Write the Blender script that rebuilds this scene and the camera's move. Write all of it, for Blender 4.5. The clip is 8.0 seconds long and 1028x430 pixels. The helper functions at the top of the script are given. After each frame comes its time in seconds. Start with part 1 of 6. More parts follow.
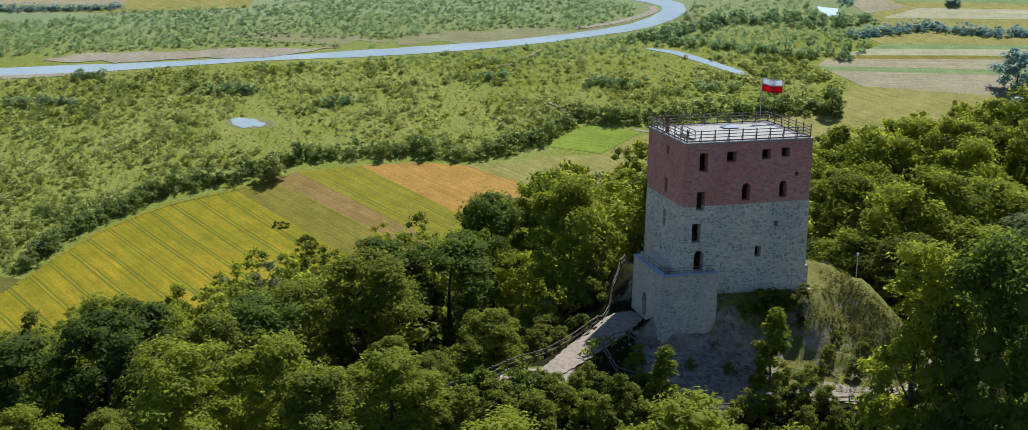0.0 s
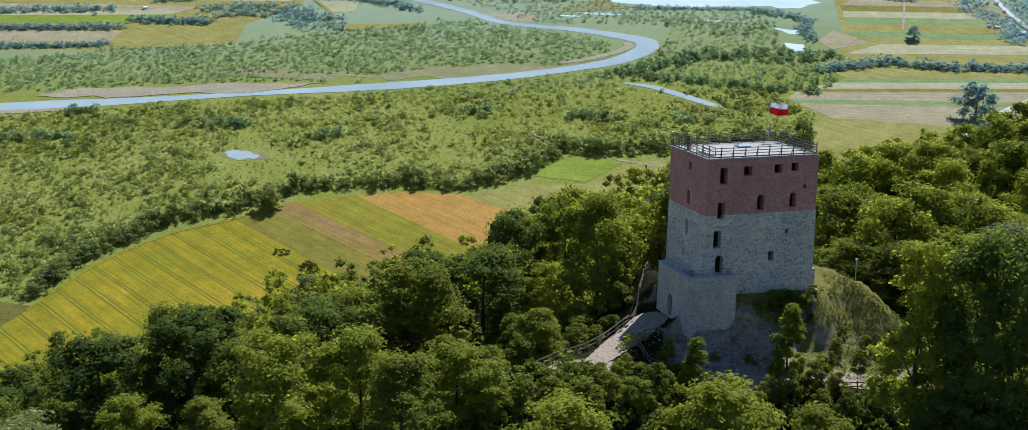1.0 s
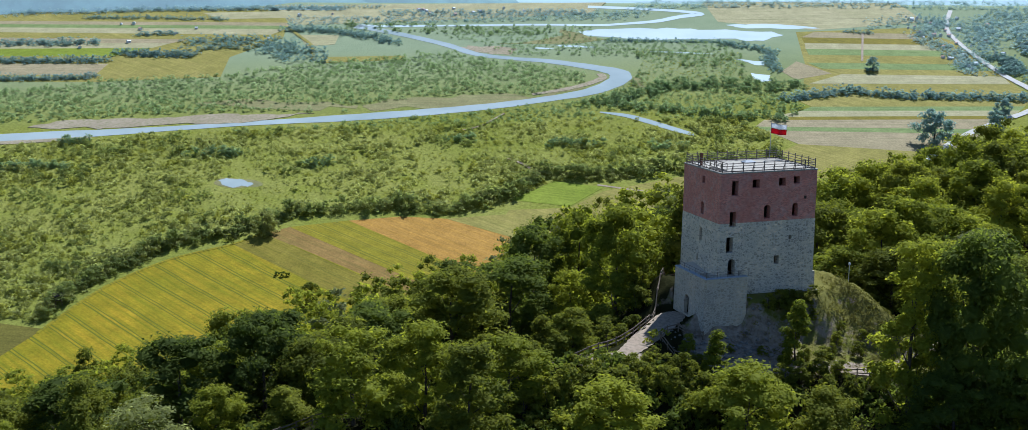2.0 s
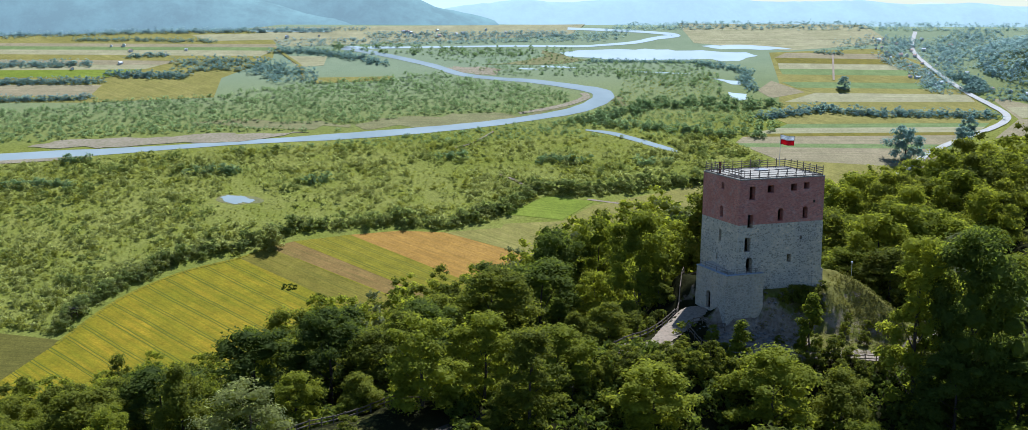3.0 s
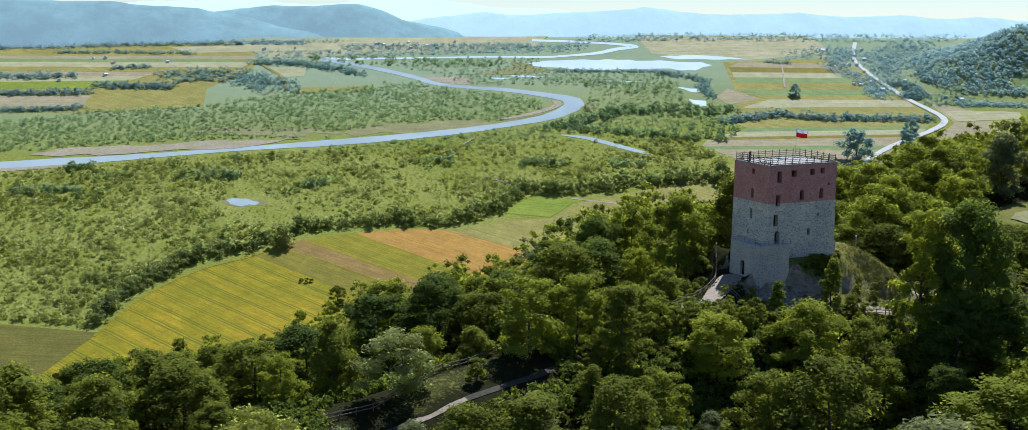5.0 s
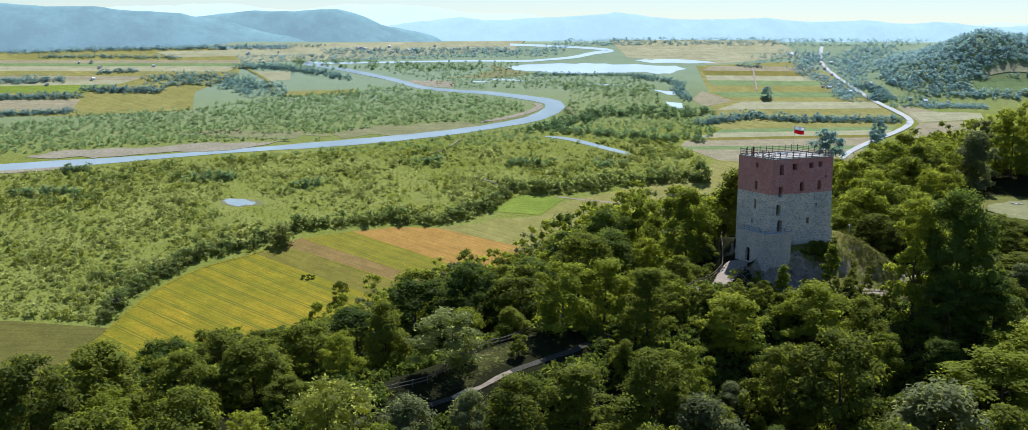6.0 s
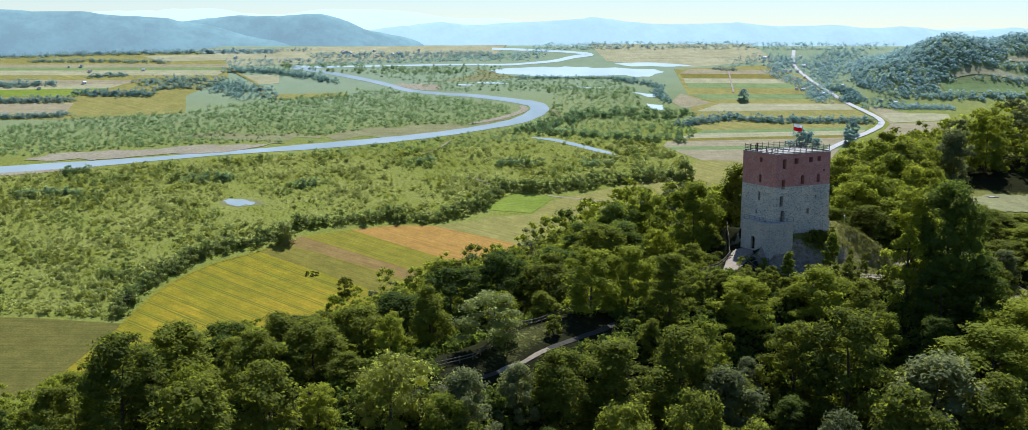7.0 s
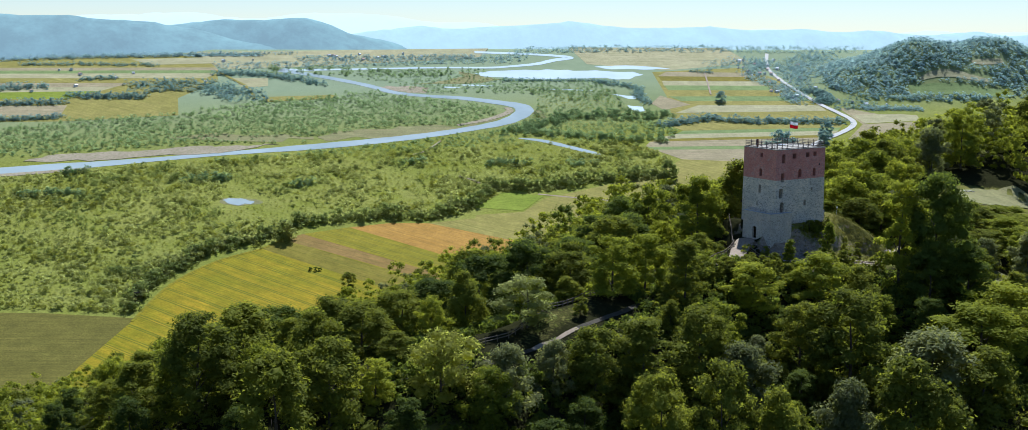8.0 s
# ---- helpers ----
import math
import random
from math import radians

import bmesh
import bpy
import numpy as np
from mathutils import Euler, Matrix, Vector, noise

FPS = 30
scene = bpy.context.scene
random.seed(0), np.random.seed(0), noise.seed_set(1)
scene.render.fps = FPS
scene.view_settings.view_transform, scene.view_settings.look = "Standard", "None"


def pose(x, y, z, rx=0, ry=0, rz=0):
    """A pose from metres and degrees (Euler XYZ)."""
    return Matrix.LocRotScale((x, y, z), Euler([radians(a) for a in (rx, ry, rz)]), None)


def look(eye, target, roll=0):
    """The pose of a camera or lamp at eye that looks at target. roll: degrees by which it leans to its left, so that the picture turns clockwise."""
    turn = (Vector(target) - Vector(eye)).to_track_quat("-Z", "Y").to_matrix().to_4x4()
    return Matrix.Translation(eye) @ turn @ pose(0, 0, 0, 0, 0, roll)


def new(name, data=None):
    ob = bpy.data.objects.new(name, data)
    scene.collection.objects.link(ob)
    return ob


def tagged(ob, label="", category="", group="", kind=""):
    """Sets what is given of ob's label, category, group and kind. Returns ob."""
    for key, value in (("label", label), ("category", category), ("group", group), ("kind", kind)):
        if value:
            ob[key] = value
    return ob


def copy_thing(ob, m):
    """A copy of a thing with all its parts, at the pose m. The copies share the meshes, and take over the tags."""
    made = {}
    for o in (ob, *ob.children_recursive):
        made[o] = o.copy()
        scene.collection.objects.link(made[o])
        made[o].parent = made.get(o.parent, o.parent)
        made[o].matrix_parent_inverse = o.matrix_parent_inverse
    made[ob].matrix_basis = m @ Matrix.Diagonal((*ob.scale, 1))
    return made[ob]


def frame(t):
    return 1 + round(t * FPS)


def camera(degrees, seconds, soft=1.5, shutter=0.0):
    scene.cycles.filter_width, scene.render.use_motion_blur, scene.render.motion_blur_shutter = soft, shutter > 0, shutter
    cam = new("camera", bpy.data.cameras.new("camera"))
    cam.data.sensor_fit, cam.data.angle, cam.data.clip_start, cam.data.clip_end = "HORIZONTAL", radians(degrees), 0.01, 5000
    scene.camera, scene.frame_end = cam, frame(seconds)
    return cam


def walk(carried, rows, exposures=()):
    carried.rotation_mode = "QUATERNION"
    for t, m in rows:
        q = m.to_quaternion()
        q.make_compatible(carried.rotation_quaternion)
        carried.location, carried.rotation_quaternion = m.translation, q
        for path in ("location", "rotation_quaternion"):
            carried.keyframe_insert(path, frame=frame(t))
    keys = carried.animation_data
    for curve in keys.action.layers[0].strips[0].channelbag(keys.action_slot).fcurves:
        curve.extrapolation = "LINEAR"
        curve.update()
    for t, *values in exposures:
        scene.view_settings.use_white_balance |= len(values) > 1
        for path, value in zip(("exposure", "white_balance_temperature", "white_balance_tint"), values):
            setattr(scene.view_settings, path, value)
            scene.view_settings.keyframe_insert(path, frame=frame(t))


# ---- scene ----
# The camera flies level and backwards, slowly turning to its right.
cam = camera(47.92, 8.0, 0.4)
EXPOSURE = 0.80
ROWS = [  # seconds, x, y, z, yaw, pitch, roll
    (0.0, 0.00, 0.00, 80.54, 0.000, -14.527, 0.327),
    (0.5, -4.57, -6.41, 80.57, -1.062, -13.607, 0.384),
    (1.0, -9.51, -13.58, 80.75, -2.168, -12.658, 0.435),
    (1.5, -14.67, -21.02, 80.89, -3.312, -11.804, 0.454),
    (2.0, -20.25, -28.42, 81.17, -4.445, -11.036, 0.413),
    (3.5, -38.68, -48.59, 81.61, -7.214, -9.721, 0.378),
    (4.0, -45.48, -55.02, 81.64, -8.074, -9.581, 0.360),
    (4.5, -52.08, -61.45, 81.68, -9.072, -9.495, 0.323),
    (6.0, -73.42, -80.34, 81.73, -12.285, -9.155, 0.296),
    (6.5, -80.53, -86.19, 81.81, -13.226, -9.057, 0.267),
    (7.0, -88.07, -92.01, 81.67, -14.201, -8.931, 0.261),
    (7.5, -95.40, -97.71, 81.61, -15.145, -8.821, 0.264),
    (8.0, -103.20, -103.71, 81.59, -16.098, -8.737, 0.287),
]
walk(cam, [(t, pose(x, y, z, 90 + pitch, 0, yaw) @ pose(0, 0, 0, 0, 0, roll)) for t, x, y, z, yaw, pitch, roll in ROWS],
     [(0.0, EXPOSURE, 5380, 10), (1.5, EXPOSURE, 5200, 10), (4.0, EXPOSURE + 0.02, 5210, 10), (8.0, EXPOSURE + 0.06, 5260, 10)])

import itertools

# ---- sky, sun, exposure ----
SUN_AZIMUTH, SUN_HEIGHT = 31.0, 55.0  # degrees to the right of +y, and above the horizon
sky = bpy.data.worlds.new("sky")
scene.world = sky
sky.use_nodes = True
_sn = sky.node_tree.nodes
_st = _sn.new("ShaderNodeTexSky")
_st.sky_type, _st.sun_disc = "NISHITA", False
_st.sun_elevation, _st.sun_rotation = radians(SUN_HEIGHT), radians(SUN_AZIMUTH)
_st.air_density, _st.dust_density, _st.ozone_density = 1.0, 0.0, 3.0
_sn["Background"].inputs["Strength"].default_value = 0.055
sky.node_tree.links.new(_st.outputs["Color"], _sn["Background"].inputs["Color"])
sun = new("sun", bpy.data.lights.new("sun", "SUN"))
sun.data.energy, sun.data.angle, sun.data.color = 4.0, radians(0.6), (1.0, 0.96, 0.88)
_d = Vector((math.sin(radians(SUN_AZIMUTH)) * math.cos(radians(SUN_HEIGHT)),
             math.cos(radians(SUN_AZIMUTH)) * math.cos(radians(SUN_HEIGHT)), math.sin(radians(SUN_HEIGHT))))
sun.matrix_world = look(_d * 300, (0, 0, 0))

# ---- materials ----


def mat(name, rough=0.85, spec=0.3, metal=0.0):
    m = bpy.data.materials.new(name)
    m.use_nodes = True
    b = m.node_tree.nodes["Principled BSDF"]
    b.inputs["Roughness"].default_value, b.inputs["Metallic"].default_value = rough, metal
    b.inputs["Specular IOR Level"].default_value = spec
    return m, m.node_tree.nodes, m.node_tree.links, b


def rgb(c):
    return (c[0], c[1], c[2], 1.0)


def ramp(n, stops):
    r = n.new("ShaderNodeValToRGB")
    e = r.color_ramp.elements
    while len(e) < len(stops):
        e.new(0.5)
    for k, (p, c) in enumerate(stops):
        e[k].position, e[k].color = p, rgb(c)
    return r


def noise_of(n, l, scale, detail=4, rough=0.6, coord=None, kind="Position"):
    t = n.new("ShaderNodeTexNoise")
    t.inputs["Scale"].default_value, t.inputs["Detail"].default_value, t.inputs["Roughness"].default_value = scale, detail, rough
    if coord is None:
        coord = n.new("ShaderNodeNewGeometry").outputs["Position"]
    l.new(coord, t.inputs["Vector"])
    return t


def mixc(n, l, fac, a, b, kind="MIX"):
    m = n.new("ShaderNodeMix")
    m.data_type, m.blend_type = "RGBA", kind
    for sock, v in ((m.inputs[0], fac), (m.inputs[6], a), (m.inputs[7], b)):
        if isinstance(v, bpy.types.NodeSocket):
            l.new(v, sock)
        elif isinstance(v, (int, float)):
            sock.default_value = v
        else:
            sock.default_value = rgb(v)
    return m.outputs[2]


def bump_on(n, l, b, height, strength, distance):
    k = n.new("ShaderNodeBump")
    k.inputs["Strength"].default_value, k.inputs["Distance"].default_value = strength, distance
    l.new(height, k.inputs["Height"])
    l.new(k.outputs["Normal"], b.inputs["Normal"])


def mottled(name, c1, c2, c3, big=0.08, fine=1.2, rough=0.9, bump=0.3, dist=0.1, spec=0.2):
    """Earth, grass, plaster: three colours at two scales, with fine relief."""
    m, n, l, b = mat(name, rough, spec)
    t1, t2 = noise_of(n, l, big), noise_of(n, l, fine, 6)
    r1 = ramp(n, [(0.35, c1), (0.65, c2)])
    l.new(t1.outputs["Fac"], r1.inputs["Fac"])
    f = n.new("ShaderNodeMapRange")
    f.inputs["From Min"].default_value, f.inputs["From Max"].default_value = 0.42, 0.68
    l.new(t2.outputs["Fac"], f.inputs["Value"])
    l.new(mixc(n, l, f.outputs["Result"], r1.outputs["Color"], c3), b.inputs["Base Color"])
    bump_on(n, l, b, t2.outputs["Fac"], bump, dist)
    return m


def leaf(name, dark, light, glow=0.64, patch=0.08, seen=(1.28, 1.22, 0.75)):
    """Foliage: each leaf a little different, each plant too; light comes through from behind."""
    m = bpy.data.materials.new(name)
    m.use_nodes = True
    n, l = m.node_tree.nodes, m.node_tree.links
    n.remove(n["Principled BSDF"])
    g, o = n.new("ShaderNodeNewGeometry"), n.new("ShaderNodeObjectInfo")
    add = n.new("ShaderNodeMath")
    add.operation = "MULTIPLY_ADD"
    l.new(g.outputs["Random Per Island"], add.inputs[0])
    add.inputs[1].default_value = 0.26
    half = n.new("ShaderNodeMath")
    half.operation = "MULTIPLY"
    half.inputs[1].default_value = 0.5
    l.new(o.outputs["Random"], half.inputs[0])
    l.new(half.outputs[0], add.inputs[2])
    t0, t1 = noise_of(n, l, patch, 3), noise_of(n, l, 0.55, 2)
    t = n.new("ShaderNodeMix")
    t.inputs[0].default_value = 0.45
    l.new(t0.outputs["Fac"], t.inputs[2])
    l.new(t1.outputs["Fac"], t.inputs[3])
    s = n.new("ShaderNodeMath")
    s.operation = "MULTIPLY_ADD"
    s.inputs[1].default_value, s.inputs[2].default_value = 1.5, -0.62
    l.new(t.outputs[0], s.inputs[0])
    a2 = n.new("ShaderNodeMath")
    l.new(add.outputs[0], a2.inputs[0])
    l.new(s.outputs[0], a2.inputs[1])
    r = ramp(n, [(0.0, dark), (0.95, light)])
    l.new(a2.outputs[0], r.inputs["Fac"])
    d, tr, gl = n.new("ShaderNodeBsdfDiffuse"), n.new("ShaderNodeBsdfTranslucent"), n.new("ShaderNodeBsdfGlossy")
    gl.inputs["Roughness"].default_value = 0.7
    l.new(r.outputs["Color"], d.inputs["Color"])
    warm = mixc(n, l, 1.0, r.outputs["Color"], seen, "MULTIPLY")
    l.new(warm, tr.inputs["Color"])
    x1, x2 = n.new("ShaderNodeMixShader"), n.new("ShaderNodeMixShader")
    x1.inputs[0].default_value, x2.inputs[0].default_value = glow, 0.006
    l.new(d.outputs[0], x1.inputs[1])
    l.new(tr.outputs[0], x1.inputs[2])
    l.new(x1.outputs[0], x2.inputs[1])
    l.new(gl.outputs[0], x2.inputs[2])
    l.new(x2.outputs[0], n["Material Output"].inputs["Surface"])
    return m


LEAF_DARK = leaf("leaf_dark", (0.058, 0.083, 0.014), (0.178, 0.214, 0.030))
LEAF_MID = leaf("leaf_mid", (0.104, 0.121, 0.014), (0.292, 0.303, 0.032))
LEAF_LIGHT = leaf("leaf_light", (0.140, 0.168, 0.014), (0.375, 0.388, 0.034))
LEAF_GREY = leaf("leaf_grey", (0.125, 0.140, 0.052), (0.290, 0.300, 0.125))
SOFT = (1.10, 1.08, 0.85)  # pale leaves let a paler light through
LEAF_WILLOW = leaf("leaf_willow", (0.300, 0.318, 0.098), (0.500, 0.512, 0.190), 0.8, 0.03, SOFT)
LEAF_OLIVE = leaf("leaf_olive", (0.280, 0.292, 0.046), (0.455, 0.452, 0.086), 0.8, 0.03, SOFT)
LEAF_RIVER = leaf("leaf_river", (0.185, 0.228, 0.066), (0.370, 0.405, 0.118), 0.75, 0.03, SOFT)
LEAF_TURF = leaf("leaf_turf", (0.110, 0.110, 0.020), (0.265, 0.240, 0.052), 0.7, 0.12, SOFT)
# haze is painted into the far leaves: bluer and paler the farther off
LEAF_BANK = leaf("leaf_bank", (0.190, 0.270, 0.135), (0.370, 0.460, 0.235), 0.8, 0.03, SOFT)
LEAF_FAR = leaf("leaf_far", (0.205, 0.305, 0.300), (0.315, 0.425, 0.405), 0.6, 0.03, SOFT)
LEAF_HAZE = leaf("leaf_haze", (0.325, 0.440, 0.470), (0.420, 0.535, 0.560), 0.6, 0.02, SOFT)


def bark_material():
    m, n, l, b = mat("bark", 0.95, 0.1)
    t = noise_of(n, l, 4.0, 6)
    r = ramp(n, [(0.3, (0.045, 0.035, 0.026)), (0.7, (0.13, 0.105, 0.08))])
    l.new(t.outputs["Fac"], r.inputs["Fac"])
    l.new(r.outputs["Color"], b.inputs["Base Color"])
    bump_on(n, l, b, t.outputs["Fac"], 0.6, 0.05)
    return m


BARK = bark_material()


def brick_material():
    m, n, l, b = mat("old_brick", 0.9, 0.15)
    uv = n.new("ShaderNodeUVMap")
    br = n.new("ShaderNodeTexBrick")
    br.inputs["Scale"].default_value = 1.0
    br.inputs["Brick Width"].default_value, br.inputs["Row Height"].default_value = 0.34, 0.125
    br.inputs["Mortar Size"].default_value, br.inputs["Bias"].default_value = 0.016, 0.0
    br.inputs["Color1"].default_value, br.inputs["Color2"].default_value = rgb((0.80, 0.31, 0.215)), rgb((0.50, 0.165, 0.118))
    br.inputs["Mortar"].default_value = rgb((0.50, 0.39, 0.34))
    l.new(uv.outputs["UV"], br.inputs["Vector"])
    t1, t2, t3 = noise_of(n, l, 0.35, 5), noise_of(n, l, 2.6, 6), noise_of(n, l, 0.9, 8, 0.7)
    dirt = n.new("ShaderNodeMapRange")
    dirt.inputs["From Min"].default_value, dirt.inputs["From Max"].default_value = 0.40, 0.72
    l.new(t1.outputs["Fac"], dirt.inputs["Value"])
    c = mixc(n, l, dirt.outputs["Result"], br.outputs["Color"], (0.54, 0.215, 0.16))
    pale = n.new("ShaderNodeMapRange")
    pale.inputs["From Min"].default_value, pale.inputs["From Max"].default_value = 0.52, 0.74
    pale.inputs["To Max"].default_value = 0.7
    l.new(t3.outputs["Fac"], pale.inputs["Value"])
    c = mixc(n, l, pale.outputs["Result"], c, (0.55, 0.44, 0.39))
    c = mixc(n, l, 0.45, c, mixc(n, l, t2.outputs["Fac"], (0.05, 0.05, 0.05), (0.75, 0.75, 0.75)), "OVERLAY")
    l.new(c, b.inputs["Base Color"])
    bump_on(n, l, b, br.outputs["Fac"], -0.35, 0.02)
    return m


def stone_material(name, c1, c2, c3, mortar, size=0.42):
    """Rubble masonry of mixed grey and tan stones in pale mortar."""
    m, n, l, b = mat(name, 0.92, 0.15)
    uv = n.new("ShaderNodeUVMap")
    wob = noise_of(n, l, 3.0, 3, coord=uv.outputs["UV"])
    co = n.new("ShaderNodeVectorMath")
    co.operation = "MULTIPLY_ADD"
    co.inputs[1].default_value = (0.16, 0.12, 0.0)
    l.new(wob.outputs["Color"], co.inputs[0])
    l.new(uv.outputs["UV"], co.inputs[2])
    sc = n.new("ShaderNodeVectorMath")
    sc.operation = "MULTIPLY"
    sc.inputs[1].default_value = (1.0 / size, 1.75 / size, 1.0)
    l.new(co.outputs[0], sc.inputs[0])
    v, e = n.new("ShaderNodeTexVoronoi"), n.new("ShaderNodeTexVoronoi")
    e.feature = "DISTANCE_TO_EDGE"
    for q in (v, e):
        q.inputs["Scale"].default_value = 1.0
        l.new(sc.outputs[0], q.inputs["Vector"])
    sep = n.new("ShaderNodeSeparateColor")
    l.new(v.outputs["Color"], sep.inputs[0])
    r = ramp(n, [(0.0, c1), (0.5, c2), (1.0, c3)])
    l.new(sep.outputs[0], r.inputs["Fac"])
    big = noise_of(n, l, 0.28, 5)
    w = n.new("ShaderNodeMapRange")
    w.inputs["From Min"].default_value, w.inputs["From Max"].default_value = 0.38, 0.66
    l.new(big.outputs["Fac"], w.inputs["Value"])
    wide = mixc(n, l, w.outputs["Result"], (0.78, 0.78, 0.80), (1.15, 1.08, 0.98))
    c = mixc(n, l, 1.0, r.outputs["Color"], wide, "MULTIPLY")
    ed = n.new("ShaderNodeMapRange")
    ed.inputs["From Min"].default_value, ed.inputs["From Max"].default_value = 0.03, 0.13
    l.new(e.outputs["Distance"], ed.inputs["Value"])
    grain = noise_of(n, l, 6.0, 6)
    c = mixc(n, l, ed.outputs["Result"], mortar, c)
    c = mixc(n, l, 0.35, c, mixc(n, l, grain.outputs["Fac"], (0.05, 0.05, 0.05), (0.6, 0.58, 0.55)), "SOFT_LIGHT")
    l.new(c, b.inputs["Base Color"])
    h = n.new("ShaderNodeMath")
    l.new(ed.outputs["Result"], h.inputs[0])
    l.new(grain.outputs["Fac"], h.inputs[1])
    bump_on(n, l, b, h.outputs[0], 0.5, 0.06)
    return m


BRICK = brick_material()
STONE = stone_material("rubble_stone", (0.40, 0.355, 0.285), (0.64, 0.57, 0.455), (0.80, 0.705, 0.56), (0.70, 0.62, 0.505))
STONE_NEW = stone_material("annex_stone", (0.45, 0.395, 0.315), (0.56, 0.495, 0.40), (0.65, 0.575, 0.46), (0.59, 0.525, 0.425), 0.5)
CONCRETE = mottled("deck_concrete", (0.36, 0.32, 0.26), (0.42, 0.375, 0.31), (0.30, 0.27, 0.22), 0.25, 2.5, 1.0, 0.15, 0.02, 0.05)
SLATE = mottled("coping_slate", (0.36, 0.38, 0.41), (0.44, 0.46, 0.49), (0.30, 0.32, 0.35), 0.6, 4.0, 0.6, 0.2, 0.02)
STEEL = mottled("dark_rail", (0.17, 0.130, 0.105), (0.23, 0.180, 0.145), (0.12, 0.092, 0.075), 1.0, 8.0, 0.6, 0.1, 0.01)
RUST = mottled("rust_brown", (0.12, 0.045, 0.03), (0.17, 0.07, 0.045), (0.09, 0.035, 0.025), 1.0, 8.0, 0.7, 0.1, 0.01)
WOOD = mottled("weathered_wood", (0.17, 0.125, 0.085), (0.27, 0.21, 0.15), (0.12, 0.09, 0.065), 0.5, 5.0, 0.9, 0.4, 0.02)
PALE_METAL = mottled("pale_metal", (0.50, 0.50, 0.50), (0.58, 0.58, 0.58), (0.45, 0.45, 0.45), 1.0, 6.0, 0.4, 0.05, 0.01)
GLASS_GREY = mottled("grey_skylight", (0.22, 0.235, 0.25), (0.27, 0.285, 0.30), (0.18, 0.195, 0.21), 0.6, 3.0, 0.6, 0.05, 0.01, 0.2)
WHITE_CLOTH = mottled("white_cloth", (0.80, 0.80, 0.80), (0.86, 0.86, 0.86), (0.74, 0.74, 0.75), 1.5, 9.0, 0.8, 0.1, 0.01)
RED_CLOTH = mottled("red_cloth", (0.62, 0.014, 0.03), (0.70, 0.02, 0.04), (0.52, 0.01, 0.025), 1.5, 9.0, 0.8, 0.1, 0.01)
PATH_EARTH = mottled("trodden_gravel", (0.30, 0.225, 0.155), (0.37, 0.285, 0.20), (0.20, 0.158, 0.105), 0.3, 2.2, 0.95, 0.3, 0.04)
# path earth with the trees' shade painted into its colour
SHADED_PATH = mottled("shaded_path_earth", (0.055, 0.045, 0.030), (0.080, 0.064, 0.044), (0.040, 0.036, 0.020), 0.3, 2.2, 0.95, 0.3, 0.04)
ROCK = mottled("bare_rock", (0.22, 0.195, 0.16), (0.32, 0.285, 0.24), (0.16, 0.145, 0.115), 0.35, 1.6, 0.95, 0.9, 0.4)
ROAD_GREY = mottled("sunlit_asphalt", (0.50, 0.465, 0.41), (0.56, 0.525, 0.465), (0.43, 0.40, 0.355), 0.1, 1.0, 0.9, 0.1, 0.02, 0.0)
GRAVEL = mottled("river_gravel", (0.275, 0.215, 0.14), (0.345, 0.275, 0.185), (0.20, 0.18, 0.085), 0.12, 0.9, 0.95, 0.3, 0.1)
WALL_WHITE = mottled("house_render", (0.70, 0.69, 0.66), (0.78, 0.77, 0.74), (0.62, 0.61, 0.58), 0.5, 2.0, 0.8, 0.1, 0.01)
ROOF_RED = mottled("roof_tile", (0.50, 0.32, 0.26), (0.58, 0.38, 0.31), (0.43, 0.27, 0.22), 0.5, 3.0, 0.8, 0.2, 0.02)
ROOF_GREY = mottled("roof_sheet", (0.55, 0.56, 0.58), (0.64, 0.65, 0.67), (0.48, 0.49, 0.51), 0.5, 3.0, 0.5, 0.1, 0.02)
DARK_GAP = mottled("dark_timber_and_gap", (0.05, 0.042, 0.035), (0.075, 0.06, 0.05), (0.035, 0.03, 0.025), 0.8, 5.0, 0.9, 0.2, 0.02)


def water_material(name, pale):
    m, n, l, b = mat(name, 0.12, 0.16)
    t = noise_of(n, l, 0.6, 3)
    r = ramp(n, [(0.3, pale), (0.7, [q + 0.08 for q in pale])])
    big = noise_of(n, l, 0.05, 3)
    l.new(big.outputs["Fac"], r.inputs["Fac"])
    l.new(r.outputs["Color"], b.inputs["Base Color"])
    bump_on(n, l, b, t.outputs["Fac"], 0.04, 0.03)
    return m


# the bright sky mirrored in the water is put into these pale base colours
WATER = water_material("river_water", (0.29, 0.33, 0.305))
LAKE = water_material("sky_pale_water", (0.50, 0.56, 0.545))


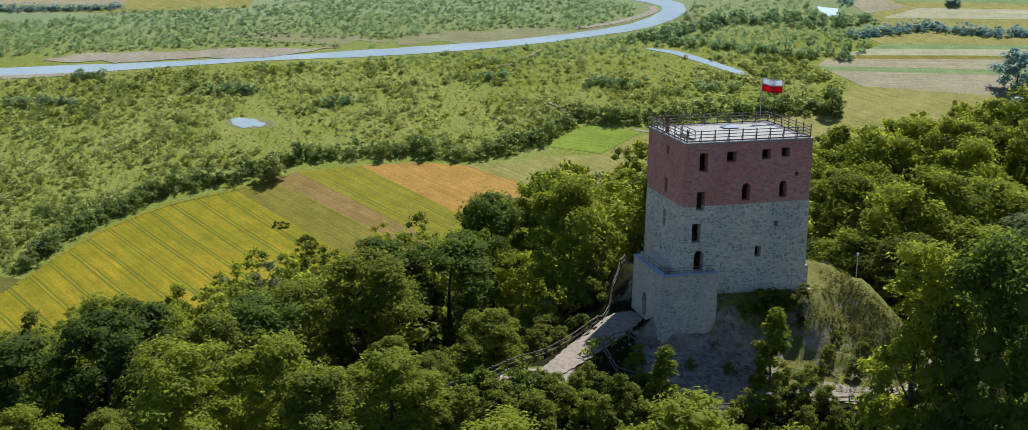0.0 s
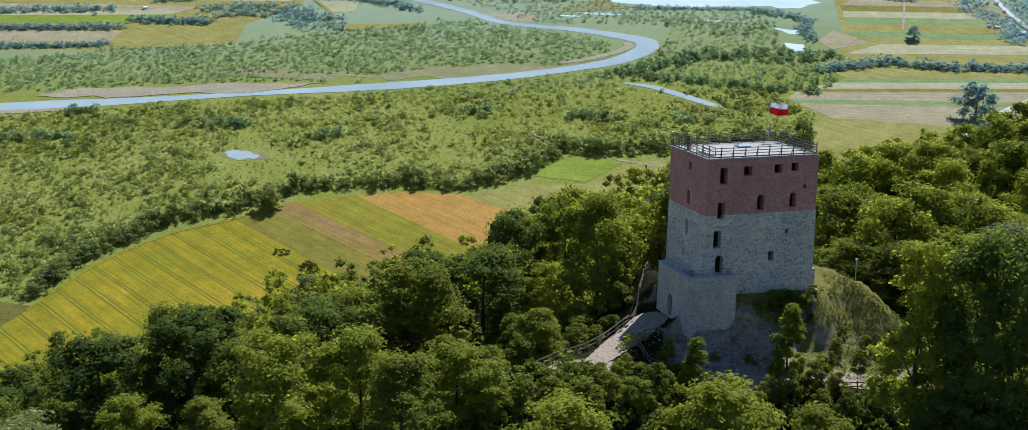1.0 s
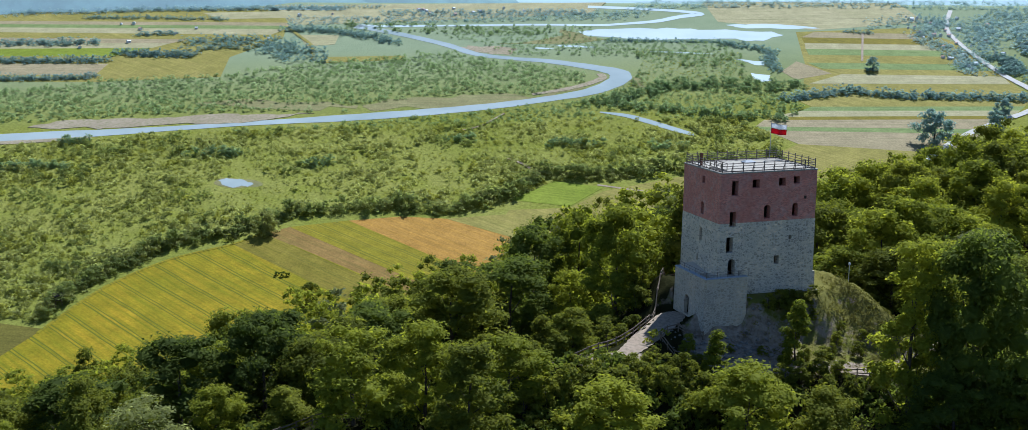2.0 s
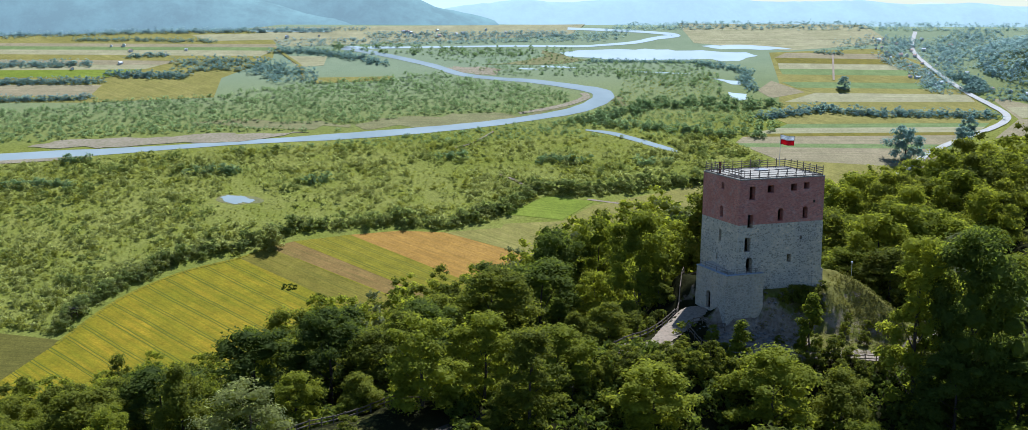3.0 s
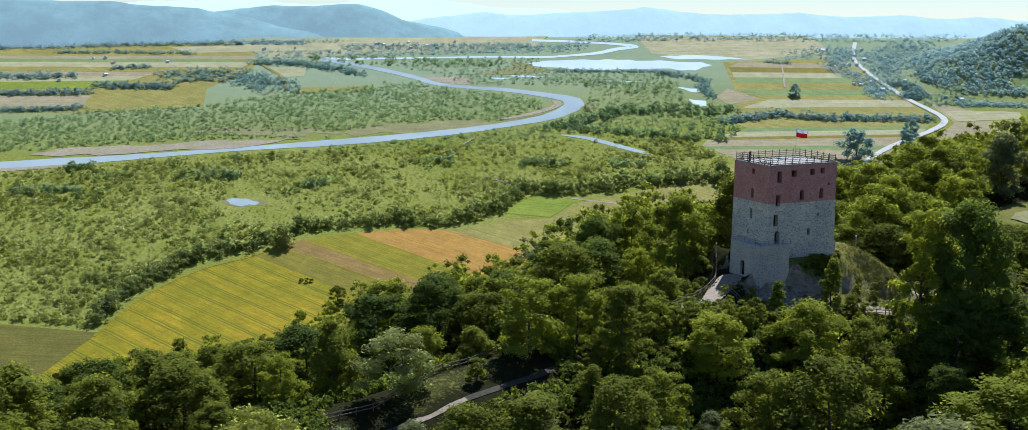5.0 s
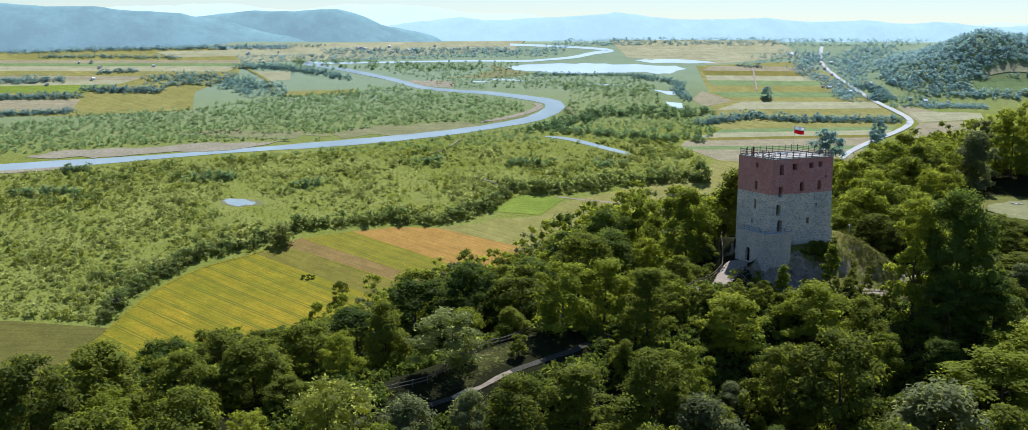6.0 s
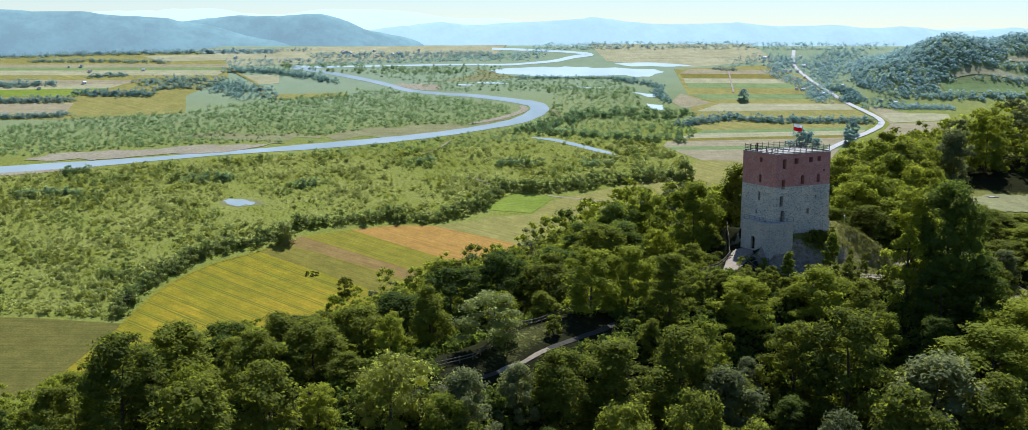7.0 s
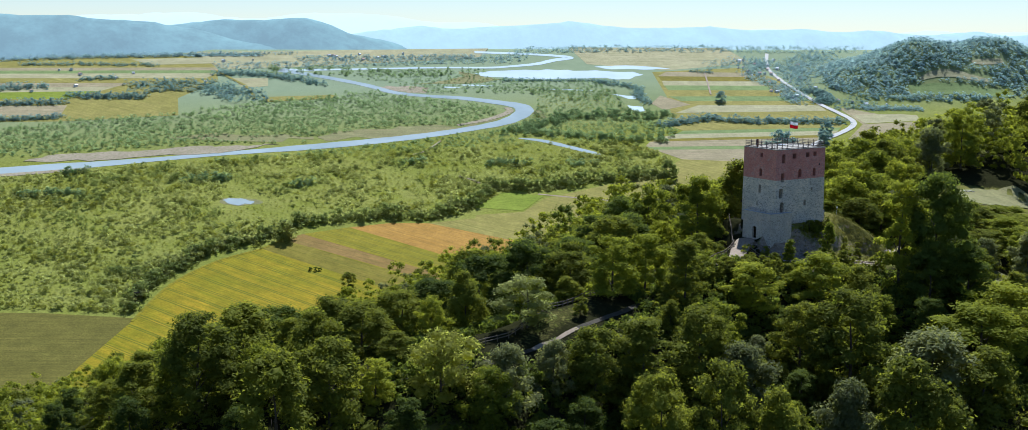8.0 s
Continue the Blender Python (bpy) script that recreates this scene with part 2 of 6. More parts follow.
def crop_material(name, c1, c2, c3, angle=0.0, lines=None, line_colour=(0.06, 0.08, 0.02), gap=6.5):
    """A field: fine drill rows along one direction, patches, and pairs of wheel tracks where they show."""
    m, n, l, b = mat(name, 0.95, 0.1)
    pos = n.new("ShaderNodeNewGeometry").outputs["Position"]
    rot = n.new("ShaderNodeVectorRotate")
    rot.rotation_type = "Z_AXIS"
    rot.inputs["Angle"].default_value = radians(angle)
    l.new(pos, rot.inputs["Vector"])
    st = n.new("ShaderNodeVectorMath")
    st.operation = "MULTIPLY"
    st.inputs[1].default_value = (0.04, 1.1, 0.0)
    l.new(rot.outputs[0], st.inputs[0])
    t1, t2, t3 = noise_of(n, l, 0.05, 4), noise_of(n, l, 1.0, 4, coord=st.outputs[0]), noise_of(n, l, 1.8, 5)
    r1 = ramp(n, [(0.35, c1), (0.65, c2)])
    l.new(t1.outputs["Fac"], r1.inputs["Fac"])
    f = n.new("ShaderNodeMapRange")
    f.inputs["From Min"].default_value, f.inputs["From Max"].default_value = 0.40, 0.70
    l.new(t2.outputs["Fac"], f.inputs["Value"])
    c = mixc(n, l, f.outputs["Result"], r1.outputs["Color"], c3)
    t4 = noise_of(n, l, 0.22, 6, 0.7)
    c = mixc(n, l, 0.75, c, mixc(n, l, t3.outputs["Fac"], (0.12, 0.12, 0.12), (0.86, 0.86, 0.86)), "OVERLAY")
    c = mixc(n, l, 0.45, c, mixc(n, l, t4.outputs["Fac"], (0.0, 0.0, 0.0), (0.98, 0.98, 0.98)), "OVERLAY")
    if lines:
        sep = n.new("ShaderNodeSeparateXYZ")
        wv = noise_of(n, l, 0.06, 2)
        l.new(rot.outputs[0], sep.inputs[0])
        sh = n.new("ShaderNodeMath")
        sh.operation = "MULTIPLY_ADD"
        sh.inputs[1].default_value = 0.9
        l.new(wv.outputs["Fac"], sh.inputs[0])
        l.new(sep.outputs["Y"], sh.inputs[2])
        masks = []
        for off in (0.0, 0.9):
            md = n.new("ShaderNodeMath")
            md.operation = "PINGPONG"
            md.inputs[1].default_value = gap / 2
            ad = n.new("ShaderNodeMath")
            ad.inputs[1].default_value = off
            l.new(sh.outputs[0], ad.inputs[0])
            l.new(ad.outputs[0], md.inputs[0])
            k = n.new("ShaderNodeMapRange")
            k.inputs["From Min"].default_value, k.inputs["From Max"].default_value = 0.06, 0.20
            k.inputs["To Min"].default_value, k.inputs["To Max"].default_value = lines, 0.0
            l.new(md.outputs[0], k.inputs["Value"])
            masks.append(k)
        mx = n.new("ShaderNodeMath")
        mx.operation = "MAXIMUM"
        l.new(masks[0].outputs[0], mx.inputs[0])
        l.new(masks[1].outputs[0], mx.inputs[1])
        br = n.new("ShaderNodeMath")
        br.operation = "MULTIPLY"
        l.new(mx.outputs[0], br.inputs[0])
        l.new(t3.outputs["Fac"], br.inputs[1])
        c = mixc(n, l, br.outputs[0], c, line_colour)
    l.new(c, b.inputs["Base Color"])
    bump_on(n, l, b, t3.outputs["Fac"], 0.4, 0.15)
    return m


WHEAT = crop_material("ripening_wheat", (0.222, 0.182, 0.006), (0.318, 0.216, 0.009), (0.158, 0.150, 0.005), 45, 1.9, (0.080, 0.100, 0.012), 6.0)
OATS = crop_material("green_oats", (0.186, 0.149, 0.018), (0.222, 0.172, 0.024), (0.137, 0.119, 0.012), 43, 0.5)
STUBBLE = crop_material("brown_stubble", (0.230, 0.138, 0.036), (0.270, 0.168, 0.048), (0.165, 0.118, 0.028), 43)
BARLEY = crop_material("green_barley", (0.222, 0.182, 0.010), (0.262, 0.205, 0.015), (0.156, 0.142, 0.008), 43, 1.1, gap=4.0)
PLOUGH = crop_material("orange_soil", (0.350, 0.188, 0.032), (0.40, 0.222, 0.044), (0.280, 0.155, 0.026), 42, 0.5, (0.24, 0.15, 0.06), 3.0)
PASTURE = crop_material("bright_pasture", (0.180, 0.215, 0.018), (0.215, 0.245, 0.026), (0.148, 0.182, 0.014), 20)
HAY = crop_material("mown_hay", (0.242, 0.203, 0.045), (0.295, 0.243, 0.064), (0.190, 0.172, 0.034), 42, 0.5, (0.16, 0.15, 0.04), 3.5)
OLIVE = crop_material("olive_meadow", (0.125, 0.107, 0.018), (0.155, 0.130, 0.024), (0.098, 0.088, 0.015), 10)
STRAW = crop_material("pale_straw", (0.330, 0.288, 0.150), (0.390, 0.338, 0.185), (0.270, 0.250, 0.118), 6, 0.5, (0.24, 0.25, 0.10), 4.5)
TAN = crop_material("tan_stubble", (0.290, 0.230, 0.125), (0.335, 0.265, 0.150), (0.240, 0.202, 0.100), 6, 0.5, (0.20, 0.20, 0.09), 4.5)
FIELD_GREEN = crop_material("far_green_crop", (0.172, 0.215, 0.068), (0.205, 0.248, 0.084), (0.140, 0.182, 0.056), 6)
DRY = crop_material("dry_bank_grass", (0.215, 0.185, 0.075), (0.255, 0.220, 0.095), (0.165, 0.170, 0.060), 6)


def ground_material():
    """Marsh meadow in the valley; forest floor, turf, bare earth and rock on the hill by the sheet's own cover maps."""
    m, n, l, b = mat("ground_cover", 1.0, 0.0)
    t1, t2, t3 = noise_of(n, l, 0.018, 5), noise_of(n, l, 0.10, 5), noise_of(n, l, 1.1, 6)
    r = ramp(n, [(0.30, (0.152, 0.166, 0.030)), (0.48, (0.198, 0.203, 0.041)), (0.68, (0.240, 0.234, 0.055))])
    l.new(t1.outputs["Fac"], r.inputs["Fac"])
    f = n.new("ShaderNodeMapRange")
    f.inputs["From Min"].default_value, f.inputs["From Max"].default_value = 0.45, 0.70
    l.new(t2.outputs["Fac"], f.inputs["Value"])
    c = mixc(n, l, f.outputs["Result"], r.outputs["Color"], (0.185, 0.196, 0.030))
    c = mixc(n, l, 0.85, c, mixc(n, l, t3.outputs["Fac"], (0.1, 0.1, 0.1), (0.9, 0.9, 0.9)), "OVERLAY")
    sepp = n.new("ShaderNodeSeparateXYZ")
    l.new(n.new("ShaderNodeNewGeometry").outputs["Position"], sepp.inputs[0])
    # distance haze painted into the ground: cooler and paler beyond y 405
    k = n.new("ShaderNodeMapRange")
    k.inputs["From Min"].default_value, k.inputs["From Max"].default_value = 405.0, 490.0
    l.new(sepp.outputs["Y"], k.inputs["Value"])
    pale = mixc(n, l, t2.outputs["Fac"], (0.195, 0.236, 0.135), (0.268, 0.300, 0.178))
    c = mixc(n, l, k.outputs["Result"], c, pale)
    cover = n.new("ShaderNodeVertexColor")
    cover.layer_name = "cover"
    sep = n.new("ShaderNodeSeparateColor")
    l.new(cover.outputs["Color"], sep.inputs[0])
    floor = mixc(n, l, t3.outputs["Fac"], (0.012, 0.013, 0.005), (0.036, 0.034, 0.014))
    turf = mixc(n, l, t3.outputs["Fac"], (0.085, 0.085, 0.022), (0.215, 0.188, 0.052))
    rk = noise_of(n, l, 0.9, 8, 0.7)
    bare = ramp(n, [(0.32, (0.15, 0.115, 0.078)), (0.46, (0.265, 0.205, 0.145)), (0.64, (0.36, 0.29, 0.215))])
    l.new(rk.outputs["Fac"], bare.inputs["Fac"])
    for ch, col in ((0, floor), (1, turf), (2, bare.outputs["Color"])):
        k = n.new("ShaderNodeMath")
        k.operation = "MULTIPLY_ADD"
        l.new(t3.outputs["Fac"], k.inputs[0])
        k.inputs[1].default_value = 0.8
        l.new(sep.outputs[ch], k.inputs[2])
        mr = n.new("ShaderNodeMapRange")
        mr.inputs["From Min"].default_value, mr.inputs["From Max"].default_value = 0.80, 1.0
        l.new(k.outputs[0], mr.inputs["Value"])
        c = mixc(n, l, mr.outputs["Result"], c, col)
    l.new(c, b.inputs["Base Color"])
    bump_on(n, l, b, rk.outputs["Fac"], 0.6, 0.5)
    return m


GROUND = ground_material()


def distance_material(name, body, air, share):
    """Far ranges behind everything: wooded slopes, with haze added as an even bluish glow."""
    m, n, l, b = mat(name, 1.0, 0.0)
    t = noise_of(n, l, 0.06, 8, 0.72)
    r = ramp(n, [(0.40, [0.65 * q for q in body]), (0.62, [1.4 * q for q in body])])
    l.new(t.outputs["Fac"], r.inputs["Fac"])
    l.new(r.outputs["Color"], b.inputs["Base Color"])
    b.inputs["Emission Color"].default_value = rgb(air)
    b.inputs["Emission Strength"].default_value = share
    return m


# ---- mesh helpers ----


def mesh_of(name, verts, faces, material, smooth=False):
    """A mesh from arrays of corners and of equal-sided faces."""
    me = bpy.data.meshes.new(name)
    v, f = np.asarray(verts, dtype=np.float32), np.asarray(faces, dtype=np.int32)
    k = f.shape[1]
    me.vertices.add(len(v))
    me.vertices.foreach_set("co", v.ravel())
    me.loops.add(f.size)
    me.loops.foreach_set("vertex_index", f.ravel())
    me.polygons.add(len(f))
    me.polygons.foreach_set("loop_start", np.arange(0, f.size, k, dtype=np.int32))
    me.polygons.foreach_set("use_smooth", np.full(len(f), smooth))
    me.update(calc_edges=True)
    me.materials.append(material)
    return me


def part(name, bm, material, parent=None, label=""):
    """One bmesh as one mesh object, under a thing or a part."""
    me = bpy.data.meshes.new(name)
    bm.to_mesh(me)
    bm.free()
    me.materials.append(material)
    ob = new(name, me)
    if parent:
        ob.parent = parent
    return tagged(ob, label)


def thing(name, m, label, category, group="", kind=""):
    ob = new(name)
    ob.matrix_world = m
    return tagged(ob, label, category, group, kind)


def box(bm, x0, x1, y0, y1, z0, z1, bevel=0.0):
    r = bmesh.ops.create_cube(bm, size=1.0)["verts"]
    for v in r:
        v.co = Vector((x0 + (v.co.x + 0.5) * (x1 - x0), y0 + (v.co.y + 0.5) * (y1 - y0), z0 + (v.co.z + 0.5) * (z1 - z0)))
    if bevel:
        bmesh.ops.bevel(bm, geom=list({e for v in r for e in v.link_edges}), offset=bevel, segments=1, affect="EDGES")


def beam(bm, p, q, w, h=None, sides=4):
    """A bar from p to q with a rectangular or round section."""
    p, q = Vector(p), Vector(q)
    d = (q - p).normalized()
    s = d.cross(Vector((0, 0, 1)))
    s = s.normalized() if s.length > 1e-3 else Vector((1, 0, 0))
    u = s.cross(d)
    h = h or w
    rings = []
    for c in (p, q):
        ring = []
        for k in range(sides):
            t = 2 * math.pi * (k + 0.5) / sides
            g = math.sqrt(2) / 2 if sides == 4 else 0.5
            ring.append(bm.verts.new(c + s * math.cos(t) * w * g + u * math.sin(t) * h * g))
        rings.append(ring)
    for k in range(sides):
        bm.faces.new((rings[0][k], rings[0][(k + 1) % sides], rings[1][(k + 1) % sides], rings[1][k]))
    bm.faces.new(rings[0][::-1])
    bm.faces.new(rings[1])


# ---- the lie of the land ----
def valley(x, y):
    """The valley floor, tilted up and drawn near to fit the camera's view."""
    return 5.86 + 0.26714 * (y - 300) + 0.02735 * x


CREST = [(-190, 40, 10), (-150, 55, 17), (-100, 70, 27), (-65, 80, 31.4), (-33, 88, 33.0), (-14, 98, 34.2), (0, 107, 36.8), (25, 116, 37.6),
         (60, 128, 36), (85, 148, 36.5), (115, 190, 42), (150, 208, 48), (220, 240, 51), (330, 300, 48)]


def smooth(a, b, x):
    t = np.clip((x - a) / (b - a), 0, 1)
    return t * t * (3 - 2 * t)


def waves(x, y, s, k=0.0):
    """A cheap wavy field in -1..1, for uneven ground."""
    return (np.sin(x / s + 1.3 * np.sin(y / s * 0.7 + k) + k) * np.cos(y / s * 1.1 + 0.8 * np.sin(x / s * 0.6) + 2 * k))


def land(x, y):
    """Height of the ground at arrays x, y."""
    x, y = np.asarray(x, dtype=float), np.asarray(y, dtype=float)
    best, zc, side = np.full(x.shape, 1e9), np.zeros(x.shape), np.zeros(x.shape)
    for (x0, y0, z0), (x1, y1, z1) in zip(CREST, CREST[1:]):
        dx, dy = x1 - x0, y1 - y0
        t = np.clip(((x - x0) * dx + (y - y0) * dy) / (dx * dx + dy * dy), 0, 1)
        px, py = x - x0 - t * dx, y - y0 - t * dy
        d = np.hypot(px, py)
        near = d < best
        best = np.where(near, d, best)
        zc = np.where(near, z0 + t * (z1 - z0), zc)
        side = np.where(near, dx * py - dy * px, side)
    v = np.minimum(valley(x, y), 74.0)
    foot = np.maximum(v, valley(x, 290 + 0.42 * np.minimum(x, 130)))
    reach = 168 - 60 * smooth(60, 170, x)
    far = foot + (zc - foot) * np.maximum(0, 1 - best / reach) ** 1.35
    front = 8 + (zc - 8) * np.exp(-(best / 62) ** 1.6) - 7.0 * smooth(8, 27, best) * (1 - smooth(18, 34, x)) * (1 - smooth(40, 90, best))
    z = np.where(side > 0, np.where(zc > foot, far, foot), front)
    z = np.where((side > 0) & (best > reach), v, z)
    # the slope ends where the wood does, and the fields begin
    wood = 244 + 0.34 * x + 6 * np.clip(x / 25, -1, 1) + 0.06 * np.maximum(0, x)
    z = np.where(side > 0, v + (z - v) * (1 - smooth(0, 22, y - wood)), z)
    # the hill on the far side of the road
    z = z + 19.0 * np.exp(-((x - 301) / 27) ** 2 - ((y - 470) / 27) ** 2) + 19.5 * np.exp(-((x - 356) / 34) ** 2 - ((y - 472) / 27) ** 2) \
        + 7.0 * np.exp(-((x - 262) / 18) ** 2 - ((y - 462) / 22) ** 2)
    # the castle mound: level under the tower, cut steep towards the paths
    u, w = (x - 17.18) * 0.9662 + (y - 114.12) * 0.2578, -(x - 17.18) * 0.2578 + (y - 114.12) * 0.9662
    left = -2.0 * smooth(6.0, 9.0, w)
    low = 1.5 - 2.4 * smooth(2.5, 4.5, u) - 1.6 * np.exp(-((u - 13.5) / 2.2) ** 2)
    off = np.hypot(np.maximum(0, np.maximum(left - u, u - 17.5)), np.maximum(0, np.maximum(low - w, w - 13.0)))
    ragged = 0.35 * waves(x, y, 1.3) + 0.25 * waves(x, y, 0.6, 2.0) + 0.4 * waves(x, y, 2.6, 1.0)
    steep = smooth(0.3, 2.0, off)
    mound = 42.25 - 1.08 * off + steep * (1.25 * ragged + 0.5 * waves(x, y, 1.9, 3.0))
    # the grassy spur that runs down from it
    spur = [(33, 126, 42.3), (34.7, 122.5, 43.0), (35.8, 119.1, 42.9), (37.6, 116.0, 41.5), (40.0, 113.2, 39.6), (42.5, 110.6, 36.8)]
    best2, z2, s2 = np.full(x.shape, 1e9), np.zeros(x.shape), np.zeros(x.shape)
    for (x0, y0, z0), (x1, y1, z1) in zip(spur, spur[1:]):
        dx, dy = x1 - x0, y1 - y0
        t = np.clip(((x - x0) * dx + (y - y0) * dy) / (dx * dx + dy * dy), 0, 1)
        px, py = x - x0 - t * dx, y - y0 - t * dy
        d = np.hypot(px, py)
        near = d < best2
        best2 = np.where(near, d, best2)
        z2 = np.where(near, z0 + t * (z1 - z0), z2)
        s2 = np.where(near, dx * py - dy * px, s2)
    spur_z = z2 - np.where(s2 > 0, 0.75, 0.70) * np.maximum(0, best2 - 0.3) + smooth(0.4, 3, best2) * (1.5 * ragged - 1.1 * np.exp(-((best2 - 4.2) / 1.4) ** 2) * (s2 < 0))
    z = np.maximum(z, np.maximum(mound, spur_z))
    near_hill = (1 - smooth(170, 230, y)) * smooth(-60, 30, y)
    z = z + near_hill * (0.25 * waves(x, y, 3.7) + 0.5 * waves(x, y, 11, 1.0))
    # the grassy bank between the ridge path and the fence
    z = z + 2.2 * np.exp(-((x + 33) ** 2 + (y - 94) ** 2) / 64) + 1.2 * np.exp(-((x + 44) ** 2 + (y - 84.5) ** 2) / 36)
    # the trodden ramp from the annexe down the ridge
    ramp_line = [(12.6, 117.2, 39.1), (11.4, 115.8, 39.0), (10.2, 114.0, 38.7), (8.3, 111.3, 38.2), (6.2, 108.5, 37.8), (3.6, 105.6, 37.4), (0.4, 102.8, 37.0)]
    best3, z3 = np.full(x.shape, 1e9), np.zeros(x.shape)
    for (x0, y0, z0), (x1, y1, z1) in zip(ramp_line, ramp_line[1:]):
        dx, dy = x1 - x0, y1 - y0
        t = np.clip(((x - x0) * dx + (y - y0) * dy) / (dx * dx + dy * dy), 0, 1)
        d = np.hypot(x - x0 - t * dx, y - y0 - t * dy)
        near = d < best3
        best3 = np.where(near, d, best3)
        z3 = np.where(near, z0 + t * (z1 - z0), z3)
    flat = 1 - smooth(1.7, 4.2, best3)
    return z * (1 - flat) + flat * z3


def land1(x, y):
    return float(land(np.array([x]), np.array([y]))[0])

# ---- ground ----


def lines_between(a, b, step):
    return list(np.arange(a, b, step))


def build_ground():
    """One sheet: fine round the castle, coarser over hill and valley, wide to the horizon."""
    xs = [-4600, -2800, -1700, -1000, -650, -450, -340] + lines_between(-280, -70, 4.0) + lines_between(-70, -4, 2.2) + lines_between(-4, 48, 0.7) + lines_between(48, 130, 2.4) \
        + lines_between(130, 420, 5.0) + [440, 520, 700, 1000, 1700, 2800, 4600]
    ys = [-4600, -2800, -1700, -1000, -600, -350, -200, -120, -70, -30] + lines_between(0, 60, 4.0) + lines_between(60, 92, 2.0) + lines_between(92, 135, 0.7) + lines_between(135, 230, 2.6) \
        + lines_between(230, 690, 5.0) + [720, 900, 1300, 2000, 3000, 4600]
    X, Y = np.meshgrid(np.array(xs, dtype=float), np.array(ys, dtype=float))
    Z = land(X, Y)
    nx, ny = len(xs), len(ys)
    i = (np.arange(ny - 1)[:, None] * nx + np.arange(nx - 1)[None, :]).ravel()
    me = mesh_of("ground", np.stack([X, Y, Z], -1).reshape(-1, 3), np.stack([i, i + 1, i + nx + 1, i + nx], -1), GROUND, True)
    # what covers the ground: woods' floor, turf, bare earth and rock
    gy, gx = np.gradient(Z, Y[:, 0], X[0])
    steep = np.hypot(gx, gy)
    castle = np.exp(-(((X - 24) / 19) ** 4 + ((Y - 113) / 15) ** 4))
    rubble = 1.15 * np.exp(-(((X - 19.5) / 7.0) ** 4 + ((Y - 109.0) / 5.0) ** 4)) - 0.25 * waves(X, Y, 2.2, 1.5)
    bare = np.maximum(np.clip(rubble, 0, 1), 0.62 * castle * smooth(0.9, 1.45, steep + 0.35 * waves(X, Y, 1.7)))
    bare = np.maximum(bare, 0.8 * np.exp(-((X - 34) / 5) ** 4 - ((Y - 106.3) / 1.7) ** 4))
    bare = np.maximum(bare, 0.85 * np.exp(-((X - 2) / 4.5) ** 4 - ((Y - 104.5) / 2.6) ** 4))
    bare = np.maximum(bare, 0.44 * np.exp(-((X - 33.5) / 5.5) ** 4 - ((Y - 110.8) / 3.4) ** 4))
    turf = np.exp(-(((X - 33) / 13) ** 4 + ((Y - 115) / 11) ** 4))
    turf = np.maximum(turf, np.exp(-(((X - 112) / 20) ** 4 + ((Y - 163) / 17) ** 4)))
    turf = np.maximum(turf, 0.8 * np.exp(-(((X + 66) / 9) ** 4 + ((Y - 55) / 7) ** 4)))
    turf = np.maximum(turf, 0.45 * np.exp(-((Y - 82.5 - 0.62 * (X + 42)) / 5.0) ** 4 - ((X + 41) / 13) ** 4))
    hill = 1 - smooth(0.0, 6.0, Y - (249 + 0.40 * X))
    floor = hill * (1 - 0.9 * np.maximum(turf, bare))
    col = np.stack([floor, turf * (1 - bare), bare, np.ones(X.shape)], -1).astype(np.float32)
    a = me.color_attributes.new("cover", "FLOAT_COLOR", "POINT")
    a.data.foreach_set("color", col.ravel())
    return tagged(new("ground", me), "hill and river valley ground of turf, marsh meadow and forest floor", "ground", kind="structure")


build_ground()


def patch(name, corners, material, label, category, lift=0.25, kind="structure"):
    """A flat piece of the valley floor with a low edge: a field, a pool, a gravel bar."""
    bm = bmesh.new()
    top = [bm.verts.new((x, y, valley(x, y) + lift * 0.35)) for x, y in corners]
    low = [bm.verts.new((x, y, valley(x, y) - 0.4)) for x, y in corners]
    bm.faces.new(top)
    n = len(top)
    for k in range(n):
        bm.faces.new((top[k], low[k], low[(k + 1) % n], top[(k + 1) % n]))
    bmesh.ops.recalc_face_normals(bm, faces=bm.faces[:])
    return tagged(part(name, bm, material), label, category, kind=kind)


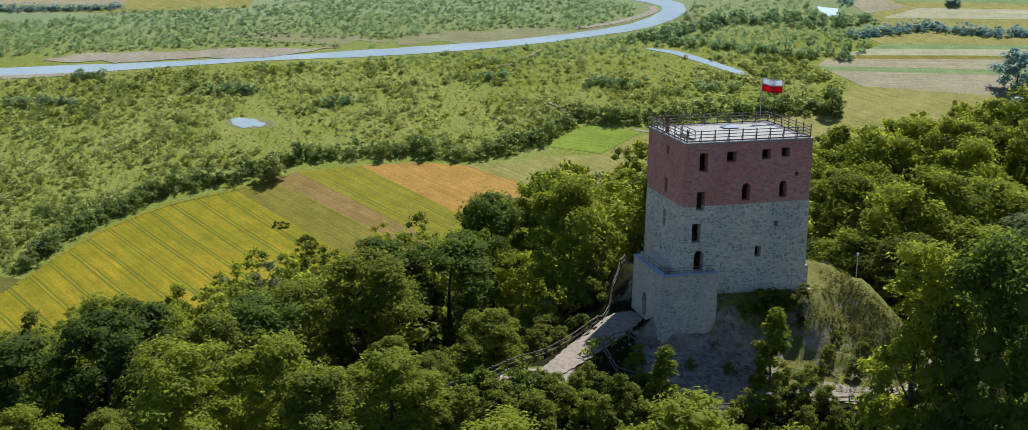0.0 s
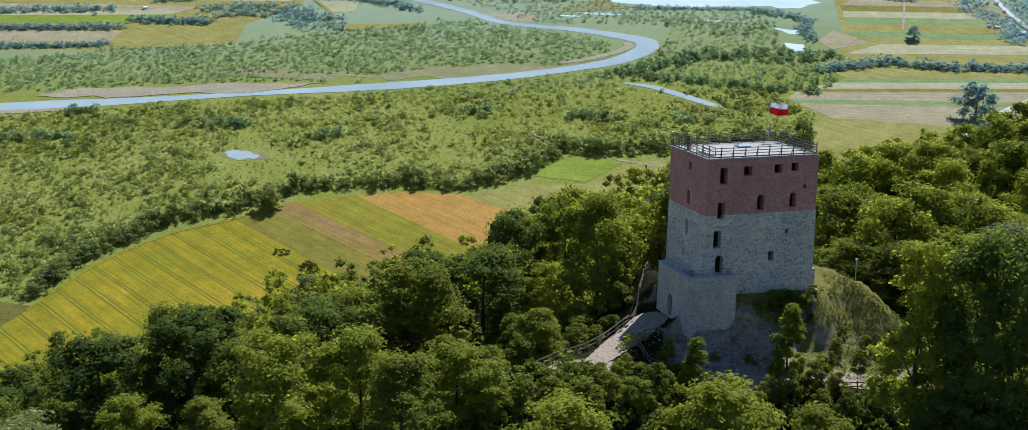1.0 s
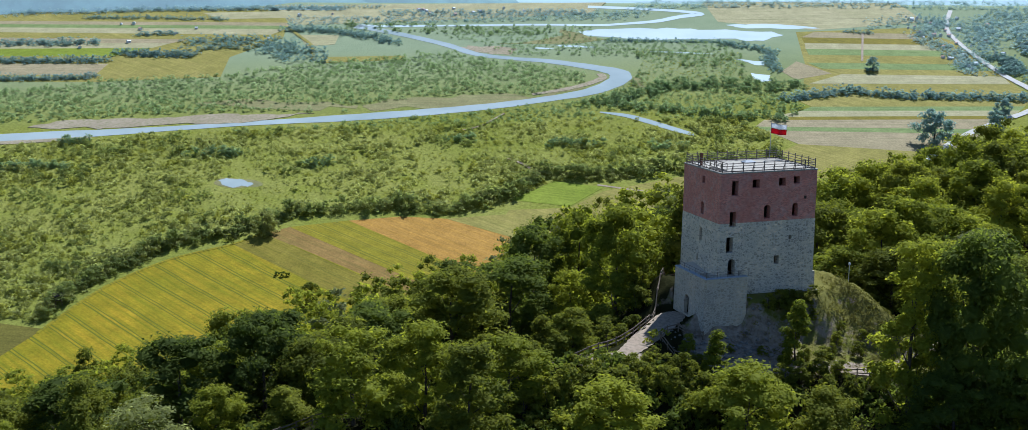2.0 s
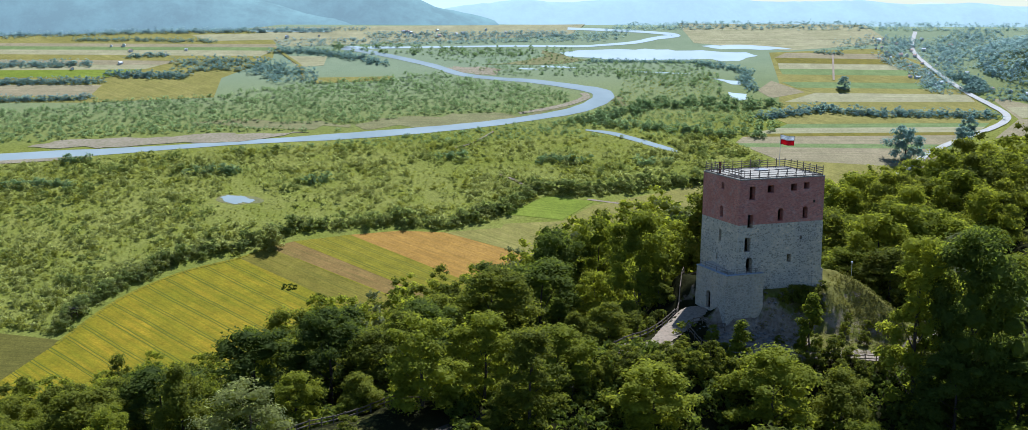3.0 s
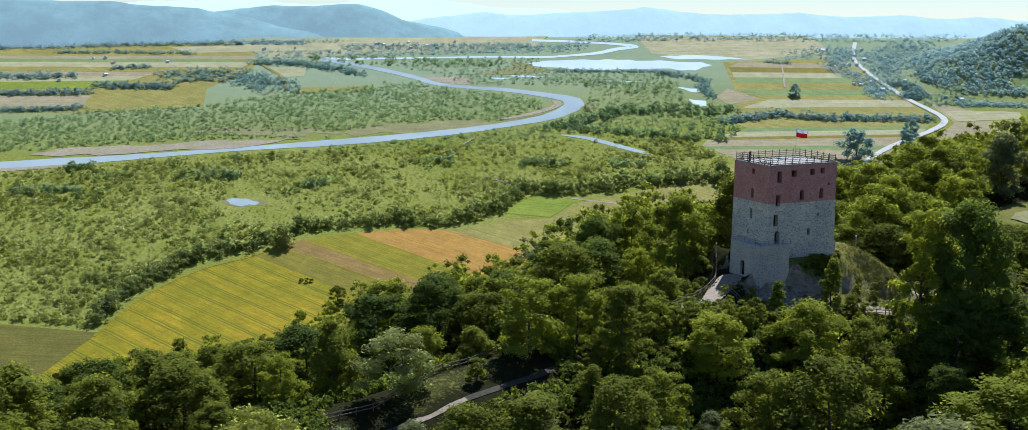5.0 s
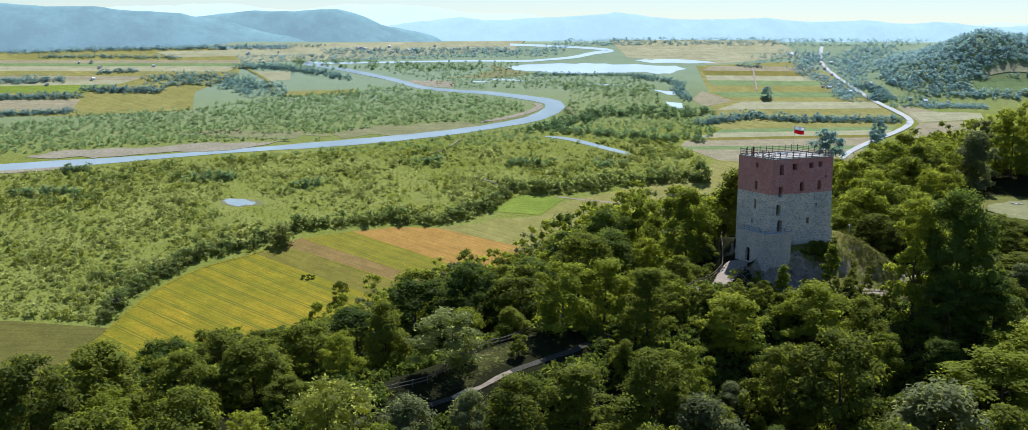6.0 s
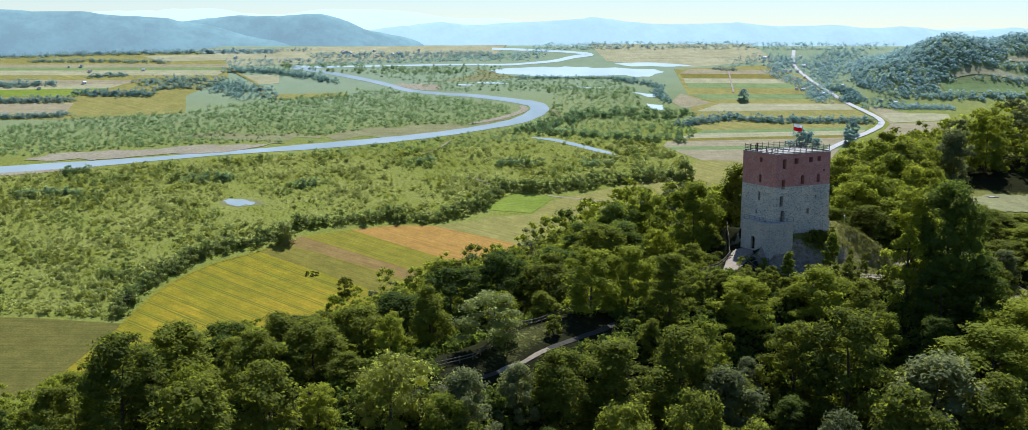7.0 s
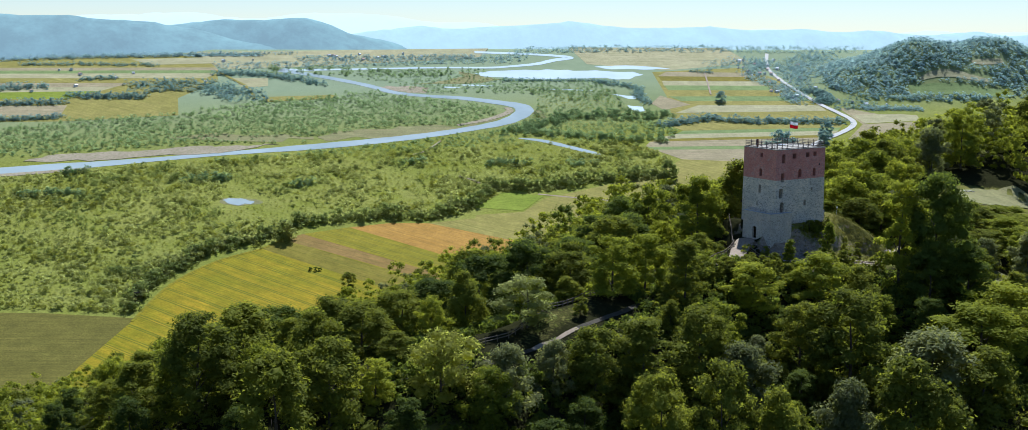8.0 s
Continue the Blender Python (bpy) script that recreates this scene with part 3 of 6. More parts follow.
def ribbon(name, line, material, label, category, lift=0.12, on=None, kind="structure", fine=6):
    """A strip along a line of (x, y, width) points, eased through them: a river, a road, a path."""
    on = on or valley
    pts = []
    P = [Vector(p) for p in line]
    for k in range(len(P) - 1):
        a, b, c, d = P[max(k - 1, 0)], P[k], P[k + 1], P[min(k + 2, len(P) - 1)]
        for j in range(fine):
            t = j / fine
            pts.append(0.5 * (2 * b + (c - a) * t + (2 * a - 5 * b + 4 * c - d) * t * t + (3 * b - a - 3 * c + d) * t ** 3))
    pts.append(P[-1])
    bm = bmesh.new()
    rows = []
    across = 4
    for k, p in enumerate(pts):
        q, r = pts[max(k - 1, 0)], pts[min(k + 1, len(pts) - 1)]
        d = Vector((r.x - q.x, r.y - q.y)).normalized()
        s = Vector((-d.y, d.x))
        w = p.z * (1 + 0.05 * math.sin(k * 1.7)) / 2
        row = []
        for j in range(across + 1):
            g = (2 * j / across - 1) * w
            x, y = p.x + s.x * g, p.y + s.y * g
            row.append(bm.verts.new((x, y, on(x, y) + lift)))
        rows.append(row)
    for ra, rb in zip(rows, rows[1:]):
        for j in range(across):
            bm.faces.new((ra[j], ra[j + 1], rb[j + 1], rb[j]))
    for f in bm.faces:
        f.smooth = True
    bmesh.ops.recalc_face_normals(bm, faces=bm.faces[:])
    if sum(f.normal.z for f in bm.faces) < 0:
        bmesh.ops.reverse_faces(bm, faces=bm.faces[:])
    return tagged(part(name, bm, material), label, category, kind=kind)


# fields at the hill's foot
patch("wheat_field", [(-140, 232), (-119, 268), (-109, 289), (-94, 303), (-77, 310.5), (-20, 256), (-60, 220)], WHEAT, "ripening yellow-green wheat field with dark wheel tracks", "field")
patch("oat_field", [(-77, 310.5), (-69, 317), (-10, 264), (-20, 256)], OATS, "narrow field strip of green oats", "field", 0.22)
patch("stubble_field", [(-69, 317), (-61.5, 320.5), (2, 262), (-10, 264)], STUBBLE, "brown stubble field strip between green crops", "field", 0.18)
patch("barley_field", [(-61.5, 320.5), (-44, 323.5), (14, 268), (2, 262)], BARLEY, "green barley field strip with drill lines", "field", 0.24)
patch("ploughed_field", [(-44, 323.5), (-28, 325), (-14, 322.5), (36, 287), (14, 268)], PLOUGH, "bare orange-brown ploughed field", "field", 0.14)
patch("olive_field", [(-14, 322.5), (4, 324), (50, 290), (36, 287)], HAY, "pale mown hay strip beside the ploughed field", "field", 0.2)
patch("hay_meadow", [(4, 323), (6, 327), (25, 327), (37, 338), (70, 349), (97, 358), (115, 335), (50, 290)], HAY, "mown yellow-green hay meadow at the wood's edge", "field", 0.16)
patch("pasture", [(7, 334), (22, 347), (38, 341), (25, 328)], PASTURE, "bright green grazed pasture", "field", 0.22)
patch("low_meadow", [(-190, 285), (-146, 276), (-119, 268), (-140, 232), (-215, 235)], OLIVE, "dull olive meadow beyond the wheat", "field", 0.12)

ribbon("grass_baulk", [(-60, 309, 0.3), (-48, 298.2, 0.5), (-34, 285.6, 0.6), (-20, 273, 0.5)], BARLEY, "thin green grass baulk between two field strips", "verge", 0.1)
ribbon("grass_baulk", [(-120, 266, 1.0), (-109, 287.6, 1.0), (-94, 302.6, 0.9), (-77, 310.8, 0.9), (-69, 317.5, 0.7)], BARLEY, "yellow-green grass verge along the wheat", "verge", 0.17)


def shore(name, corners, seed, label, lift=0.14, rough=0.10, material=None, category="pool"):
    """Water or gravel within an uneven shore through the given corners."""
    r = random.Random(seed)
    cs = []
    for (x0, y0), (x1, y1) in zip(corners, corners[1:] + corners[:1]):
        for k in range(4):
            t, d = k / 4, rough * math.hypot(x1 - x0, y1 - y0)
            cs.append((x0 + t * (x1 - x0) + (r.uniform(-d, d) if k else 0), y0 + t * (y1 - y0) + (r.uniform(-d, d) if k else 0) * 0.6))
    return patch(name, cs, material or (WATER if name == "pond" else LAKE), label, category, lift)


# fields across the river and beside the road
FIELDS = [
    ("straw_field", [(125, 412), (143, 414), (213, 404), (210, 400), (128, 406)], HAY, "yellow hay strip under the line of trees"),
    ("green_strip", [(128, 406), (210, 400), (206, 396), (122, 402)], FIELD_GREEN, "narrow green crop strip"),
    ("straw_field", [(122, 402), (206, 396), (201, 391), (110, 397)], STRAW, "pale straw-coloured stubble strip"),
    ("hay_strip", [(110, 397), (201, 391), (197, 388), (106, 394)], OATS, "dull green strip between stubbles"),
    ("tan_field", [(106, 394), (197, 388), (186, 379), (101, 388)], TAN, "tan ploughed strip in the valley"),
    ("green_strip", [(101, 388), (186, 379), (181, 375), (104, 384)], FIELD_GREEN, "narrow green crop strip"),
    ("tan_field", [(104, 384), (181, 375), (165, 358), (112, 371)], TAN, "tan ploughed strip in the valley"),
    ("hay_meadow", [(112, 371), (165, 358), (150, 330), (98, 347), (82, 348)], HAY, "mown olive-yellow meadow at the wood's edge"),
    ("tan_field", [(138, 458), (148, 442), (131, 436), (128, 446)], TAN, "brown bare field by the pools"),
    ("straw_field", [(152, 441), (217, 433), (216, 424), (135, 431)], STRAW, "pale straw-coloured stubble strip"),
    ("hay_strip", [(146, 448), (216, 440), (217, 433), (152, 441)], HAY, "yellow-green strip before the village"),
    ("green_strip", [(142, 456), (215, 448), (216, 440), (146, 448)], FIELD_GREEN, "green crop strip by the village"),
    ("hay_meadow", [(146, 466), (205, 459), (207, 449), (142, 456)], HAY, "yellow-green meadow by the lakes"),
    ("green_strip", [(147, 474), (205, 467), (205, 459), (146, 466)], FIELD_GREEN, "green crop strip by the village"),
    ("straw_field", [(149, 482), (204, 475), (205, 467), (147, 474)], STRAW, "pale straw-coloured stubble strip"),
    ("hay_strip", [(150, 490), (203, 483), (204, 475), (149, 482)], OATS, "dull green strip between stubbles"),
    ("tan_field", [(158, 497), (203, 491), (203, 483), (150, 490)], TAN, "tan strip beside the lakes"),
    ("straw_field", [(120, 537), (211, 529), (213, 515), (118, 519)], STRAW, "wide pale field before the far hills"),
    ("straw_field", [(226, 417), (262, 414), (258, 404), (226, 404)], STRAW, "straw-coloured field beside the road"),
    ("tan_field", [(224, 403), (257, 403), (248, 389), (204, 384)], TAN, "tan field beside the road"),
    ("tan_field", [(-240, 545), (-84, 530), (-83, 525), (-240, 540)], TAN, "tan stubble strip across the river"),
    ("green_strip", [(-240, 540), (-83, 525), (-84, 520), (-240, 535)], FIELD_GREEN, "green crop strip across the river"),
    ("straw_field", [(-240, 535), (-84, 520), (-90, 512), (-240, 528)], STRAW, "pale straw-coloured field across the river"),
    ("hay_strip", [(-240, 528), (-90, 512), (-98, 505), (-240, 522)], HAY, "yellow-green strip across the river"),
    ("tan_field", [(-240, 520), (-126, 508), (-133, 503), (-240, 511)], TAN, "tan stubble strip across the river"),
    ("straw_field", [(-240, 511), (-133, 503), (-140, 497), (-240, 503)], STRAW, "pale straw-coloured field across the river"),
    ("green_strip", [(-240, 503), (-140, 497), (-155, 487), (-240, 494)], PASTURE, "bright green crop strip"),
    ("hay_meadow", [(-152, 482), (-104, 480), (-105, 462), (-153, 458)], HAY, "tan-yellow hay field before the wood"),
    ("tan_field", [(-240, 484), (-154, 477), (-156, 463), (-240, 470)], TAN, "tan field between dark hedges"),
    ("straw_field", [(-78, 511), (-59, 509), (-60, 496), (-72, 494)], STRAW, "pale straw field by the track"),
    ("hay_meadow", [(-64, 479), (-28, 478), (-30, 473), (-62, 471)], HAY, "yellow clearing in the riverside thicket"),
    ("straw_field", [(-127, 549), (-34, 549), (-32, 537), (-117, 538)], STRAW, "wide straw-coloured field before the hills"),
    ("straw_field", [(-20, 547), (60, 543), (60, 536), (-20, 538)], STRAW, "straw-coloured field before the hills"),
    ("dry_flat", [(11.7, 492), (34, 496), (42.9, 501.4), (42, 511), (53, 500), (62, 494), (36, 489)], DRY, "brown dry flat beside the lakes"),
    ("dry_bank", [(-44, 421), (-22, 428), (10.7, 429.5), (25, 424), (40, 436), (44, 433), (30, 424.5), (4, 418), (-39, 414)], DRY, "dry grassy bank above the river"),
    ("dry_bank", [(-110, 428), (-80, 428), (-46, 421), (-46, 417), (-80, 420)], DRY, "dry grassy bank above the gravel"),
    ("dry_bank", [(61, 449), (66, 444), (68, 432), (64, 432)], DRY, "bare brown bank at the river's bend"),
]
for nm, cs, mt, lb in FIELDS:
    if mt is DRY:
        shore(nm, cs, len(cs), lb, 0.2, 0.16, DRY, "bank")
    else:
        patch(nm, cs, mt, lb, "field", 0.2)

# the open farmland that the strips lie in
for nm, cs, mt, lb in (
    ("farmland", [(-260, 562), (-92, 556), (-84, 530), (-84, 507), (-104, 482), (-104, 457), (-156, 455), (-260, 464)], HAY, "open straw-green farmland across the river"),
    ("farmland", [(-100, 560), (70, 552), (60, 534), (-20, 528), (-80, 526)], STRAW, "open pale farmland before the far hills"),
    ("farmland", [(128, 404), (214, 403), (217, 412), (218, 440), (216, 480), (204, 500), (150, 498), (141, 456), (133, 432)], HAY, "open farmland between the lakes and the road"),
    ("farmland", [(118, 550), (214, 540), (216, 508), (160, 500), (118, 516)], STRAW, "wide pale farmland before the village"),
    ("farmland", [(224, 403), (262, 414), (266, 424), (225, 427)], TAN, "tan farmland beside the road's bend"),
):
    patch(nm, cs, mt, lb, "field", 0.09)

# river, pools, gravel
RIVER = [(-300, 388, 9), (-176, 397, 9.5), (-128, 401, 5.5), (-87, 405, 4.0), (-50, 408, 6.5), (-20, 411.5, 6.5), (6, 416, 6.0), (28, 422, 5.5), (46, 429, 7), (58, 440, 8.5), (60, 449, 9),
         (52, 456, 6.5), (33, 466, 5.0), (17, 471, 4.0), (2, 478, 4.5), (-11, 492, 4.5), (-28, 506, 4.5), (-42, 516, 5), (-52, 522, 6)]
ribbon("river", RIVER, WATER, "wide grey-blue river winding through the valley", "river", 0.1)
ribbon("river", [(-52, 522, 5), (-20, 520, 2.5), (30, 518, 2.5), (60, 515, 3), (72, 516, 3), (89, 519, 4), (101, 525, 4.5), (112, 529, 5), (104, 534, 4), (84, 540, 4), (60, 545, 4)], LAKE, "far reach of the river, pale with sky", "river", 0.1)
shore("gravel_bar", [(-166, 407.5), (-153, 413.5), (-131, 414), (-106, 415), (-80, 414.2), (-62, 413.4), (-80, 408), (-105, 406.2), (-129, 404.5), (-154, 405)], 21, "bare tan gravel bar along the river", 0.5, 0.13, GRAVEL, "gravel bar")
ribbon("gravel_bar", [(22, 427, 2), (40, 434, 3), (52, 443, 3.5), (52, 449, 3)], GRAVEL, "gravel bar inside the river's bend", "gravel bar", 0.16)
shore("gravel_bar", [(-8.6, 489), (11, 488.5), (20.6, 484), (16, 475.5), (2, 480.5)], 22, "wide bare gravel flat by the river", 0.14, 0.12, GRAVEL, "gravel bar")
ribbon("gravel_bar", [(-182, 393, 3), (-160, 394, 3), (-140, 396, 2)], GRAVEL, "thin gravel edge of the near bank", "gravel bar", 0.16)


def pool(name, cx, cy, rx, ry, turn, label, seed, lift=0.14, material=None):
    r = random.Random(seed)
    ph = [r.uniform(0, 6.28) for _ in range(3)]
    cs = []
    for k in range(26):
        a = 2 * math.pi * k / 26
        q = 1 + 0.13 * math.sin(2 * a + ph[0]) + 0.09 * math.sin(3 * a + ph[1]) + 0.06 * math.sin(5 * a + ph[2])
        x, y = rx * q * math.cos(a), ry * q * math.sin(a)
        c, s = math.cos(radians(turn)), math.sin(radians(turn))
        cs.append((cx + c * x - s * y, cy + s * x + c * y))
    return patch(name, cs, material or LAKE, label, "pool", lift)


pool("pond_rim", -82.2, 353.4, 7.4, 4.0, -14, "brown muddy rim of the marsh pond", 4, 0.10, DRY)
shore("pond", [(-88.6, 355.6), (-86.4, 357.6), (-83.8, 356.6), (-81.4, 356.4), (-76.6, 352.2), (-78.4, 350.2), (-80.6, 351.2), (-83.0, 349.8), (-87.0, 352.6)], 3, "small ragged pond in the marsh meadow", 0.2, 0.16)
ribbon("oxbow_pool", [(46, 406.5, 1.0), (55, 402.5, 3.2), (62, 396.5, 3.6), (70, 388.5, 3.6), (75, 383.5, 3.0), (77, 381, 1.0)], WATER, "long narrow oxbow pool among willows", "pool", 0.12)
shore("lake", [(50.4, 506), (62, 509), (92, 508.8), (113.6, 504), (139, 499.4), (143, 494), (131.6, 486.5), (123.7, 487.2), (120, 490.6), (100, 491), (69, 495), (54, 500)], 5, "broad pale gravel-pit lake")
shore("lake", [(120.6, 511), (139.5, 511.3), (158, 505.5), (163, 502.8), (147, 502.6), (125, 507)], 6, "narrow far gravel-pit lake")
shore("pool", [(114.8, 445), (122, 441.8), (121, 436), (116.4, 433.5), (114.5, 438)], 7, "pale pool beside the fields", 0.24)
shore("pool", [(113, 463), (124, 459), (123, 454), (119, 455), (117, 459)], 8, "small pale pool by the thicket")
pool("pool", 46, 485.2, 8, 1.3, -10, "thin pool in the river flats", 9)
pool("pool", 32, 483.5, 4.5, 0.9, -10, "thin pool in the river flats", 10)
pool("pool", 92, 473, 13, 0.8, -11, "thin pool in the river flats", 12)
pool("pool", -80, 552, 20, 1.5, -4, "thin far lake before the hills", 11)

ribbon("hill_meadow", [(276, 439, 8), (295, 437, 9), (315, 434, 9), (334, 431, 7)], FIELD_GREEN, "green meadow in the woods of the far hill", "field", 0.3, land1)
ribbon("hill_field", [(326, 456, 2), (334, 456, 4), (346, 455, 3)], STRAW, "small straw-coloured field near the far hill's crest", "field", 0.3, land1)
ribbon("hill_field", [(286, 446, 2), (296, 447, 4), (312, 446, 5), (328, 443, 3)], STRAW, "straw-coloured clearing on the far hill", "field", 0.3, land1)

ribbon("dry_meadow", [(98, 162, 7), (106, 166, 12), (118, 170, 13), (132, 174, 9)], DRY, "dry tan grass in the middle of the wood's meadow", "meadow", 0.22, land1, fine=8)

ribbon("dry_slope", [(47, 90.5, 5), (53, 95, 9), (61, 101, 11), (68, 106, 7)], DRY, "dry tan grass slope below the wood", "meadow", 0.15, land1, fine=8)

# roads and tracks
ribbon("road", [(150, 352, 2.6), (172, 372, 2.6), (190, 384, 2.6), (206, 393, 2.7), (217, 401, 2.9), (221.5, 409, 3.2), (220.5, 420, 3.3), (218, 434, 2.9), (217, 455, 2.5), (218, 481, 2.2), (222, 500, 2), (235, 525, 2)], ROAD_GREY,
       "pale asphalt road bending through the valley", "road", 0.3)
ribbon("track", [(-84, 524, 1.6), (-77, 509, 1.6), (-70, 494, 1.6), (-68, 476, 1.4)], HAY, "narrow field track across the meadows", "track", 0.3)
ribbon("track", [(180, 494, 0.9), (166, 456, 0.9)], PATH_EARTH, "thin field track between the strips", "track", 0.3)
ribbon("track", [(36, 343, 1.0), (48, 338, 1.0), (66, 331, 1.0), (84, 322, 1.0)], PATH_EARTH, "thin pale track beside the meadow", "track", 0.1)
ribbon("track", [(8, 366, 0.8), (13, 361, 1.2), (15, 357, 1.0)], PATH_EARTH, "short bare track in the marsh", "track", 0.3)
ribbon("track", [(10, 408, 0.7), (0, 396, 0.7), (-8, 392, 0.6)], PATH_EARTH, "short bare track in the marsh", "track", 0.3)

# ---- far hills ----


def interp(line, x):
    return float(np.interp(x, [p[0] for p in line], [p[1] for p in line]))


def far_range(name, y0, depth, line, material, label, base=60.0, seed=1):
    """A long wooded range whose crest follows (x, height) points, with spurs and gullies."""
    xs = np.arange(line[0][0], line[-1][0] + 1, 5.0)
    rows = 14
    V = []
    for k in range(rows + 1):
        t = k / rows
        prof = math.sin(min(t / 0.7, 1) * math.pi / 2) if t < 0.7 else 1 - (t - 0.7) * 1.2
        for x in xs:
            top = interp(line, x)
            spur = 5.0 * noise.noise((x / 38, seed * 3.1, t * 1.2)) * math.sin(math.pi * t) + 0.8 * noise.noise((x / 7, seed, t * 6)) * (0.3 + t)
            V.append((x + 4 * noise.noise((x / 20, t * 3, seed)), y0 + depth * t + 10 * noise.noise((x / 45, seed, 0)) * (1 - t), base + (top - base) * prof + spur * (1 - abs(2 * t - 1)) + 0.5 * noise.noise((x / 4, seed, 9)) * t))
    n = len(xs)
    i = (np.arange(rows)[:, None] * n + np.arange(n - 1)[None, :]).ravel()
    ob = new(name, mesh_of(name, V, np.stack([i, i + 1, i + n + 1, i + n], -1), material, True))
    return tagged(ob, label, "hills", kind="structure")


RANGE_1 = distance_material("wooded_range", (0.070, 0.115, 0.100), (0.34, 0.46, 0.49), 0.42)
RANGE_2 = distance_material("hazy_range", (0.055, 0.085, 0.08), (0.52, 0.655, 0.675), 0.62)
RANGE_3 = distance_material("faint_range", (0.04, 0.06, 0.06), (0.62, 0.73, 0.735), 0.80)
far_range("backdrop", 548, 56, [(-420, 84), (-330, 92), (-250, 96), (-197, 94), (-158, 92.5), (-119, 89), (-95, 86), (-70, 80), (-40, 72)], RANGE_1, "hazy blue-green wooded range across the valley", seed=2)
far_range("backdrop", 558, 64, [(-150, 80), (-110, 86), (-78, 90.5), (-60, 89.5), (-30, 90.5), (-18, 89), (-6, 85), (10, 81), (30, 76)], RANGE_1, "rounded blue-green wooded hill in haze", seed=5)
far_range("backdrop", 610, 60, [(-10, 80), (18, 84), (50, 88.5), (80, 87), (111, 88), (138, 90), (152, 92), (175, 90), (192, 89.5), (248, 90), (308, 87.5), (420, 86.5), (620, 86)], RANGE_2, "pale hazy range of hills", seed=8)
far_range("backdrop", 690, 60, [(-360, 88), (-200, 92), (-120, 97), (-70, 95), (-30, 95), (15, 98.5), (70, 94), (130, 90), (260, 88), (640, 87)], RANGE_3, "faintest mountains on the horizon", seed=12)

# ---- the castle tower ----
TOWER = Matrix.Translation((17.18, 114.12, 0)) @ Matrix.Rotation(radians(14.94), 4, "Z")
LONG, DEEP = 14.2, 10.0
BRICK_FOOT, ROOF = 51.86, 58.30


def masonry(bm, length, z0, z1, holes, place, thick=0.9):
    """A wall of that length and thickness with openings right through it. place(u, d, z) maps along, inwards, up to 3D. holes: (u0, u1, z0, z1, arch)."""
    uvl = bm.loops.layers.uv.verify()
    us = sorted({0.0, length, *[h[0] for h in holes], *[h[1] for h in holes]})
    zs = sorted({z0, z1, *[max(h[2], z0) for h in holes], *[min(h[3], z1) for h in holes]})

    def face(pts, uv):
        f = bm.faces.new([bm.verts.new(p) for p in pts])
        for lp, q in zip(f.loops, uv):
            lp[uvl].uv = q
        return f

    for d in (0.0, thick):
        for ua, ub in zip(us, us[1:]):
            for za, zb in zip(zs, zs[1:]):
                uc, zc = (ua + ub) / 2, (za + zb) / 2
                if any(h[0] < uc < h[1] and h[2] < zc < h[3] for h in holes):
                    continue
                q = [(ua, za), (ub, za), (ub, zb), (ua, zb)]
                face([place(u, d, z) for u, z in q], q)
    for u0, u1, a, b, arch in holes:
        ring = [(u0, max(a, z0)), (u1, max(a, z0))]
        r = (u1 - u0) / 2
        if arch:
            rise = min(r * arch, b - a)
            arc = [(u0 + r + r * math.cos(t), b - rise + rise * math.sin(t)) for t in [math.pi * k / 8 for k in range(9)]]
            ring += arc
            for d in (0.0, thick):
                for k in range(4):
                    face([place(*p) for p in ((u1, d, b), (arc[k][0], d, arc[k][1]), (arc[k + 1][0], d, arc[k + 1][1]))], [(u1, b), arc[k], arc[k + 1]])
                    j = 8 - k
                    face([place(*p) for p in ((u0, d, b), (arc[j][0], d, arc[j][1]), (arc[j - 1][0], d, arc[j - 1][1]))], [(u0, b), arc[j], arc[j - 1]])
        else:
            ring += [(u1, min(b, z1)), (u0, min(b, z1))]
        for k in range(len(ring)):
            p, q = ring[k], ring[(k + 1) % len(ring)]
            if (p[1] == q[1] == z0 and a < z0) or (p[1] == q[1] == z1 and b > z1):
                continue
            face([place(p[0], 0, p[1]), place(q[0], 0, q[1]), place(q[0], thick, q[1]), place(p[0], thick, p[1])],
                 [(p[0], p[1]), (q[0], q[1]), (q[0] + 0.9, q[1] + 0.1), (p[0] + 0.9, p[1] + 0.1)])


def front_place(u, d, z):
    return (u, d, z)


def left_place(u, d, z):
    return (d, u, z)


def back_place(u, d, z):
    return (u, DEEP - d, z)


def right_place(u, d, z):
    return (LONG - d, u, z)


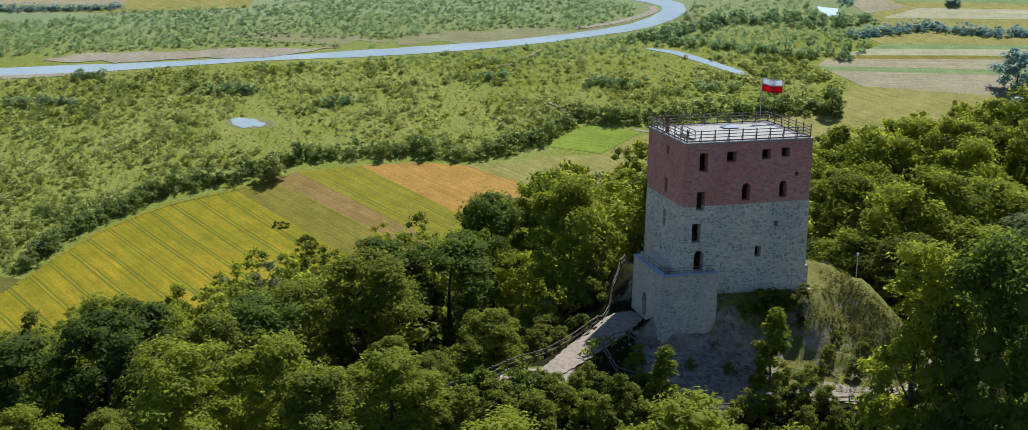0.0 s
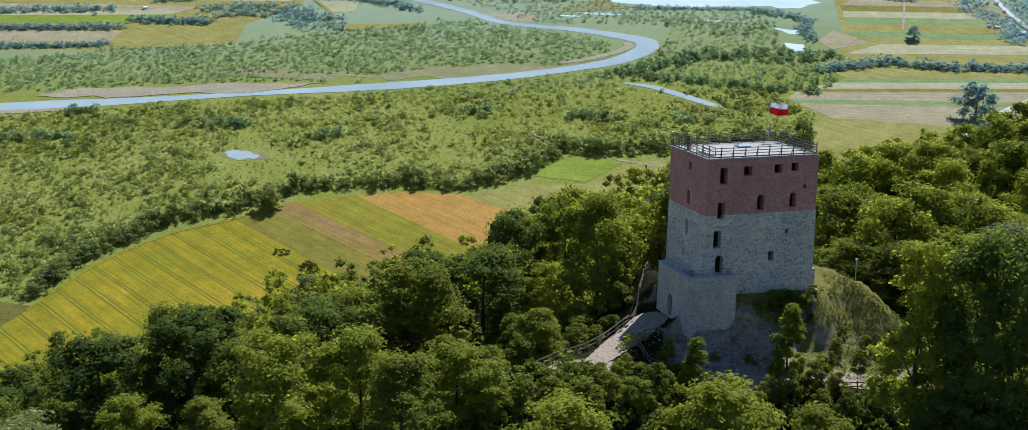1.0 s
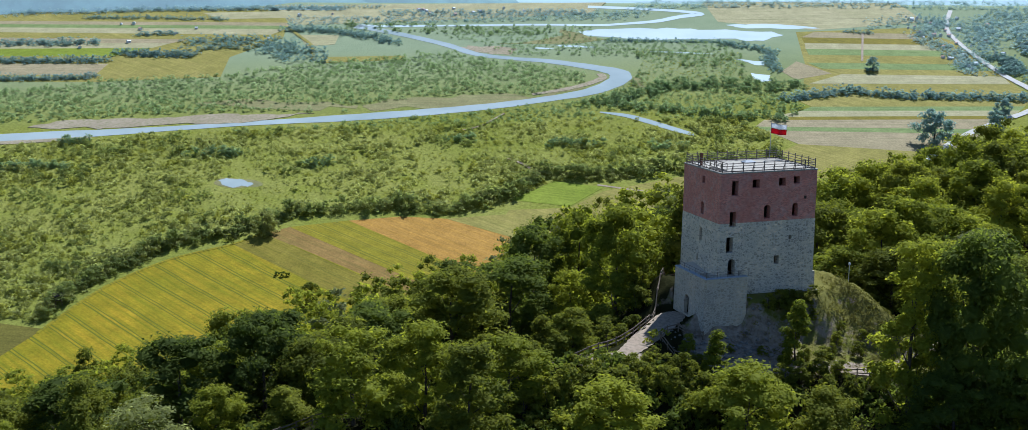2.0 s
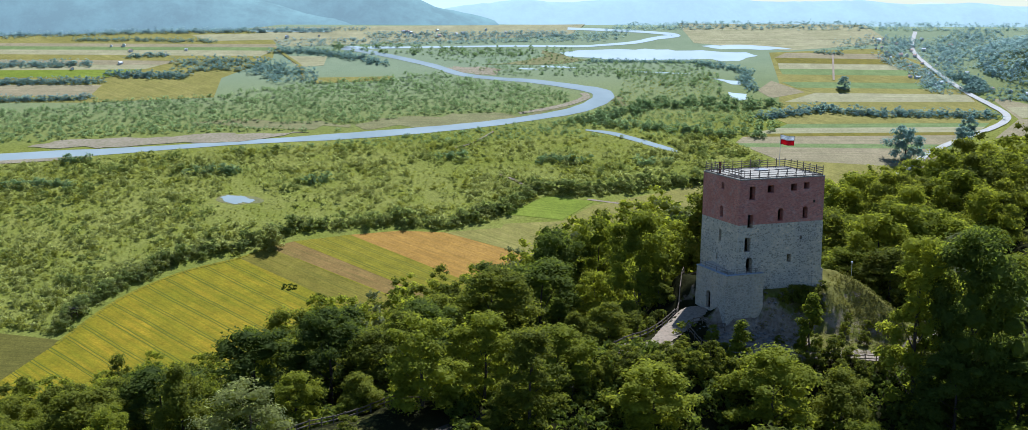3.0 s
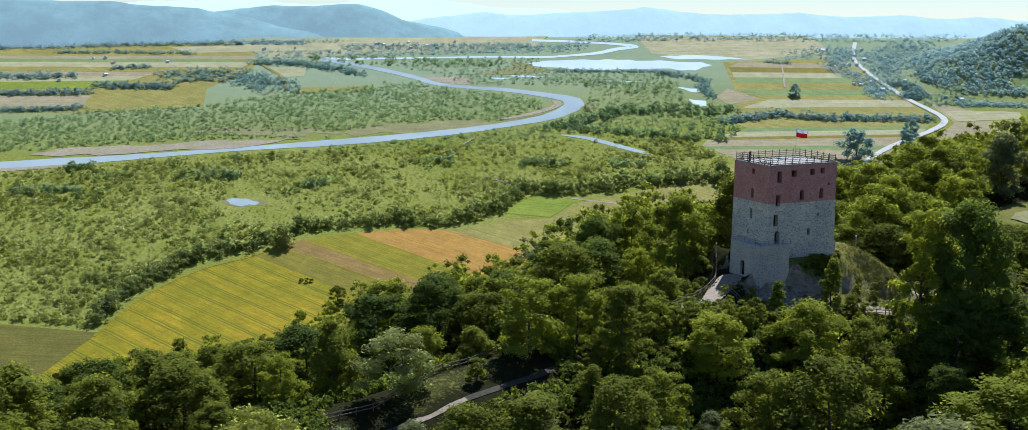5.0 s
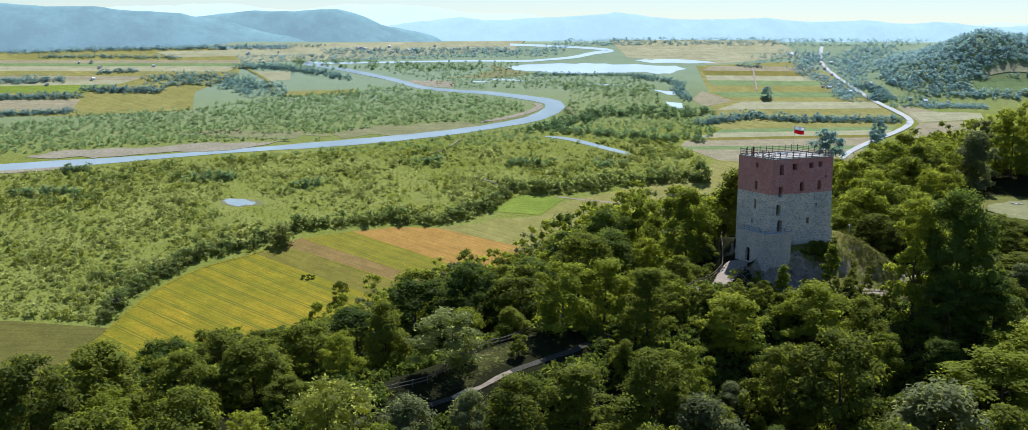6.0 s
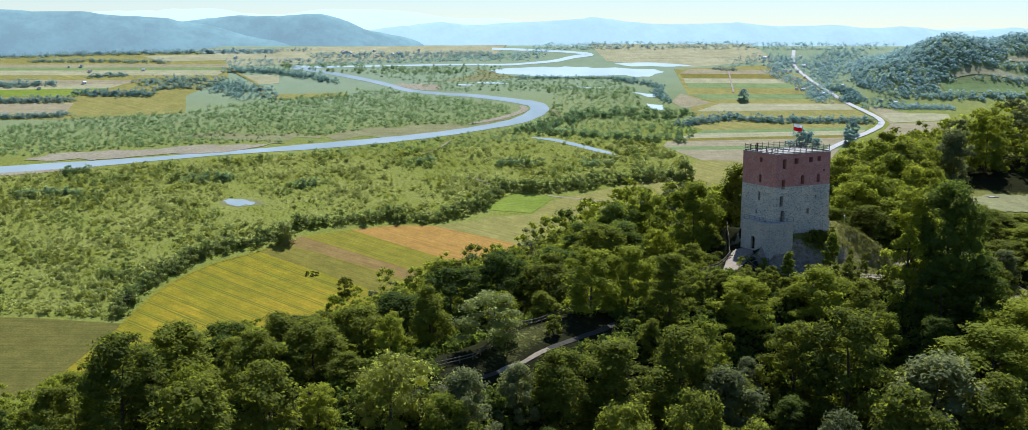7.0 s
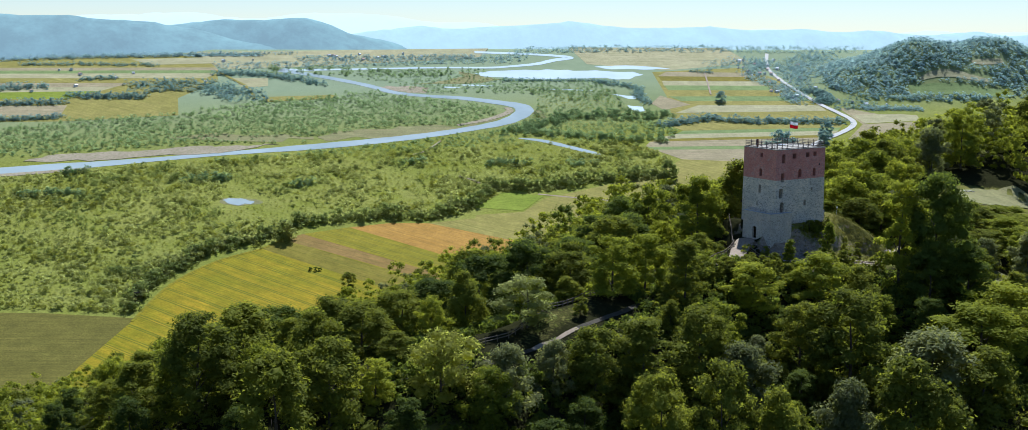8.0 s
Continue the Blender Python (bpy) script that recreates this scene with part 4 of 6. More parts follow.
def build_tower():
    tw = thing("castle_tower", TOWER, "square castle tower with red brick upper storeys on grey rubble stone", "tower")
    front = [(1.62, 2.55, 55.46, 57.37, 0), (4.6, 5.65, 56.33, 57.41, 0), (8.5, 9.52, 56.43, 57.49, 0), (10.7, 11.63, 56.59, 57.57, 0),
             (6.46, 7.42, 52.2, 54.05, 1), (10.68, 11.55, 52.31, 54.08, 1), (1.48, 2.4, 51.42, 53.35, 0)]
    low = [(1.48, 2.4, 51.42, 53.35, 0), (1.14, 2.12, 48.02, 50.04, 0), (1.5, 2.55, 44.95, 47.16, 0.9), (10.3, 10.74, 49.21, 49.78, 0), (8.26, 8.99, 46.05, 47.2, 0)]
    side = [(4.15, 4.9, 56.5, 57.45, 0), (4.25, 5.05, 52.37, 54.05, 1)]
    side_low = [(4.4, 5.1, 48.8, 50.55, 0), (5.2, 5.6, 46.0, 46.9, 0)]
    bm = bmesh.new()
    masonry(bm, LONG, BRICK_FOOT, ROOF, front, front_place)
    masonry(bm, DEEP, BRICK_FOOT, ROOF, side, left_place)
    masonry(bm, LONG, BRICK_FOOT, ROOF, [], back_place)
    masonry(bm, DEEP, BRICK_FOOT, ROOF, [], right_place)
    part("brick_wall", bm, BRICK, tw, "weathered red brick walls with small windows")
    # the stone stands a hand's breadth proud of the brick in places
    bm = bmesh.new()
    masonry(bm, LONG, 38.0, BRICK_FOOT, low, lambda u, d, z: (u * 1.004 - (0.03 + 0.012 * (BRICK_FOOT - z)) * (1 - u / LONG), d - 0.03 - 0.012 * (BRICK_FOOT - z), z))
    masonry(bm, DEEP, 38.0, BRICK_FOOT, side_low, lambda u, d, z: (d - 0.03 - 0.012 * (BRICK_FOOT - z), u - (0.03 + 0.012 * (BRICK_FOOT - z)) * (1 - u / DEEP), z))
    masonry(bm, LONG, 38.0, BRICK_FOOT, [], back_place)
    masonry(bm, DEEP, 38.0, BRICK_FOOT, [], right_place)
    part("stone_wall", bm, STONE, tw, "grey rubble stone walls of the lower storeys")
    # a patched corner of newer masonry on the brick, and a dark block for a joist hole's shade
    bm = bmesh.new()
    uvl = bm.loops.layers.uv.verify()
    box(bm, 13.15, 14.21, -0.03, 0.3, 53.0, 57.4, 0.02)
    for f in bm.faces:
        for lp in f.loops:
            lp[uvl].uv = (lp.vert.co.x + 3, lp.vert.co.z)
    part("wall_patch", bm, BRICK, tw, "darker patched brickwork at the corner")
    bm = bmesh.new()
    box(bm, 12.4, 12.75, -0.04, 0.2, 54.55, 54.95, 0.02)
    part("joist_socket", bm, DARK_GAP, tw, "dark block standing for a shaded joist socket in the brickwork")
    # buttress at the foot of the far corner
    bm = bmesh.new()
    uvl = bm.loops.layers.uv.verify()
    box(bm, 12.7, 14.55, -0.55, 0.6, 38.0, 44.7, 0.05)
    for v in bm.verts:
        if v.co.z > 44:
            v.co.y = max(v.co.y, -0.15)
    for f in bm.faces:
        for lp in f.loops:
            lp[uvl].uv = (lp.vert.co.x + lp.vert.co.y, lp.vert.co.z)
    part("buttress", bm, STONE, tw, "low stone buttress at the corner")
    bm = bmesh.new()
    box(bm, 12.6, 14.85, -0.75, 0.3, 41.7, 42.25, 0.05)
    part("footing", bm, CONCRETE, tw, "pale concrete footing under the buttress")
    # the roof deck
    bm = bmesh.new()
    box(bm, -0.05, LONG + 0.05, -0.05, DEEP + 0.05, ROOF, ROOF + 0.16, 0.02)
    part("roof_deck", bm, CONCRETE, tw, "flat pale concrete viewing deck")
    bm = bmesh.new()
    z = ROOF + 0.16
    box(bm, 7.4, 9.0, 6.7, 7.9, z, z + 0.12, 0.02)
    sky_l = part("skylight", bm, GLASS_GREY, tw, "low grey glazed roof light")
    bm = bmesh.new()
    vs = [bm.verts.new(p) for p in ((7.3, 6.6, z + 0.122), (9.1, 6.6, z + 0.122), (9.1, 8.0, z + 0.122), (7.3, 8.0, z + 0.122), (7.8, 7.3, z + 0.35), (8.6, 7.3, z + 0.35))]
    for f in ((0, 1, 5, 4), (1, 2, 5), (2, 3, 4, 5), (3, 0, 4), (3, 2, 1, 0)):
        bm.faces.new([vs[k] for k in f])
    part("glass_hood", bm, GLASS_GREY, sky_l)
    # stair hatch, a dark slab for its shaded opening, with its own low rail, near the left edge
    bm = bmesh.new()
    box(bm, 0.9, 1.7, 1.6, 4.9, z - 0.02, z + 0.06, 0.01)
    hatch = part("stair_hatch", bm, DARK_GAP, tw, "dark slab standing for an open stair hatch in the deck")
    for u, v in ((0.9, 1.6), (1.7, 1.6), (1.7, 3.2), (1.7, 4.9)):
        bm = bmesh.new()
        beam(bm, (u, v, z), (u, v, z + 1.0), 0.07)
        part("hatch_post", bm, STEEL, hatch)
    for h in (0.5, 0.95):
        bm = bmesh.new()
        beam(bm, (1.7, 1.6, z + h), (1.7, 4.9, z + h), 0.07)
        part("hatch_rail", bm, STEEL, hatch)
    bm = bmesh.new()
    box(bm, 0.55, 0.85, 6.5, 6.8, z, z + 1.7, 0.02)
    part("flue", bm, RUST, tw, "rust-brown metal flue on the deck")
    # the railing
    inset, top = 0.22, z + 1.12
    ring = [(inset, inset), (LONG - inset, inset), (LONG - inset, DEEP - inset), (inset, DEEP - inset)]
    bm = bmesh.new()
    for k in range(4):
        p, q = ring[k], ring[(k + 1) % 4]
        beam(bm, (*p, z + 0.12), (*q, z + 0.12), 0.05, 0.14)
    rail = part("railing", bm, STEEL, tw, "dark three-bar railing round the deck")
    r = random.Random(4)
    for k in range(4):
        p, q = Vector(ring[k]), Vector(ring[(k + 1) % 4])
        count = 9 if k % 2 == 0 else 6
        for j in range(count):
            c = p.lerp(q, j / count)
            bm = bmesh.new()
            beam(bm, (c.x, c.y, z - 0.02), (c.x, c.y, top + (0.28 if k >= 1 or j == 0 else 0.12)), 0.09)
            part("post", bm, STEEL, rail)
            if k in (0, 3) and j:
                # slanted stay behind each post
                inward = Vector((0, 1)) if k == 0 else Vector((1, 0))
                bm = bmesh.new()
                beam(bm, (c.x, c.y, z + 0.85), (c.x + inward.x * 0.45, c.y + inward.y * 0.45, z), 0.05)
                part("stay", bm, STEEL, rail)
        for h in (0.48, 0.80, 1.12):
            bm = bmesh.new()
            beam(bm, (p.x, p.y, z + h), (q.x, q.y, z + h), 0.05, 0.075)
            part("rail", bm, STEEL, rail)
    return tw


build_tower()


def build_flag():
    ob = thing("flagpole", TOWER @ pose(13.0, 9.78, ROOF + 0.14), "thin pale flagpole flying a white and red flag", "flagpole")
    bm = bmesh.new()
    beam(bm, (0, 0, 0), (0, 0, 5.05), 0.07, sides=8)
    part("pole", bm, PALE_METAL, ob)
    for nm, zlo, zhi, mt, lb in (("white_stripe", 4.22, 4.95, WHITE_CLOTH, "white upper half of the flag"), ("red_stripe", 3.49, 4.22, RED_CLOTH, "red lower half of the flag")):
        bm = bmesh.new()
        grid = []
        for i in range(17):
            u = i / 16
            row = []
            for j in range(6):
                h = zlo + (zhi - zlo) * j / 5
                row.append(bm.verts.new((0.04 + 2.5 * u, 0.16 * u * math.sin(5.0 * u + h * 0.9) + 0.04 * math.sin(11 * u), h - 0.38 * u + 0.05 * math.sin(7 * u + 1))))
            grid.append(row)
        for a, b in zip(grid, grid[1:]):
            for j in range(5):
                f = bm.faces.new((a[j], b[j], b[j + 1], a[j + 1]))
                f.smooth = True
        bmesh.ops.solidify(bm, geom=bm.faces[:], thickness=0.012)
        part(nm, bm, mt, ob, lb)


build_flag()


def build_annex():
    """The entrance building that wraps the tower's corner, with a terrace on top."""
    an = thing("entrance_annex", TOWER, "low rubble-stone entrance annex with a walled terrace", "annex")
    U0, U1, V0, V1, TOP, FLOOR = -2.5, 3.55, -1.5, 6.8, 45.05, 44.1
    for length, holes, place in ((V1 - V0, [(4.15, 5.35, 39.4, 42.0, 1)], lambda u, d, z: (U0 + d - 0.02 * (TOP - z), V0 + u - 0.02 * (TOP - z) * (1 - u / (V1 - V0)), z)),
                                 (U1 - U0, [], lambda u, d, z: (U0 + u - 0.02 * (TOP - z) * (1 - u / (U1 - U0)), V0 + d - 0.02 * (TOP - z), z)),
                                 (-V0, [], lambda u, d, z: (U1 - d, V0 + u, z)),
                                 (-U0, [], lambda u, d, z: (U0 + u, V1 - d, z))):
        bm = bmesh.new()
        bm.loops.layers.uv.verify()
        masonry(bm, length, 37.0, TOP, holes, place, 0.5)
        part("annex_wall", bm, STONE_NEW, an, "smooth-pointed pale stone wall")
    bm = bmesh.new()
    box(bm, U0 + 0.48, -0.06, V0 + 0.48, V1 - 0.48, FLOOR - 0.25, FLOOR)
    box(bm, -0.06, U1 - 0.48, V0 + 0.48, -0.18, FLOOR - 0.25, FLOOR)
    part("terrace", bm, SLATE, an, "grey terrace floor")
    for k, (a, b, c, d) in enumerate(((U0 - 0.08, U0 + 0.55, V0 - 0.08, V1 + 0.05), (U0 + 0.552, U1 + 0.05, V0 - 0.08, V0 + 0.55), (U0 + 0.552, -0.06, V1 - 0.5, V1 + 0.05))):
        bm = bmesh.new()
        box(bm, a, b, c, d, TOP, TOP + 0.1, 0.015)
        part("coping", bm, SLATE, an, "blue-grey slate coping")
    # the stair housing at the back of the terrace
    bm = bmesh.new()
    box(bm, U0 + 0.52, -0.1, 2.4, V1 - 0.52, FLOOR + 0.002, TOP + 0.5, 0.02)
    for v in bm.verts:
        if v.co.z > TOP and v.co.y < 3:
            v.co.z = TOP - 0.1
    part("stair_housing", bm, STONE_NEW, an, "sloping grey stair housing")
    bm = bmesh.new()
    box(bm, U0 + 0.25, U0 + 0.33, V0 + 2.6, V0 + 3.8, 39.0, 42.2)
    part("door_leaf", bm, DARK_GAP, an, "dark timber door in an arch")
    for h in (0.35, 0.7):
        bm = bmesh.new()
        beam(bm, (U0 + 0.3, V0 + 0.3, TOP + 0.1 + h), (U1 - 0.1, V0 + 0.3, TOP + 0.1 + h), 0.035)
        part("handrail", bm, STEEL, an, "thin dark handrail on the parapet")
        bm = bmesh.new()
        beam(bm, (U0 + 0.3, V0 + 0.3, TOP + 0.1 + h), (U0 + 0.3, V1 - 0.3, TOP + 0.1 + h), 0.035)
        part("handrail", bm, STEEL, an)
    for u, v in [(U0 + 0.3, V0 + 0.3 + 1.52 * k) for k in range(6)] + [(U0 + 0.3 + 1.53 * k, V0 + 0.3) for k in range(1, 5)]:
        bm = bmesh.new()
        beam(bm, (u, v, TOP + 0.08), (u, v, TOP + 0.85), 0.04)
        part("baluster", bm, STEEL, an)


build_annex()

# ---- paths, fences, lamp ----
ribbon("path", [(13.4, 117.8, 2.0), (12.0, 116.4, 3.6), (10.2, 114.2, 4.0), (8.0, 111.3, 3.8), (6.0, 108.4, 3.2), (4.2, 106.0, 2.6), (2.5, 103.8, 2.0), (1.0, 101.9, 1.4), (-0.2, 100.3, 0.9)],
       PATH_EARTH, "pale trodden gravel path up to the castle", "path", 0.10, land1, fine=9)
# one path in two colours: tree shade painted dark, the sunlit stretch pale
ribbon("path", [(-0.2, 100.3, 0.9), (-3, 99.0, 1.0), (-7, 97.8, 1.1), (-12, 94.6, 1.1), (-21, 89.5, 1.2), (-28, 84.6, 1.1), (-33, 82.0, 1.0), (-39, 79.0, 1.0)],
       SHADED_PATH, "shaded earth trail between trees below the castle", "path", 0.10, land1, fine=9)
ribbon("path", [(-39, 79.0, 0.8), (-41.5, 77.7, 0.9), (-44, 76.3, 0.7), (-46.5, 75.4, 1.1), (-48.5, 74.3, 0.7)],
       PATH_EARTH, "pale sunlit earth trail on the wooded ridge", "path", 0.10, land1, fine=9)
ribbon("path", [(-48.5, 74.3, 0.8), (-56, 71.4, 1.0), (-66, 69, 1.1), (-84, 64, 1.3)],
       SHADED_PATH, "shaded earth trail along the wooded ridge", "path", 0.10, land1, fine=9)
ribbon("path", [(17, 103.3, 1.2), (20, 103.2, 2.0), (25, 104.6, 1.7), (31, 105.4, 1.8), (36, 106, 1.8), (43, 110, 1.6), (52, 118, 1.6)],
       PATH_EARTH, "pale gravel path below the mound", "path", 0.10, land1, fine=9)


def fence(points, label, group):
    """A wooden fence of posts with two rails, following the ground."""
    P = [Vector((x, y, land1(x, y))) for x, y in points]
    ob = thing("fence", Matrix.Translation(P[0]), label, "fence", group)
    o = P[0]
    stops = [P[0]]
    for a, b in zip(P, P[1:]):
        k = max(1, round((b - a).length / 2.0))
        for j in range(1, k + 1):
            c = a.lerp(b, j / k)
            stops.append(Vector((c.x, c.y, land1(c.x, c.y))))
    r = random.Random(len(points))
    for c in stops:
        bm = bmesh.new()
        beam(bm, c - o + Vector((0, 0, -0.3)), c - o + Vector((r.uniform(-0.04, 0.04), r.uniform(-0.04, 0.04), 1.12 + r.uniform(-0.04, 0.06))), 0.15, sides=6)
        part("fence_post", bm, WOOD, ob)
    for a, b in zip(stops, stops[1:]):
        for h in (0.5, 0.98):
            bm = bmesh.new()
            beam(bm, a - o + Vector((0, 0, h + r.uniform(-0.03, 0.03))), b - o + Vector((0, 0, h + r.uniform(-0.03, 0.03))), 0.07, 0.13)
            part("fence_rail", bm, WOOD, ob)


fence([(19, 129.5), (15.2, 128.2), (13.3, 127.6), (12.0, 124.7), (10.4, 119.8), (8.2, 114.6), (6.0, 111.8), (3.4, 109.2), (0.9, 107.4), (-2, 105.3), (-8, 102.0), (-14, 98.4)], "weathered wooden rail fence along the path's outer edge", "wooden fences")
fence([(-27, 97.0), (-31.2, 94.4), (-36, 90.4), (-40, 87.2), (-44, 84.0), (-51.4, 78.6), (-58, 76.4), (-68, 73.5)], "weathered wooden rail fence on the ridge above the path", "wooden fences")
fence([(15.0, 111.6), (11.9, 112.2), (10.2, 111.0), (9.0, 109.2), (10.2, 106.4), (12.4, 105.6)], "dark wooden rail fence round the bend of the path", "wooden fences")
fence([(17.5, 102.0), (21.5, 102.4), (26, 103.4), (31, 104.0), (36, 104.6), (42, 108)], "dark wooden rail fence below the lower path", "wooden fences")


def build_lamp():
    x, y = 38.6, 124.5
    ob = thing("lamp_post", Matrix.Translation((x, y, land1(x, y))), "slim grey lamp post beside the mound", "lamp post")
    bm = bmesh.new()
    beam(bm, (0, 0, -0.2), (0, 0, 3.6), 0.09, sides=8)
    part("pole", bm, PALE_METAL, ob)
    bm = bmesh.new()
    box(bm, -0.14, 0.14, -0.14, 0.14, 3.6, 3.95, 0.05)
    part("lantern", bm, PALE_METAL, ob)


build_lamp()


def white_sheet(x, y):
    """A pale sheet lying crumpled on the meadow."""
    bm = bmesh.new()
    rows = []
    for i in range(9):
        u = i / 8 * 3.4 - 1.7
        rows.append([bm.verts.new((u, j / 4 * 1.0 - 0.5 + 0.12 * math.sin(2 * u), 0.12 + land1(x + u, y) - land1(x, y) + 0.10 * math.sin(3 * u + j) * math.cos(j * 1.3))) for j in range(5)])
    for a, b in zip(rows, rows[1:]):
        for j in range(4):
            bm.faces.new((a[j], b[j], b[j + 1], a[j + 1])).smooth = True
    bmesh.ops.solidify(bm, geom=bm.faces[:], thickness=0.05)
    ob = part("white_sheet", bm, WHITE_CLOTH)
    ob.matrix_world = pose(x, y, land1(x, y) + 0.2)
    tagged(ob, "crumpled white sheet lying on the dry meadow", "sheet")


white_sheet(110.4, 172.6)

# ---- trees ----


def core_shape():
    """Two small round bodies, of eight and of twenty three-sided faces."""
    pts = np.array([(1, 0, 0), (0, 1, 0), (-1, 0, 0), (0, -1, 0), (0, 0, 1), (0, 0, -1)], dtype=float)
    faces = [(k, (k + 1) % 4, 4) for k in range(4)] + [((k + 1) % 4, k, 5) for k in range(4)]
    g = (1 + math.sqrt(5)) / 2
    ico = np.array([p for a in (-1.0, 1.0) for b in (-g, g) for p in ((0.0, a, b), (a, b, 0.0), (b, 0.0, a))]) / math.hypot(1, g)
    side = min(np.linalg.norm(ico[0] - p) for p in ico[1:]) * 1.05
    tri = []
    for i, j, k in itertools.combinations(range(12), 3):
        if max(np.linalg.norm(ico[i] - ico[j]), np.linalg.norm(ico[j] - ico[k]), np.linalg.norm(ico[i] - ico[k])) < side:
            tri.append((i, j, k) if np.dot(np.cross(ico[j] - ico[i], ico[k] - ico[i]), ico[i]) > 0 else (i, k, j))
    return pts, np.array(faces), ico, np.array(tri)


CORE, CORE_FACES, ROUND, ROUND_FACES = core_shape()


def crown_arrays(seed, height, width, base, clumps, leaves, size, form="round", droop=0.0, core=0.72, body=None, up=0.35):
    """Leaf quads of a crown: lumpy boughs spread through an uneven envelope. Returns corners and faces."""
    r = np.random.RandomState(seed)
    t = r.rand(clumps) ** (1.25 if form == "spire" else 0.8)
    ang = r.rand(clumps) * 2 * np.pi
    if form == "round":
        env = np.sqrt(np.maximum(0.04, 1 - ((t - 0.42) / 0.62) ** 2))
    elif form == "tall":
        env = 0.75 * np.sqrt(np.maximum(0.04, 1 - ((t - 0.35) / 0.70) ** 2)) + 0.1
    elif form == "spire":
        env = 0.95 * (1 - t) ** 0.8 + 0.08
    else:
        env = np.sqrt(np.maximum(0.03, 1 - t ** 2.2))
    lobes = 1 + 0.24 * np.sin(2 * ang + seed + 3 * t) + 0.20 * np.sin(3 * ang + 2 * seed + 7 * t)
    rad = env * lobes * (0.30 + 0.66 * r.rand(clumps) ** 0.55) * width / 2
    rc = (0.080 + 0.085 * r.rand(clumps)) * width
    c = np.stack([np.cos(ang) * rad, np.sin(ang) * rad, base + t * (height - base) - rc * 0.3], -1)
    n = leaves
    k = r.randint(0, clumps, n)
    d = r.randn(n, 3)
    d[:, 2] = d[:, 2] * 0.8 + 0.45
    d /= np.linalg.norm(d, axis=1)[:, None]
    p = c[k] + d * (rc[k] * (0.62 + 0.62 * r.rand(n)))[:, None] * np.array([1.15, 1.15, 0.8])
    p[:, 2] -= droop * np.hypot(p[:, 0], p[:, 1]) ** 1.3
    out = p - np.array([0, 0, base + (height - base) * 0.35])
    out /= np.linalg.norm(out, axis=1)[:, None] + 1e-6
    nrm = d * 0.5 + out * 0.35 + r.randn(n, 3) * 0.50
    nrm[:, 2] += up
    nrm /= np.linalg.norm(nrm, axis=1)[:, None]
    a = np.cross(nrm, r.randn(n, 3))
    a /= np.linalg.norm(a, axis=1)[:, None] + 1e-9
    b = np.cross(nrm, a)
    s = size * (0.6 + 0.8 * r.rand(n))[:, None]
    v = np.stack([p - a * s * 0.8 + b * s * 0.55, p - a * s * 0.8 - b * s * 0.55, p + a * s * 1.1], 1).reshape(-1, 3)
    f = np.arange(n * 3).reshape(-1, 3)
    if not core:
        return v, f
    # the dense inside of each bough
    hv, hf = [], []
    cv, cf = body or (CORE, CORE_FACES)
    for q in range(clumps):
        w = cv * (rc[q] * core) * np.array([1.12, 1.12, 0.82]) * (0.8 + 0.4 * r.rand(len(cv), 1)) + c[q]
        w[:, 2] -= droop * np.hypot(c[q, 0], c[q, 1]) ** 1.3
        hf.append(cf + len(v) + q * len(cv))
        hv.append(w)
    return np.concatenate([v] + hv), np.concatenate([f] + hf)


def trunk_bmesh(seed, height, width, base, girth):
    """A tapered, slightly bent trunk with limbs that reach into the crown."""
    r = random.Random(seed)
    bm = bmesh.new()

    def limb(p, q, r0, r1, bend, sides=7, steps=4):
        rings = []
        for k in range(steps + 1):
            t = k / steps
            c = Vector(p).lerp(Vector(q), t) + Vector(bend) * math.sin(math.pi * t)
            w = r0 + (r1 - r0) * t
            rings.append([bm.verts.new(c + Vector((math.cos(2 * math.pi * j / sides) * w, math.sin(2 * math.pi * j / sides) * w, 0))) for j in range(sides)])
        for a, b in zip(rings, rings[1:]):
            for j in range(sides):
                f = bm.faces.new((a[j], a[(j + 1) % sides], b[(j + 1) % sides], b[j]))
                f.smooth = True

    top = base + (height - base) * 0.72
    limb((0, 0, -0.6), (r.uniform(-0.3, 0.3), r.uniform(-0.3, 0.3), top), girth, girth * 0.25, (r.uniform(-0.3, 0.3), r.uniform(-0.3, 0.3), 0), 8, 6)
    for k in range(7):
        a = k * 2.4 + r.uniform(-0.4, 0.4)
        h = base * 0.8 + (top - base * 0.8) * k / 8
        w = width * 0.33 * r.uniform(0.7, 1.1)
        limb((0, 0, h), (math.cos(a) * w, math.sin(a) * w, h + (height - base) * r.uniform(0.14, 0.3)), girth * 0.45 * (1 - k / 12), girth * 0.1, (0, 0, -0.25), 5, 3)
    return bm


def tree_kind(name, seed, height, width, base, clumps, leaves, size, form, material, girth, label, category="tree", droop=0.0):
    """The first of a kind of tree; it is moved to its place when it is planted."""
    ob = thing(name, Matrix(), label, category)
    bm = trunk_bmesh(seed, height, width, base, girth)
    part("trunk", bm, BARK, ob)
    v, f = crown_arrays(seed, height, width, base, clumps, leaves, size, form, droop, 0.60, (ROUND, ROUND_FACES), 0.55)
    cr = new("crown", mesh_of("crown", v, f, material))
    cr.parent = ob
    return ob


